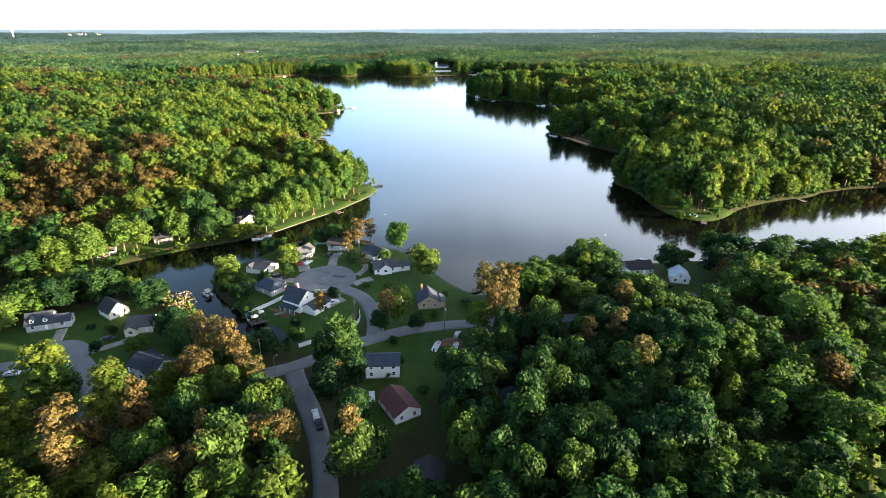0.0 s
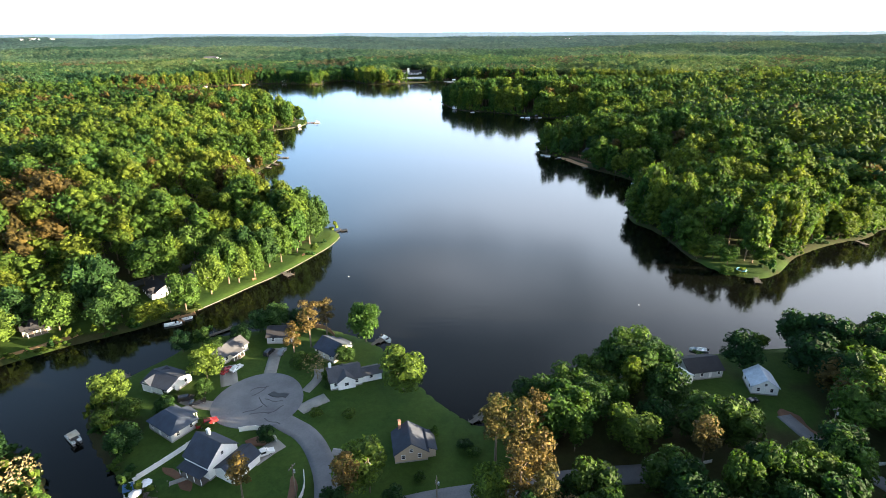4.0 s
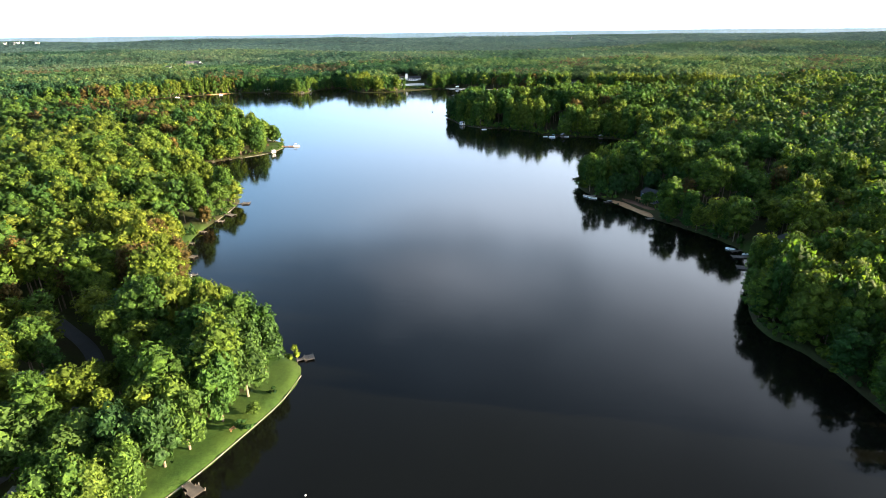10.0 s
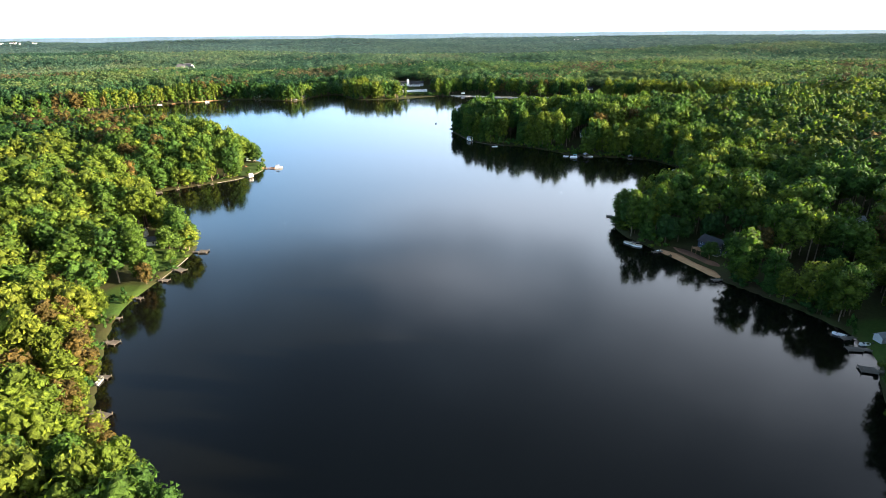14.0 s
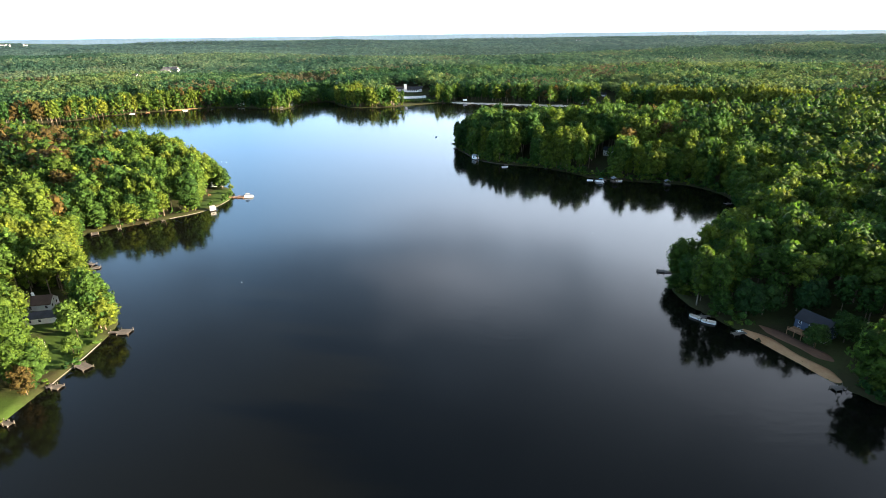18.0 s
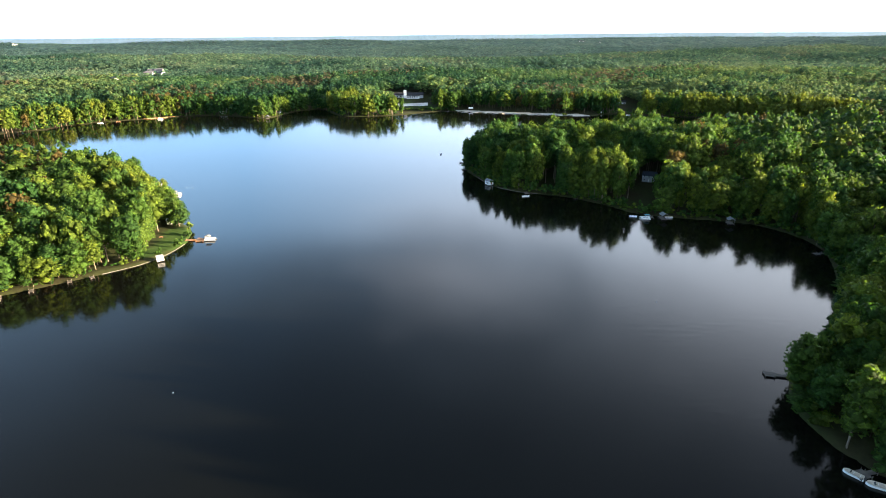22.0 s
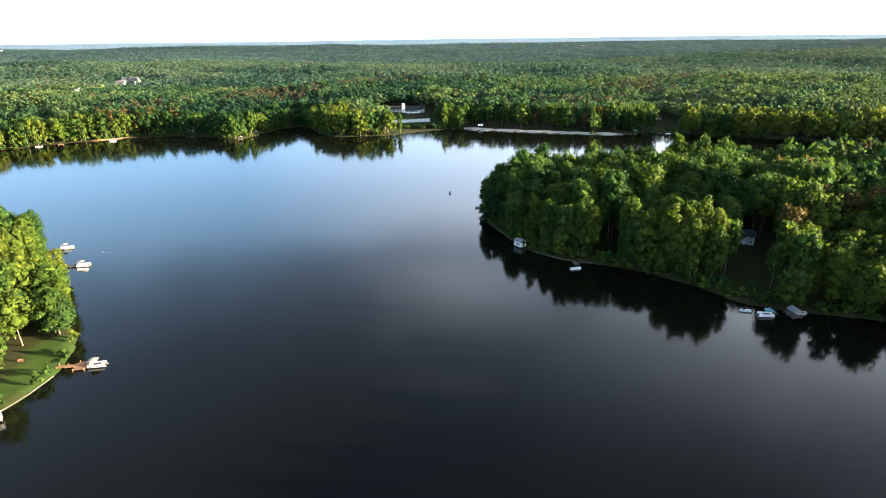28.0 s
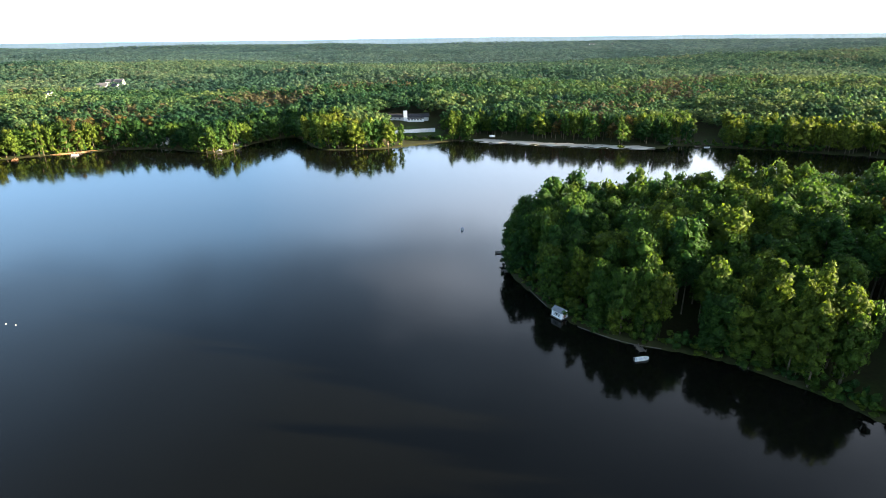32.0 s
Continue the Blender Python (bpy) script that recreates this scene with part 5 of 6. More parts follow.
    for px, py, pz, pr, ph, pt, _ in rows[single]:
        tree(px, py, pr, ph, "pine" if pt > 0.86 else "green" if pt < 0.62 else "light")
    # the same woods added to both sides and behind the flight's start, mostly unseen; they also shade the near shore
    more = np.random.default_rng(31)
    x, y = scatter(more, -820, 820, -160, 1010, 11.5)
    keep = (np.abs(x) > np.minimum(0.86 * y + 62, 562)) | (y < 66)
    x, y = x[keep], y[keep]
    d = inland(x, y)
    keep = (road_gap(x, y) > 5) & (d > 2)
    x, y, d = x[keep], y[keep], d[keep]
    rows = np.stack([x, y, height(x, y, d), more.uniform(5.0, 8.6, len(x)), more.uniform(17, 26, len(x)) * (0.72 + 0.28 * smooth(y, 200, 330)), tint_of(more, x, y), np.full(len(x), 2.9)], 1)
    woods("woodland", rows, [crown(more, 8, 14, 0.24, "broad", 1.0, True, 0.6, True) for k in range(5)], "mixed woodland all round the lake and the village", False)
    # shrubs along the water's edge
    walk_x, walk_y = scatter(rng, -260, 300, 150, 960, 3.4)
    far_x, far_y = scatter(rng, -450, 330, 1060, 1240, 4.0)
    walk_x, walk_y = np.concatenate([walk_x, far_x]), np.concatenate([walk_y, far_y])
    d = inland(walk_x, walk_y)
    keep = (d > 0.2) & (d < 7.0) & (clearing(walk_x, walk_y, LOTS) > -2) & (clearing(walk_x, walk_y, YARDS) > 0) & (rng.uniform(size=len(d)) < np.where((walk_x > 0) & (walk_y > 560), 0.9, 0.6))
    x, y, d = walk_x[keep], walk_y[keep], d[keep]
    rows = np.stack([x, y, height(x, y, d) - 0.3, rng.uniform(1.2, 2.8, len(x)) * np.where((x > 0) & (y > 300), 1.25, np.where(y > 1040, 1.4, 1.0)), rng.uniform(2.0, 6.5, len(x)) * np.where((x > 0) & (y > 300), 1.2, np.where(y > 1040, 1.5, 1.0)), rng.uniform(0.1, 0.7, len(x)), np.full(len(x), 4.0)], 1)
    woods("shrubs", rows, [crown(rng, 3, 14, 0.3, "broad", 0.9) for k in range(3)], "low green shrubs along the water's edge", False)
    # beyond the lake, the crowns plainer and their leaf colour more haze-tinted the farther they stand
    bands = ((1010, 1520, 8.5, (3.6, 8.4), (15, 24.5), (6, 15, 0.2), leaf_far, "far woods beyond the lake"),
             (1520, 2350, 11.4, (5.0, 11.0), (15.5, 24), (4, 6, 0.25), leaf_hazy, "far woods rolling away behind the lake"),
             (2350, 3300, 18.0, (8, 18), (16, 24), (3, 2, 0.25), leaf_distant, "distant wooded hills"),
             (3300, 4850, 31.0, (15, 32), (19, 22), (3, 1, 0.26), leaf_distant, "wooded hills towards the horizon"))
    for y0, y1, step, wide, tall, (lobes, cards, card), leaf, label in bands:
        x, y = scatter(rng, -0.9 * y1, 0.9 * y1, y0, y1, step)
        keep = np.abs(x) < 0.84 * y + 40
        x, y = x[keep], y[keep]
        d = inland(x, y)
        keep = (d > 0.8) & (clearing(x, y, LOTS) > 1) & (clearing(x, y, YARDS) > 1)
        x, y, d = x[keep], y[keep], d[keep]
        stand = 0.6 * patches(x, y, 24 + 30 * (y0 > 1500), 0.7) + 0.9 * patches(x, y, 75, 2.2)
        tint = tint_of(rng, x, y)
        tint = np.where(tint < 0.85, np.clip(tint + rng.normal(0, 0.13, len(x)) + 0.3 * patches(x, y, 62 + 50 * (y0 > 1500), 1.7) + 0.26 * patches(x, y, 260, 0.4), 0, 0.84), tint)
        rows = np.stack([x, y, height(x, y, d), wide[0] + (wide[1] - wide[0]) * rng.beta(1.2, 1.6, len(x)), (rng.uniform(*tall, len(x)) + np.where(y > 2350, 1.0, 3.4) * stand) * np.where((d < 60) & (y < 1330), 1.22, 1), tint, np.where((d < 45) & (y < 1330), np.where(d < 16, 4.0, 3.4), 2.4)], 1)
        shore = (d < 45) & (y < 1330) & (np.abs(x) < 560)
        if shore.any():
            woods("woodland", rows[shore], mid_t[:4] + back_t[:3], "line of broadleaf trees on the far shore")
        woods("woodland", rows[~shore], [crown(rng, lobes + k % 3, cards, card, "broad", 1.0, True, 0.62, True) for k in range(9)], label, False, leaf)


# single trees: trunk, limbs and crown as parts
def trunk_mesh(rng, kind):
    bm = bmesh.new()
    top = 0.86 if kind == "pine" else 0.62
    tube(bm, (0, 0, -0.03), (0.006, 0.004, top * 0.5), 0.018, 0.013, 7)
    tube(bm, (0.006, 0.004, top * 0.5), (0, 0, top), 0.013, 0.005, 7)
    for k in range(6):
        a, h = k * 2.4, top * (0.42 + 0.1 * k)
        tube(bm, (0, 0, h), (0.16 * math.cos(a), 0.16 * math.sin(a), h + rng.uniform(0.06, 0.14)), 0.006, 0.002, 5)
    me = bpy.data.meshes.new("trunk")
    bm.to_mesh(me)
    bm.free()
    me.materials.append(bark)
    return me


def crown_mesh(rng, kind, material):
    v, f = {"pine": lambda: crown(rng, 12, 1000, 0.075, "pine", 0.6, True), "light": lambda: crown(rng, 10, 1300, 0.074, "broad", 0.88, True),
            "bare": lambda: crown(rng, 8, 260, 0.06, "broad", 0.12, True)}.get(kind, lambda: crown(rng, 11, 1300, 0.074, "broad" if rng.random() < 0.7 else "tall", 0.88, True))()
    me = bpy.data.meshes.new("crown")
    me.from_pydata(v.tolist(), [], f.tolist())
    me.materials.append(material)
    return me


leaf_bare = foliage("pale_twigs", ((0.0, (0.24, 0.19, 0.11)), (1.0, (0.28, 0.22, 0.13))), True, 0.2)
TREE_KINDS = {}
tree_rng = np.random.default_rng(21)
for kind, leaf, count in (("green", leaf_green, 5), ("light", leaf_light, 4), ("pine", leaf_pine, 4), ("bare", leaf_bare, 1)):
    TREE_KINDS[kind] = [(trunk_mesh(tree_rng, kind), crown_mesh(tree_rng, kind, leaf)) for _ in range(count)]
TREE_LABELS = {"green": "full-grown broadleaf tree with deep green crown", "light": "broadleaf tree with fresh yellow-green spring crown",
               "pine": "tall pine with sparse rust-brown crown", "bare": "nearly bare pale-twigged tree"}


def tree(x, y, r, h, kind, z=None):
    z = on_ground(x, y) if z is None else z
    trunk, leaves = TREE_KINDS[kind][tree_rng.integers(len(TREE_KINDS[kind]))]
    t = thing("tree", pose(x, y, z, 0, 0, tree_rng.uniform(0, 360)), TREE_LABELS[kind], "tree", "single trees")
    a = new("trunk", trunk)
    a.parent, a.scale = t, (h, h, h)
    b = new("crown", leaves)
    low = h * (0.36 if kind == "pine" else 0.13)
    b.parent, b.location, b.scale = t, (0, 0, low), (r, r, (h - low) / 2)


# trees of the village and the lawns: x, y, crown radius, height, kind
for row in ((-10.5, 222, 6.6, 14.5, "light"), (-24.5, 251, 5.6, 15.5, "light"), (-43, 247.5, 5.6, 17, "pine"), (-38.5, 254, 4.6, 15, "pine"), (-47, 240, 4.2, 13, "pine"),
            (-37.5, 228.5, 3.6, 9, "bare"), (-72, 229.5, 4.8, 11, "light"), (-58, 262, 4.5, 10, "green"), (-63, 258.5, 3.8, 9, "green"), (-50, 262, 3, 8, "green"),
            (-86, 246, 3.2, 8, "green"), (-81, 250, 2.8, 7, "green"), (-95, 217, 4.6, 11, "light"), (-92, 208, 3.0, 6, "green"), (-82, 198, 4.2, 8, "green"),
            (-87, 212, 2.8, 6, "green"), (-78, 213, 2.6, 6, "green"), (-46.5, 181, 4.0, 12.5, "pine"), (-55, 177, 1.8, 4, "green"), (-52, 167, 2.6, 6, "green"), (-61, 160, 4.0, 9, "green"),
            (-19, 184.5, 5.6, 12, "light"), (-22, 178, 4.6, 15, "pine"), (-24, 175, 3.0, 9, "green"), (-46, 200.5, 2.2, 5, "green"), (-11, 176, 2.6, 7, "green"),
            (14, 190, 5.5, 20, "pine"), (19, 184, 5.5, 22, "pine"), (22, 176, 5.0, 21, "pine"), (25, 196, 4.5, 17, "pine"), (12, 177, 4.6, 12, "light"), (18, 201, 5, 12, "green"),
            (34, 200, 6.4, 14, "light"), (27, 210, 5.2, 13, "green"), (38, 216, 5.2, 11, "light"), (62, 232, 6.2, 14, "light"), (68, 226, 6.0, 13, "green"), (56, 228, 5.4, 13, "green"),
            (26, 168, 3.6, 13, "bare"), (118, 226, 7.0, 15, "green"), (128, 233, 6.4, 17, "green"), (121, 239, 5.2, 15.5, "green"), (112, 243, 2.6, 6, "light"), (17, 172, 4.8, 21, "pine"), (21, 167, 4.6, 20, "pine"), (66, 212, 5.5, 13, "green"), (78, 196, 6.0, 13, "green"), (58, 200, 4.6, 11, "green"), (98, 184, 6.2, 14, "green"), (86, 178, 6.0, 14, "light"), (120, 200, 6.5, 15, "green"), (45, 213, 5, 10, "green"),
            (-118, 160, 1.8, 4, "green"), (-104, 160, 3.4, 6, "light"), (-114, 134, 6.2, 11, "green"), (-93, 108, 6.5, 19, "pine"), (-86, 98, 6.0, 18, "pine"), (-80, 119, 4.6, 18, "pine"), (-22, 107, 4.6, 19, "pine"), (-66, 148, 4.4, 19, "pine"), (-60, 140, 4.2, 18, "pine"), (-76, 136, 3.6, 14, "pine"), (55, 158, 5.2, 18, "pine"), (57, 140, 5.6, 19, "pine"), (45, 156, 4.4, 16, "pine"), (37, 114, 6.0, 15, "light"), (53, 104, 5.6, 14, "light"), (-48, 124, 5.6, 15, "light"), (-63, 133, 4.6, 14, "light"), (-69, 124, 4.4, 14, "light"), (94, 132, 5.6, 15, "light"), (101, 116, 7.0, 17, "light"), (69, 131, 4.6, 13, "light"), (5, 110, 4.0, 14, "light"), (96, 180, 5.6, 14, "light"), (124, 190, 6.6, 15, "light"), (124, 174, 7.4, 17, "light"), (-161, 186, 5, 11, "light"), (-115, 191, 6.8, 12, "green"), (-134, 195, 6.6, 14, "green"), (-100, 184, 5.2, 11, "bare"), (-98, 172, 5.0, 10, "green"),
            (-90, 163, 5.0, 11, "green"), (-84, 156, 5.0, 12, "green"), (-78, 153, 4.6, 19, "pine"), (-71, 150, 4.6, 19, "pine"), (-75, 141, 4.2, 15, "pine"), (-150, 190, 6.2, 13, "green"), (-160, 172, 6, 14, "light"),
            (-92, 290, 4.6, 15, "light"), (-84, 301, 4.4, 16, "light"), (-79, 307, 4.0, 15, "light"), (-88, 300, 4.8, 17, "light"), (-71, 323, 4.6, 16, "light"), (-75, 317, 4.8, 17, "green"),
            (-66, 334, 4.8, 18, "light"), (-62, 345, 5.0, 19, "green"), (-97, 276.5, 5.4, 15, "light"), (-119, 271, 6.0, 15, "green"), (-122, 264, 4.8, 13, "green"), (-60, 358, 4.8, 17, "green"),
            (-58, 337, 1.6, 3, "light"), (-137, 262, 6, 15, "light"), (-152, 250, 6.4, 16, "light"), (-163, 232, 6.6, 17, "light"), (-175, 226, 6.2, 16, "light"),
            (-130.5, 548, 6.2, 16, "light"), (-135, 541, 5.6, 15, "light"), (-137, 552, 5.0, 13, "light"), (-141, 563, 4.6, 12, "green"), (-148, 572, 4.6, 11, "light"), (-131, 531, 3.0, 7, "light"), (-160, 586, 5.0, 10, "green"), (-150, 573, 4.6, 9, "green"), (-137, 520, 4.8, 12, "light"),
            (-152, 700, 5.6, 17, "light"), (-150, 744, 5.6, 14, "green"), (-156, 715, 6, 18, "light"), (139, 523, 4.6, 12, "green"), (127, 521, 3.6, 9, "green"), (137, 541, 5.6, 17, "green"), (115, 543, 5.0, 15, "green"), (122, 544, 5.4, 14, "green"), (150, 516, 5.2, 12, "green"), (172, 500, 5.6, 12, "green"), (180, 486, 5.6, 11, "light"), (190, 510, 5.6, 11, "green"), (186, 522, 4.6, 9, "light"), (144, 495, 5.6, 10, "green"),
            (156, 478, 5.2, 10, "green"), (132, 318, 5.2, 12, "light"), (136, 312, 4.0, 9, "light"), (152, 311, 4.4, 10, "light"), (130, 302, 2.4, 5, "light"), (41, 824, 2.6, 7, "light"),
            (150, 622, 5, 14, "green"), (22, 1196, 6.0, 15, "light"), (208, 1147, 6, 11, "green"), (-192, 800, 3.4, 8, "light"), (-203, 810, 4.6, 13, "light"), (-204, 1158, 5, 14, "light"),
            (-172, 240, 7, 17, "light"), (-157, 248, 6.6, 16, "light"), (-138, 266, 5.2, 14, "green"), (-152, 262, 6.5, 17, "green"), (-133, 281, 6.5, 18, "green"),
            (-120, 300, 6.5, 18, "green"), (-106, 313, 6.2, 18, "green"), (-93, 313, 5.4, 17, "green"), (-84, 316, 5.6, 18, "green"), (-78, 327, 5.6, 18, "light"), (-72, 341, 5.8, 19, "green"), (-70, 354, 6.0, 20, "green"),
            (50, 195, 5.6, 12, "light"), (70, 198, 6.0, 13, "green"), (42, 206, 5.2, 12, "green"), (47, 224, 4.4, 10, "light"), (98, 230, 5.4, 13, "green"), (118, 214, 6.2, 15, "green"),
            (66, 188, 5.2, 14, "pine"), (112, 198, 6.2, 15, "light"), (76, 180, 5.4, 13, "green"), (53, 180, 5.4, 12, "green"), (140, 226, 6.6, 16, "green"), (148, 236, 6.2, 15, "green"),
            (-72, 152, 4.0, 9, "green"), (-84, 161, 3.2, 7, "green"), (-66, 155, 4.0, 10, "green"),
            (-74, 243, 3.4, 7, "green"), (-68, 252, 3.2, 7, "green"), (-77, 238, 2.2, 5, "green"), (-70, 222, 2.4, 5, "green"), (-44, 234, 2.6, 6, "green"), (-30, 238, 2.8, 6, "green")):
    x, y, r, h, kind = row
    big = 1.15 if x < -56 and 280 < y < 362 else 1.0
    tree(x, y, r * (0.95 if kind == "pine" else 1.15) * big, h * 1.05 * big, kind)
# low bushes round the village houses
garden_rng = random.Random(5)
for gx, gy in ((-78, 232), (-66, 214), (-74, 219), (-52, 200), (-40, 232), (-28, 226), (-30, 205), (-8, 196), (2, 190), (-104, 150), (-112, 170), (-136, 176), (-16, 158), (-10, 146)):
    for _ in range(3):
        a, far = garden_rng.uniform(0, 6.283), garden_rng.uniform(6, 9)
        x, y = gx + far * math.cos(a), gy + far * math.sin(a)
        if float(road_gap(np.array([x]), np.array([y]))[0]) > 3 and float(inland(np.array([x]), np.array([y]))[0]) > 1.5:
            tree(x, y, garden_rng.uniform(1.1, 2.2), garden_rng.uniform(1.8, 4.2), garden_rng.choice(("green", "green", "light")))
# bushes and trees before the white wall of the clubhouse
for k in range(22):
    x, y = -52 + 3.3 * k, 1188 + 13 * garden_rng.random()
    if float(inland(np.array([x]), np.array([y]))[0]) > 1.2:
        tree(x, y, garden_rng.uniform(2.0, 3.4), garden_rng.uniform(2.6, 4.6), garden_rng.choice(("light", "light", "green")))
for x, y, r, h in ((-60, 1200, 7, 17), (-66, 1192, 6.5, 16), (-56, 1188, 6, 14), (20, 1212, 6.5, 18), (26, 1206, 6, 17), (15, 1203, 5, 14)):
    if float(inland(np.array([x]), np.array([y]))[0]) > 1.2:
        tree(x, y, r, h, "light" if r > 6 else "green")
forest()


# ---------------------------------------------------------------- vehicles
def car_paint(name, c):
    return surface(name, tuple(v * 0.95 for v in c), tuple(min(1, v * 1.05) for v in c), 0.5, 20, 0.25, 0, 0.01)


CAR_PAINTS = {"red": car_paint("red_car_paint", (0.30, 0.03, 0.03)), "white": car_paint("white_car_paint", (0.72, 0.72, 0.72)),
              "black": car_paint("black_car_paint", (0.02, 0.02, 0.023)), "grey": car_paint("grey_car_paint", (0.22, 0.23, 0.24))}


def car(x, y, turn, colour, label, kind="saloon", L=4.7):
    z = on_ground(x, y) + (0.15 if road_gap(np.array([x]), np.array([y]))[0] < 0 else 0.02)
    c = thing("car" if kind != "pickup" else "pickup_truck", pose(x, y, z, 0, 0, turn), label, "car" if kind != "pickup" else "truck", "parked cars")
    W = 1.85
    side = {"saloon": ((-2.3, 0.35), (2.3, 0.35), (2.3, 0.75), (1.1, 0.92), (0.35, 1.42), (-1.0, 1.45), (-1.75, 1.0), (-2.3, 0.95)),
            "van": ((-2.35, 0.35), (2.35, 0.35), (2.35, 0.85), (1.3, 1.05), (0.7, 1.72), (-2.0, 1.78), (-2.35, 1.1)),
            "pickup": ((-2.7, 0.45), (2.6, 0.45), (2.6, 1.0), (1.4, 1.12), (0.7, 1.78), (-0.6, 1.8), (-0.75, 1.1), (-2.7, 1.1))}[kind]
    k = L / 4.7
    bm = bmesh.new()
    rows = []
    for s in (-1, 1):
        rows.append([bm.verts.new((px * k, s * W / 2 * (1 if pz < 1.0 else 0.86), pz)) for px, pz in side])
    n = len(side)
    bm.faces.new(rows[0])
    bm.faces.new(rows[1][::-1])
    for i in range(n):
        j = (i + 1) % n
        bm.faces.new((rows[0][i], rows[1][i], rows[1][j], rows[0][j]))
    bmesh.ops.bevel(bm, geom=bm.edges[:], offset=0.05, segments=1, affect="EDGES")
    part("body", bm, CAR_PAINTS[colour], c)
    front, top = (0.98, 0.42) if kind == "saloon" else (1.18, 0.76)
    roof_z = {"saloon": 1.38, "van": 1.68, "pickup": 1.72}[kind]
    bm = bmesh.new()
    for s in (-1, 1):
        a, b = (-0.9, 0.4) if kind == "saloon" else (-0.5, 0.65)
        box(bm, a * k, b * k, s * W * 0.455 - 0.02, s * W * 0.455 + 0.02, 1.05, roof_z - 0.1)
    part("side_glass", bm, window_glass, c)
    bm = bmesh.new()
    v = [bm.verts.new(p) for p in ((front * k + 0.06, -0.75, 1.0), (front * k + 0.06, 0.75, 1.0), (top * k + 0.06, 0.68, roof_z), (top * k + 0.06, -0.68, roof_z))]
    u = [bm.verts.new(q.co + Vector((-0.04, 0, -0.03))) for q in v]
    bm.faces.new(v)
    bm.faces.new(u[::-1])
    for i in range(4):
        bm.faces.new((v[i], u[i], u[(i + 1) % 4], v[(i + 1) % 4]))
    part("windscreen", bm, window_glass, c)
    for px in (-1.4, 1.45):
        for s in (-1, 1):
            bm = bmesh.new()
            tube(bm, (px * k, s * (W / 2 - 0.2), 0.33), (px * k, s * (W / 2 + 0.02), 0.33), 0.33, 0.33, 14)
            wheel = part("wheel", bm, dark_rubber, c)
            bm = bmesh.new()
            tube(bm, (px * k, s * (W / 2 + 0.015), 0.33), (px * k, s * (W / 2 + 0.035), 0.33), 0.2, 0.2, 10)
            part("rim", bm, grey_metal, wheel)
    for s in (-1, 1):
        part("headlight", new_box(2.28 * k, 2.34 * k, s * 0.65 - 0.15, s * 0.65 + 0.15, 0.62, 0.76), white_hull, c)
        part("tail_light", new_box(-2.35 * k, -2.29 * k, s * 0.7 - 0.12, s * 0.7 + 0.12, 0.7, 0.85), BOAT_COLOURS["red"], c)


for row in ((-67.4, 233.4, 62, "red", "dark red car parked on a concrete drive"), (-64.6, 234.6, 62, "white", "white car parked on a concrete drive"),
            (-74.6, 219.2, 20, "black", "black car parked at a drive", "van"), (-70.6, 217.6, 25, "black", "black saloon beside the turning place"),
            (-64.5, 208.0, 35, "red", "red pickup beside a fence", "pickup", 5.2), (-45.6, 195.4, 28, "white", "white pickup in a driveway", "pickup", 5.3),
            (3.6, 171.6, 75, "grey", "grey car at the street's edge", "van"), (-136.5, 146.0, 15, "white", "white car at the street's edge"), (-118.5, 167.5, 20, "black", "black car beside a lawn"),
            (-56.4, 243.6, 70, "black", "black car before a dark-roofed house", "van"), (-52.2, 244.0, 80, "grey", "grey car before a dark-roofed house"),
            (-21.8, 136.5, 100, "white", "white car under trees"), (-34.5, 124.0, 112, "black", "black car parked along the lane"), (-36.5, 128.0, 112, "white", "white car parked along the lane"),
            (-112.5, 306.0, 50, "white", "white car beside a lake house"), (92, 212, 20, "black", "black car before a metal-roofed house")):
    car(*row)


# ---------------------------------------------------------------- fences, sea wall, poles
def fence(line, label, height_m=1.5, material=None, group="white fences"):
    """Solid panels between posts, following the ground."""
    p = rounded(line, 2, False)
    steps = [p[0]]
    for q in p[1:]:
        while np.hypot(*(q - steps[-1])) > 2.3:
            steps.append(steps[-1] + (q - steps[-1]) / np.hypot(*(q - steps[-1])) * 2.2)
    x0, y0 = steps[0]
    f = thing("fence", pose(x0, y0, on_ground(x0, y0)), label, "fence", group)
    material = material or white_paint
    for a, b in zip(steps[:-1], steps[1:]):
        m = (a + b) / 2
        z = on_ground(*m) - f.location.z
        L = np.hypot(*(b - a))
        bm = new_box(-L / 2 + 0.07, L / 2 - 0.07, -0.035, 0.035, 0.05, height_m)
        box(bm, -L / 2 + 0.07, L / 2 - 0.07, -0.06, 0.06, height_m, height_m + 0.07)
        q = part("panel", bm, material, f)
        turn = math.degrees(math.atan2(b[1] - a[1], b[0] - a[0]))
        q.matrix_basis = pose(m[0] - x0, m[1] - y0, z, 0, 0, turn)
        bm = new_box(-0.07, 0.07, -0.07, 0.07, -0.2, height_m + 0.1)
        box(bm, -0.1, 0.1, -0.1, 0.1, height_m + 0.1, height_m + 0.16)
        q = part("post", bm, material, f)
        q.matrix_basis = pose(a[0] - x0, a[1] - y0, z, 0, 0, turn)


fence(((-50.5, 163.8), (-49.4, 164.6), (-39.6, 171.7), (-34.5, 175.5), (-32.1, 181.8), (-33.8, 188.9)), "curving white vinyl fence beside the street")
fence(((-54.5, 204.6), (-50, 205.6), (-46, 203.8), (-43, 200)), "short curving white fence at the turning place")
fence(((-75.5, 186.6), (-69.3, 194.6), (-65, 201), (-63.5, 204.5)), "straight white vinyl fence beside a patio")
fence(((52, 190), (60, 186.5), (70, 189)), "low white rail fence by the trees", 0.9)
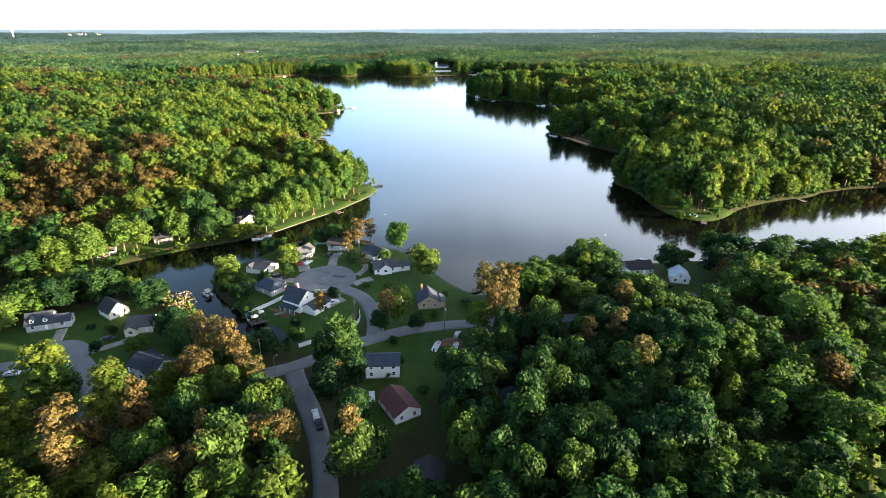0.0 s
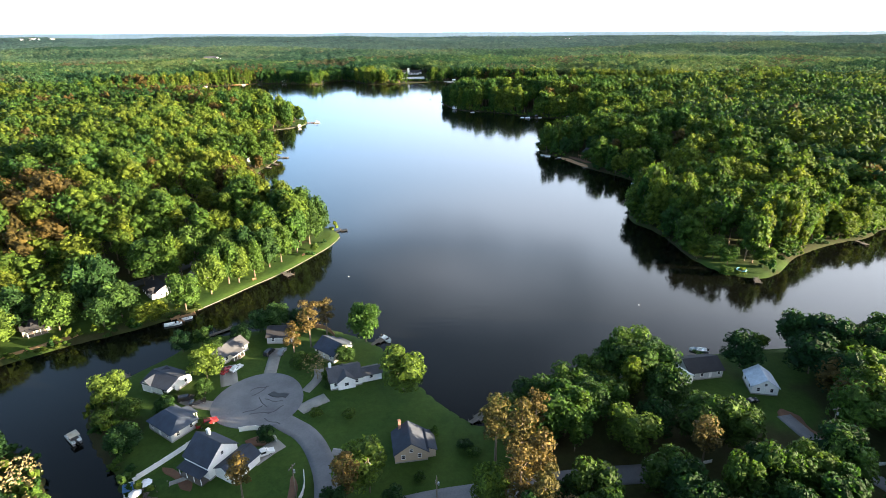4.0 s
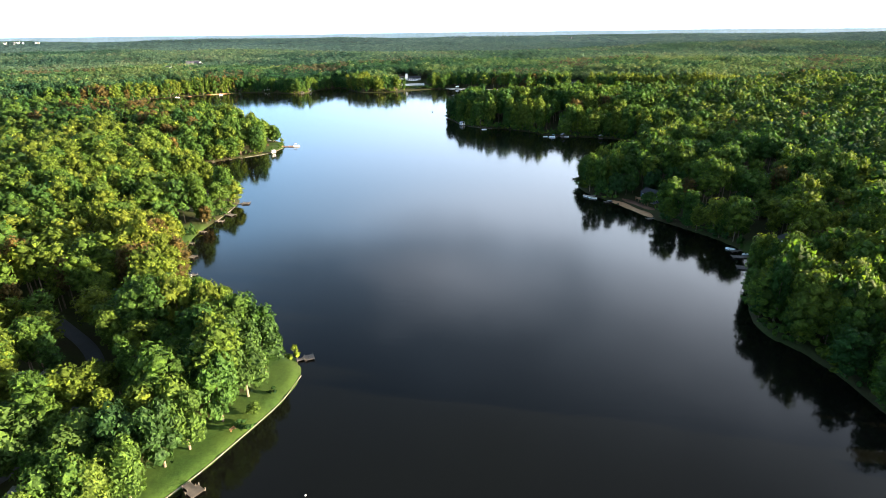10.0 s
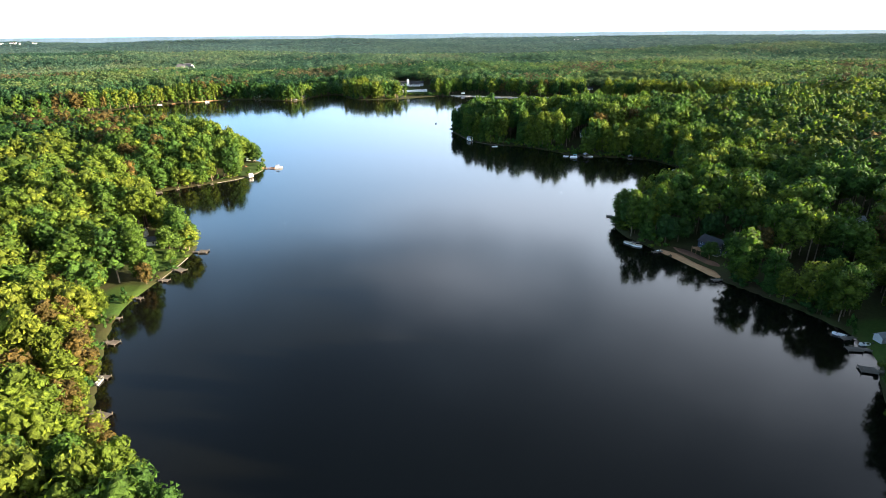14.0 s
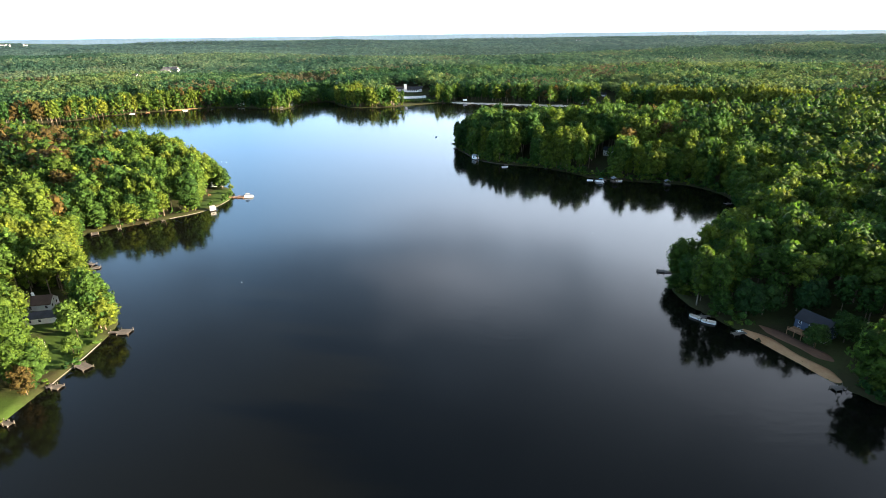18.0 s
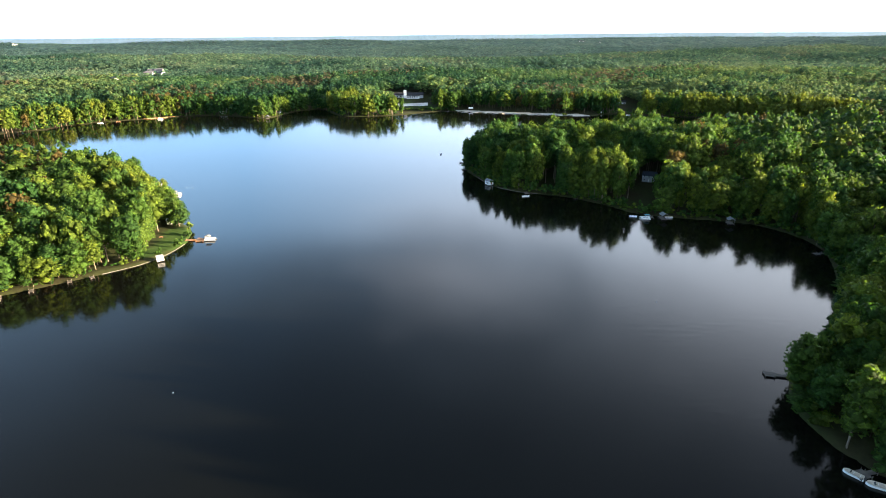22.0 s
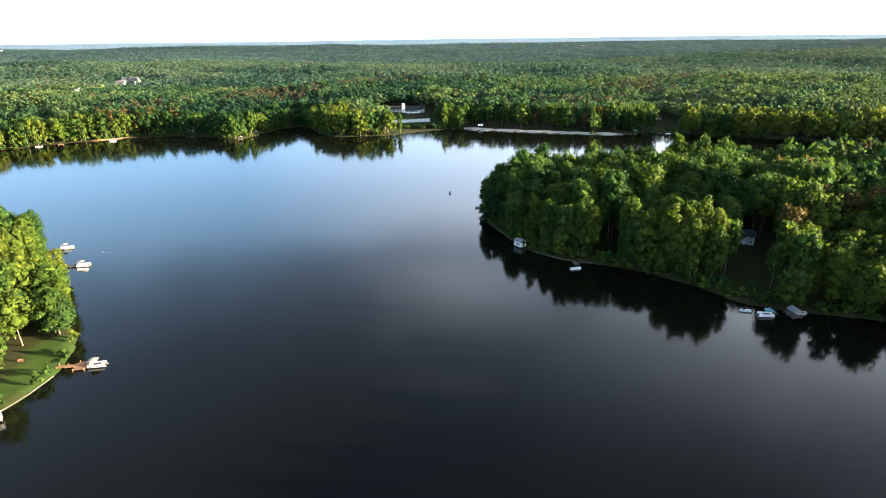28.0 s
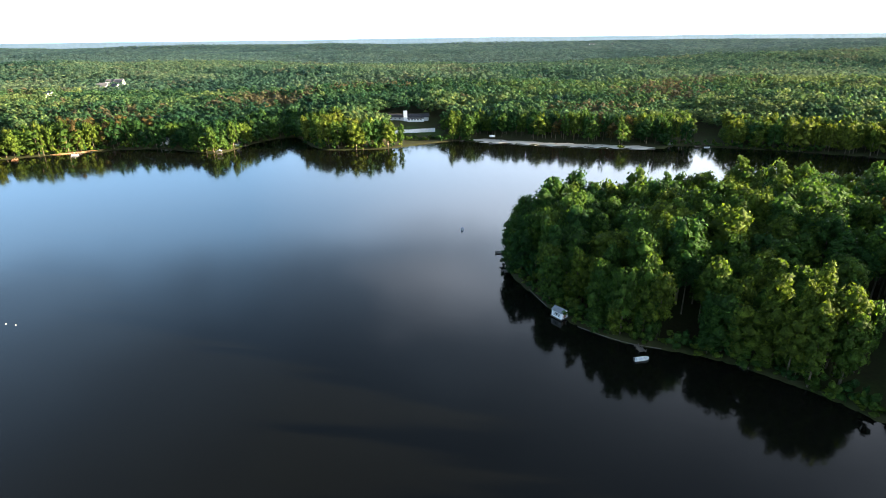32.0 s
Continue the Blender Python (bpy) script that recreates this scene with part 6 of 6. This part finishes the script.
fence(((110, 186), (120, 187)), "low white rail fence by the lane", 0.9)
fence(((-45, 262), (-38, 258), (-35, 252)), "tall brown plank fence behind a house", 1.6, wood_brown, "")


def sea_wall(line, label, material=worn_wall):
    p = rounded(line, 2, False)
    steps = [p[0]]
    for q in p[1:]:
        n = max(1, int(np.hypot(*(q - steps[-1])) / 2.2))
        a = steps[-1]
        steps += [a + (q - a) * k / n for k in range(1, n + 1)]
    x0, y0 = steps[0]
    w = thing("sea_wall", pose(x0, y0, 0), label, "sea wall")
    for a, b in zip(steps[:-1], steps[1:]):
        m, L = (a + b) / 2, np.hypot(*(b - a))
        bm = new_box(-L / 2 + 0.01, L / 2 - 0.01, -0.08, 0.08, -1.6, 0.30 + 0.03 * random.random())
        q = part("wall_panel", bm, material, w)
        q.matrix_basis = pose(m[0] - x0, m[1] - y0, 0, 0, 0, math.degrees(math.atan2(b[1] - a[1], b[0] - a[0])))


sea_wall(((-93, 277), (-86, 286.3), (-77, 299.2), (-67, 312.2), (-57.2, 331), (-51.2, 343), (-48.4, 356)), "pale concrete sea wall along a lawn")
sea_wall(((-128, 511), (-126.2, 526), (-125.6, 538)), "pale concrete sea wall below houses")
sea_wall(((-160, 680), (-147, 689.3), (-139.2, 702), (-136.4, 717)), "pale sea wall round a mown point")
sea_wall(((26, 858), (30.2, 842), (33, 832)), "weathered timber sea wall below trees", wood_grey)
sea_wall(((41, 815.5), (54, 803.3), (66, 798.6)), "weathered timber sea wall below trees", wood_grey)


def utility_pole(x, y, turn, label):
    z = on_ground(x, y)
    p = thing("utility_pole", pose(x, y, z, 0, 0, turn), label, "utility pole", "poles along the street")
    bm = bmesh.new()
    tube(bm, (0, 0, -0.5), (0, 0, 10.5), 0.17, 0.12, 9)
    part("pole", bm, bark, p)
    part("crossarm", new_box(-1.2, 1.2, 0.125, 0.245, 9.6, 9.75), wood_grey, p)
    for s in (-1.0, -0.4, 0.4, 1.0):
        bm = bmesh.new()
        tube(bm, (s, 0.18, 9.75), (s, 0.18, 9.95), 0.06, 0.04, 7)
        part("insulator", bm, concrete, p)
    bm = bmesh.new()
    tube(bm, (0, -0.4, 8.3), (0, -0.4, 9.1), 0.22, 0.22, 10)
    box(bm, -0.05, 0.05, -0.3, 0.0, 8.6, 8.7)
    part("transformer", bm, grey_metal, p)


for row in ((-16.8, 182.0, 65, "tall wooden utility pole beside a lawn"), (-1.0, 175.6, 80, "tall wooden utility pole at the street"), (-33.9, 180.6, 65, "wooden utility pole at the street corner"),
            (-59.5, 152.5, 40, "wooden utility pole at the junction"), (104.0, 196.0, 10, "wooden utility pole beside a lane"), (-31.0, 161.5, 60, "wooden utility pole by the fence")):
    utility_pole(*row)


def street_lamp(x, y, turn):
    p = thing("street_lamp", pose(x, y, on_ground(x, y), 0, 0, turn), "thin grey street lamp at the junction", "street lamp")
    bm = bmesh.new()
    tube(bm, (0, 0, -0.4), (0, 0, 7.0), 0.09, 0.06, 8)
    part("pole", bm, grey_metal, p)
    bm = bmesh.new()
    tube(bm, (0, 0, 6.9), (1.3, 0, 7.2), 0.04, 0.04, 6)
    part("arm", bm, grey_metal, p)
    part("lamp_head", new_box(1.2, 1.75, -0.13, 0.13, 7.13, 7.27), concrete, p)


street_lamp(-53.5, 147.0, 60)


# ---------------------------------------------------------------- drives, patios, beach
for line, width, label in (
        (((-64, 226), (-66, 231), (-68, 237)), 5.2, "pale concrete double drive"), (((-65, 216), (-70, 217), (-76, 220)), 4.0, "pale concrete drive"),
        (((-42, 200), (-45, 197), (-48, 193)), 4.6, "pale concrete drive beside a fence"), (((-40, 213), (-36, 217), (-33, 219)), 4.5, "pale concrete drive with slabs"),
        (((-40, 222), (-37, 229), (-38, 234)), 3.0, "pale concrete drive"), (((-53, 230), (-54, 240), (-54.5, 247)), 4.0, "worn asphalt drive"),
        (((-28, 196), (-22, 195), (-15, 195)), 2.6, "narrow concrete path to a cottage"), (((-120, 160), (-114, 165), (-110, 169)), 3.2, "pale concrete drive"),
        (((-104, 147), (-101, 148), (-98, 150)), 2.8, "pale concrete drive"), (((-136, 166), (-138, 171), (-139.5, 174.5)), 3.6, "pale concrete drive"),
        (((-66, 186.5), (-63, 188), (-60.5, 190)), 1.4, "narrow concrete path to a dock"), (((8, 184), (12, 178), (14, 172)), 4.0, "pale concrete drive")):
    ribbon("pavement", line, width, concrete, 0.07, label, "drive")
ribbon("ground", ((-70, 192), (-64, 188.6), (-60, 184)), 3.0, dark_earth, 0.035, "bare red soil bed inside a fence", "soil")
ribbon("ground", ((-52, 201), (-46, 200.5), (-44, 198.5)), 4.0, dark_earth, 0.03, "bare red soil bed by a fence", "soil")
ribbon("ground", ((-36, 178), (-35, 183), (-36.5, 188)), 2.6, dark_earth, 0.03, "bare red soil bed along a fence", "soil")
ribbon("ground", ((-4, 166), (2, 168), (7, 167)), 8.0, dark_earth, 0.03, "bare dirt parking place", "soil")
ribbon("ground", ((99, 209), (100, 200), (103, 192)), 7.0, dark_earth, 0.03, "bare brown yard before a house", "soil")


def beach(line, width, material, label, lift=0.06):
    return ribbon("beach", line, width, material, lift, label, "beach")


beach(((28, 1192), (64, 1176), (126, 1152), (196, 1134)), 17, sand, "long pale sand beach on the far shore")
beach(((117, 537), (123, 524), (128, 512)), 7, dark_earth, "trodden red earth between sand and house", 0.03)
beach(((109.5, 534.5), (114.8, 522.5), (119.5, 511), (123, 501)), 6.4, red_soil, "strip of reddish sand below a navy house")
beach(((-128, 259), (-137, 252), (-148, 243)), 4, red_soil, "bare sandy bank on the canal")
beach(((-360, 1154), (-335, 1166), (-318, 1176)), 6, red_soil, "bare clay bank on the far shore")

# crack sealing on the turning place
crack_rng = random.Random(5)
for k in range(9):
    x, y, a = -53 + crack_rng.uniform(-6, 8), 218 + crack_rng.uniform(-9, 8), crack_rng.uniform(0, 6.28)
    line = [(x, y)]
    for _ in range(4):
        a += crack_rng.uniform(-0.7, 0.7)
        line.append((line[-1][0] + 1.5 * math.cos(a), line[-1][1] + 1.5 * math.sin(a)))
    ribbon("road", line, 0.28 if k else 2.2, tar, 0.145 + 0.003 * k, "dark tar seal on worn asphalt", "road")


# ---------------------------------------------------------------- things on docks, lawns and water
def parasol(x, y, z):
    p = thing("parasol", pose(x, y, z), "open white garden parasol on a dock patio", "parasol", "parasols on the patio")
    bm = bmesh.new()
    tube(bm, (0, 0, 0), (0, 0, 2.5), 0.03, 0.03, 6)
    part("pole", bm, grey_metal, p)
    bm = bmesh.new()
    tip = bm.verts.new((0, 0, 2.75))
    ring = [bm.verts.new((1.5 * math.cos(a), 1.5 * math.sin(a), 2.2)) for a in (math.tau * i / 8 for i in range(8))]
    inner = bm.verts.new((0, 0, 2.68))
    for i in range(8):
        bm.faces.new((tip, ring[i], ring[(i + 1) % 8]))
        bm.faces.new((inner, ring[(i + 1) % 8], ring[i]))
    part("canopy", bm, white_hull, p)
    bm = bmesh.new()
    tube(bm, (0, 0, 0), (0, 0, 0.12), 0.3, 0.26, 10)
    part("base", bm, concrete, p)


patio = dock(-66.0, 186.5, 215, 3.0, 1.8, "wide plank patio dock with parasols and boats", head=(6.5, 6.0))
for px, py in ((-70.5, 185.0), (-71.5, 181.8)):
    parasol(px, py, 0.555)


def buoy(x, y, label="small white mooring buoy on the water", r=0.24):
    b = thing("buoy", pose(x, y, 0), label, "buoy", "buoys on the lake")
    bm = bmesh.new()
    bmesh.ops.create_uvsphere(bm, u_segments=12, v_segments=8, radius=r)
    part("float", bm, white_hull, b)
    bm = bmesh.new()
    tube(bm, (0, 0, r * 0.9), (0, 0, r * 1.8), 0.06, 0.05, 6)
    part("stem", bm, dark_rubber, b)


for px, py in ((-37.6, 306.5), (-89.5, 587.4), (-179.2, 829.8), (-174.7, 828.7), (84.0, 640.0)):
    buoy(px, py)
motorboat(5.0, 926.0, 80, 4.2, "small dark boat drifting on the open lake", "blue")
buoy(81.5, 275.0, "small dark float on the water", 0.22)


def bench(x, y, turn):
    b = thing("bench", pose(x, y, on_ground(x, y), 0, 0, turn), "plain wooden garden bench on the grass", "bench", "benches on lawns")
    for k in range(3):
        part("seat_slat", new_box(-0.8, 0.8, -0.24 + 0.17 * k, -0.1 + 0.17 * k, 0.42, 0.46), wood_brown, b)
    for k in range(3):
        part("back_slat", new_box(-0.8, 0.8, 0.27, 0.31, 0.55 + 0.14 * k, 0.65 + 0.14 * k), wood_brown, b)
    for px in (-0.7, 0.7):
        part("leg", new_box(px - 0.04, px + 0.04, -0.2, -0.12, -0.1, 0.42), wood_brown, b)
        part("back_leg", new_box(px - 0.04, px + 0.04, 0.2, 0.265, -0.1, 1.0), wood_brown, b)


for row in ((-78, 303, 40), (-62, 330, 60), (-152, 725, 10), (60, 1180, 160), (110, 1160, 160), (150, 1146, 160)):
    bench(*row)


def beach_sign(x, y):
    s = thing("sign_board", pose(x, y, on_ground(x, y), 0, 0, 10), "blank white notice board on posts at the beach", "sign")
    part("board", new_box(-3.0, 3.0, -0.06, 0.06, 1.4, 3.6), white_paint, s)
    for px in (-2.4, 0, 2.4):
        part("post", new_box(px - 0.1, px + 0.1, 0.062, 0.22, -0.5, 3.4), wood_grey, s)


beach_sign(53, 1192)


def pool_float(x, y, size=1.0):
    p = thing("paddling_pool", pose(x, y, on_ground(x, y) - 0.1), "round blue paddling pool on the grass" if size < 1.2 else "large round blue pool in a wooded yard", "paddling pool")
    p.scale = (size, size, size)
    bm = bmesh.new()
    n = 20
    rows = []
    for r, z in ((2.1, 0.0), (2.2, 0.3), (2.1, 0.6), (1.9, 0.6), (1.85, 0.3)):
        rows.append([bm.verts.new((r * math.cos(math.tau * i / n), r * math.sin(math.tau * i / n), z)) for i in range(n)])
    for a, b in zip(rows[:-1], rows[1:]):
        for i in range(n):
            bm.faces.new((a[i], a[(i + 1) % n], b[(i + 1) % n], b[i]))
    part("rim", bm, BOAT_COLOURS["aqua"], p)
    bm = bmesh.new()
    bmesh.ops.create_circle(bm, cap_ends=True, segments=20, radius=1.88)
    bmesh.ops.translate(bm, vec=(0, 0, 0.42), verts=bm.verts)
    part("water_surface", bm, window_glass, p)


pool_float(139.0, 305.0)
pool_float(-149.0, 349.0, 1.5)


def deck_by_house():
    """The raised timber deck before the navy house."""
    z = on_ground(125, 524)
    d = thing("deck", pose(124.9, 525.5, z, 0, 0, -64), "raised timber deck on posts before the navy house", "deck")
    for k in range(14):
        part("plank", new_box(-5.0 + 0.75 * k, -4.27 + 0.75 * k, 0.0, 4.2, 2.2, 2.28), wood_brown, d)
    for k in range(5):
        px = -4.9 + 2.55 * k
        part("post", new_box(px - 0.09, px + 0.09, 0.1, 0.28, -0.6, 3.25), wood_brown, d)
    for zz in (2.7, 3.15):
        part("rail", new_box(-5.0, 5.5, 0.29, 0.37, zz, zz + 0.09), wood_brown, d)


deck_by_house()


def water_tower(x, y):
    t = thing("water_tower", pose(x, y, on_ground(x, y)), "pale water tower far off above the woods", "water tower")
    bm = bmesh.new()
    tube(bm, (0, 0, 0), (0, 0, 46), 5, 3.6, 14)
    part("shaft", bm, white_paint, t)
    bm = bmesh.new()
    bmesh.ops.create_uvsphere(bm, u_segments=18, v_segments=10, radius=1)
    bmesh.ops.scale(bm, vec=(11, 11, 7.5), verts=bm.verts)
    bmesh.ops.translate(bm, vec=(0, 0, 50), verts=bm.verts)
    part("tank", bm, white_paint, t)


water_tower(-2960, 3950)
far_rng = random.Random(11)
for cx, cy, n in ((-610, 1790, 4), (-560, 1650, 3), (-520, 1468, 2), (-2600, 4100, 8), (-1700, 4150, 5), (1000, 3900, 5)):
    for k in range(n):
        x, y = cx + far_rng.uniform(-28, 28) * (1 if cy < 3000 else 4), cy + far_rng.uniform(-40, 40)
        h = thing("house", pose(x, y, on_ground(x, y) + 9, 0, 0, far_rng.uniform(-40, 40)), "pale far-off house above the treetops", "house", "far houses")
        part("wall", gable_block(16, 11, 7, 4, -10), WALLS["white"], h)
        part("roof", gable_roof(16, 11, 7, 4), ROOFS["grey"], h)
        for px in (-5, 0, 5):
            add_window(h, px, -5.5, 4.5, 1.4, 1.6, "s")


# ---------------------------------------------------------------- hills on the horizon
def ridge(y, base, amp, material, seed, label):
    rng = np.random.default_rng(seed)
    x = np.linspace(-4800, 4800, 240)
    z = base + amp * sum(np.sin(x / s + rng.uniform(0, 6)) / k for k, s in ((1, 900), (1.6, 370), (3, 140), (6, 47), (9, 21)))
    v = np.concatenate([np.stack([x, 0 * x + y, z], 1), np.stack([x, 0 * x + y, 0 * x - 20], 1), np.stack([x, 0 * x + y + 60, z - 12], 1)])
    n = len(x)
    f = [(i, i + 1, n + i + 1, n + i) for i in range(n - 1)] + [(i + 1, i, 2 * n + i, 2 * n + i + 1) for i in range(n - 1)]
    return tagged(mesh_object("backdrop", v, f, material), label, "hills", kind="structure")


# the hills' blue is aerial haze put into the base colour
ridge(4870, 35, 2.0, surface("haze_blue_hills", (0.10, 0.17, 0.24), (0.13, 0.20, 0.27), 0.004, 0.05, 1.0, 0, 0.0), 3, "long low hills in painted haze blue along the horizon")
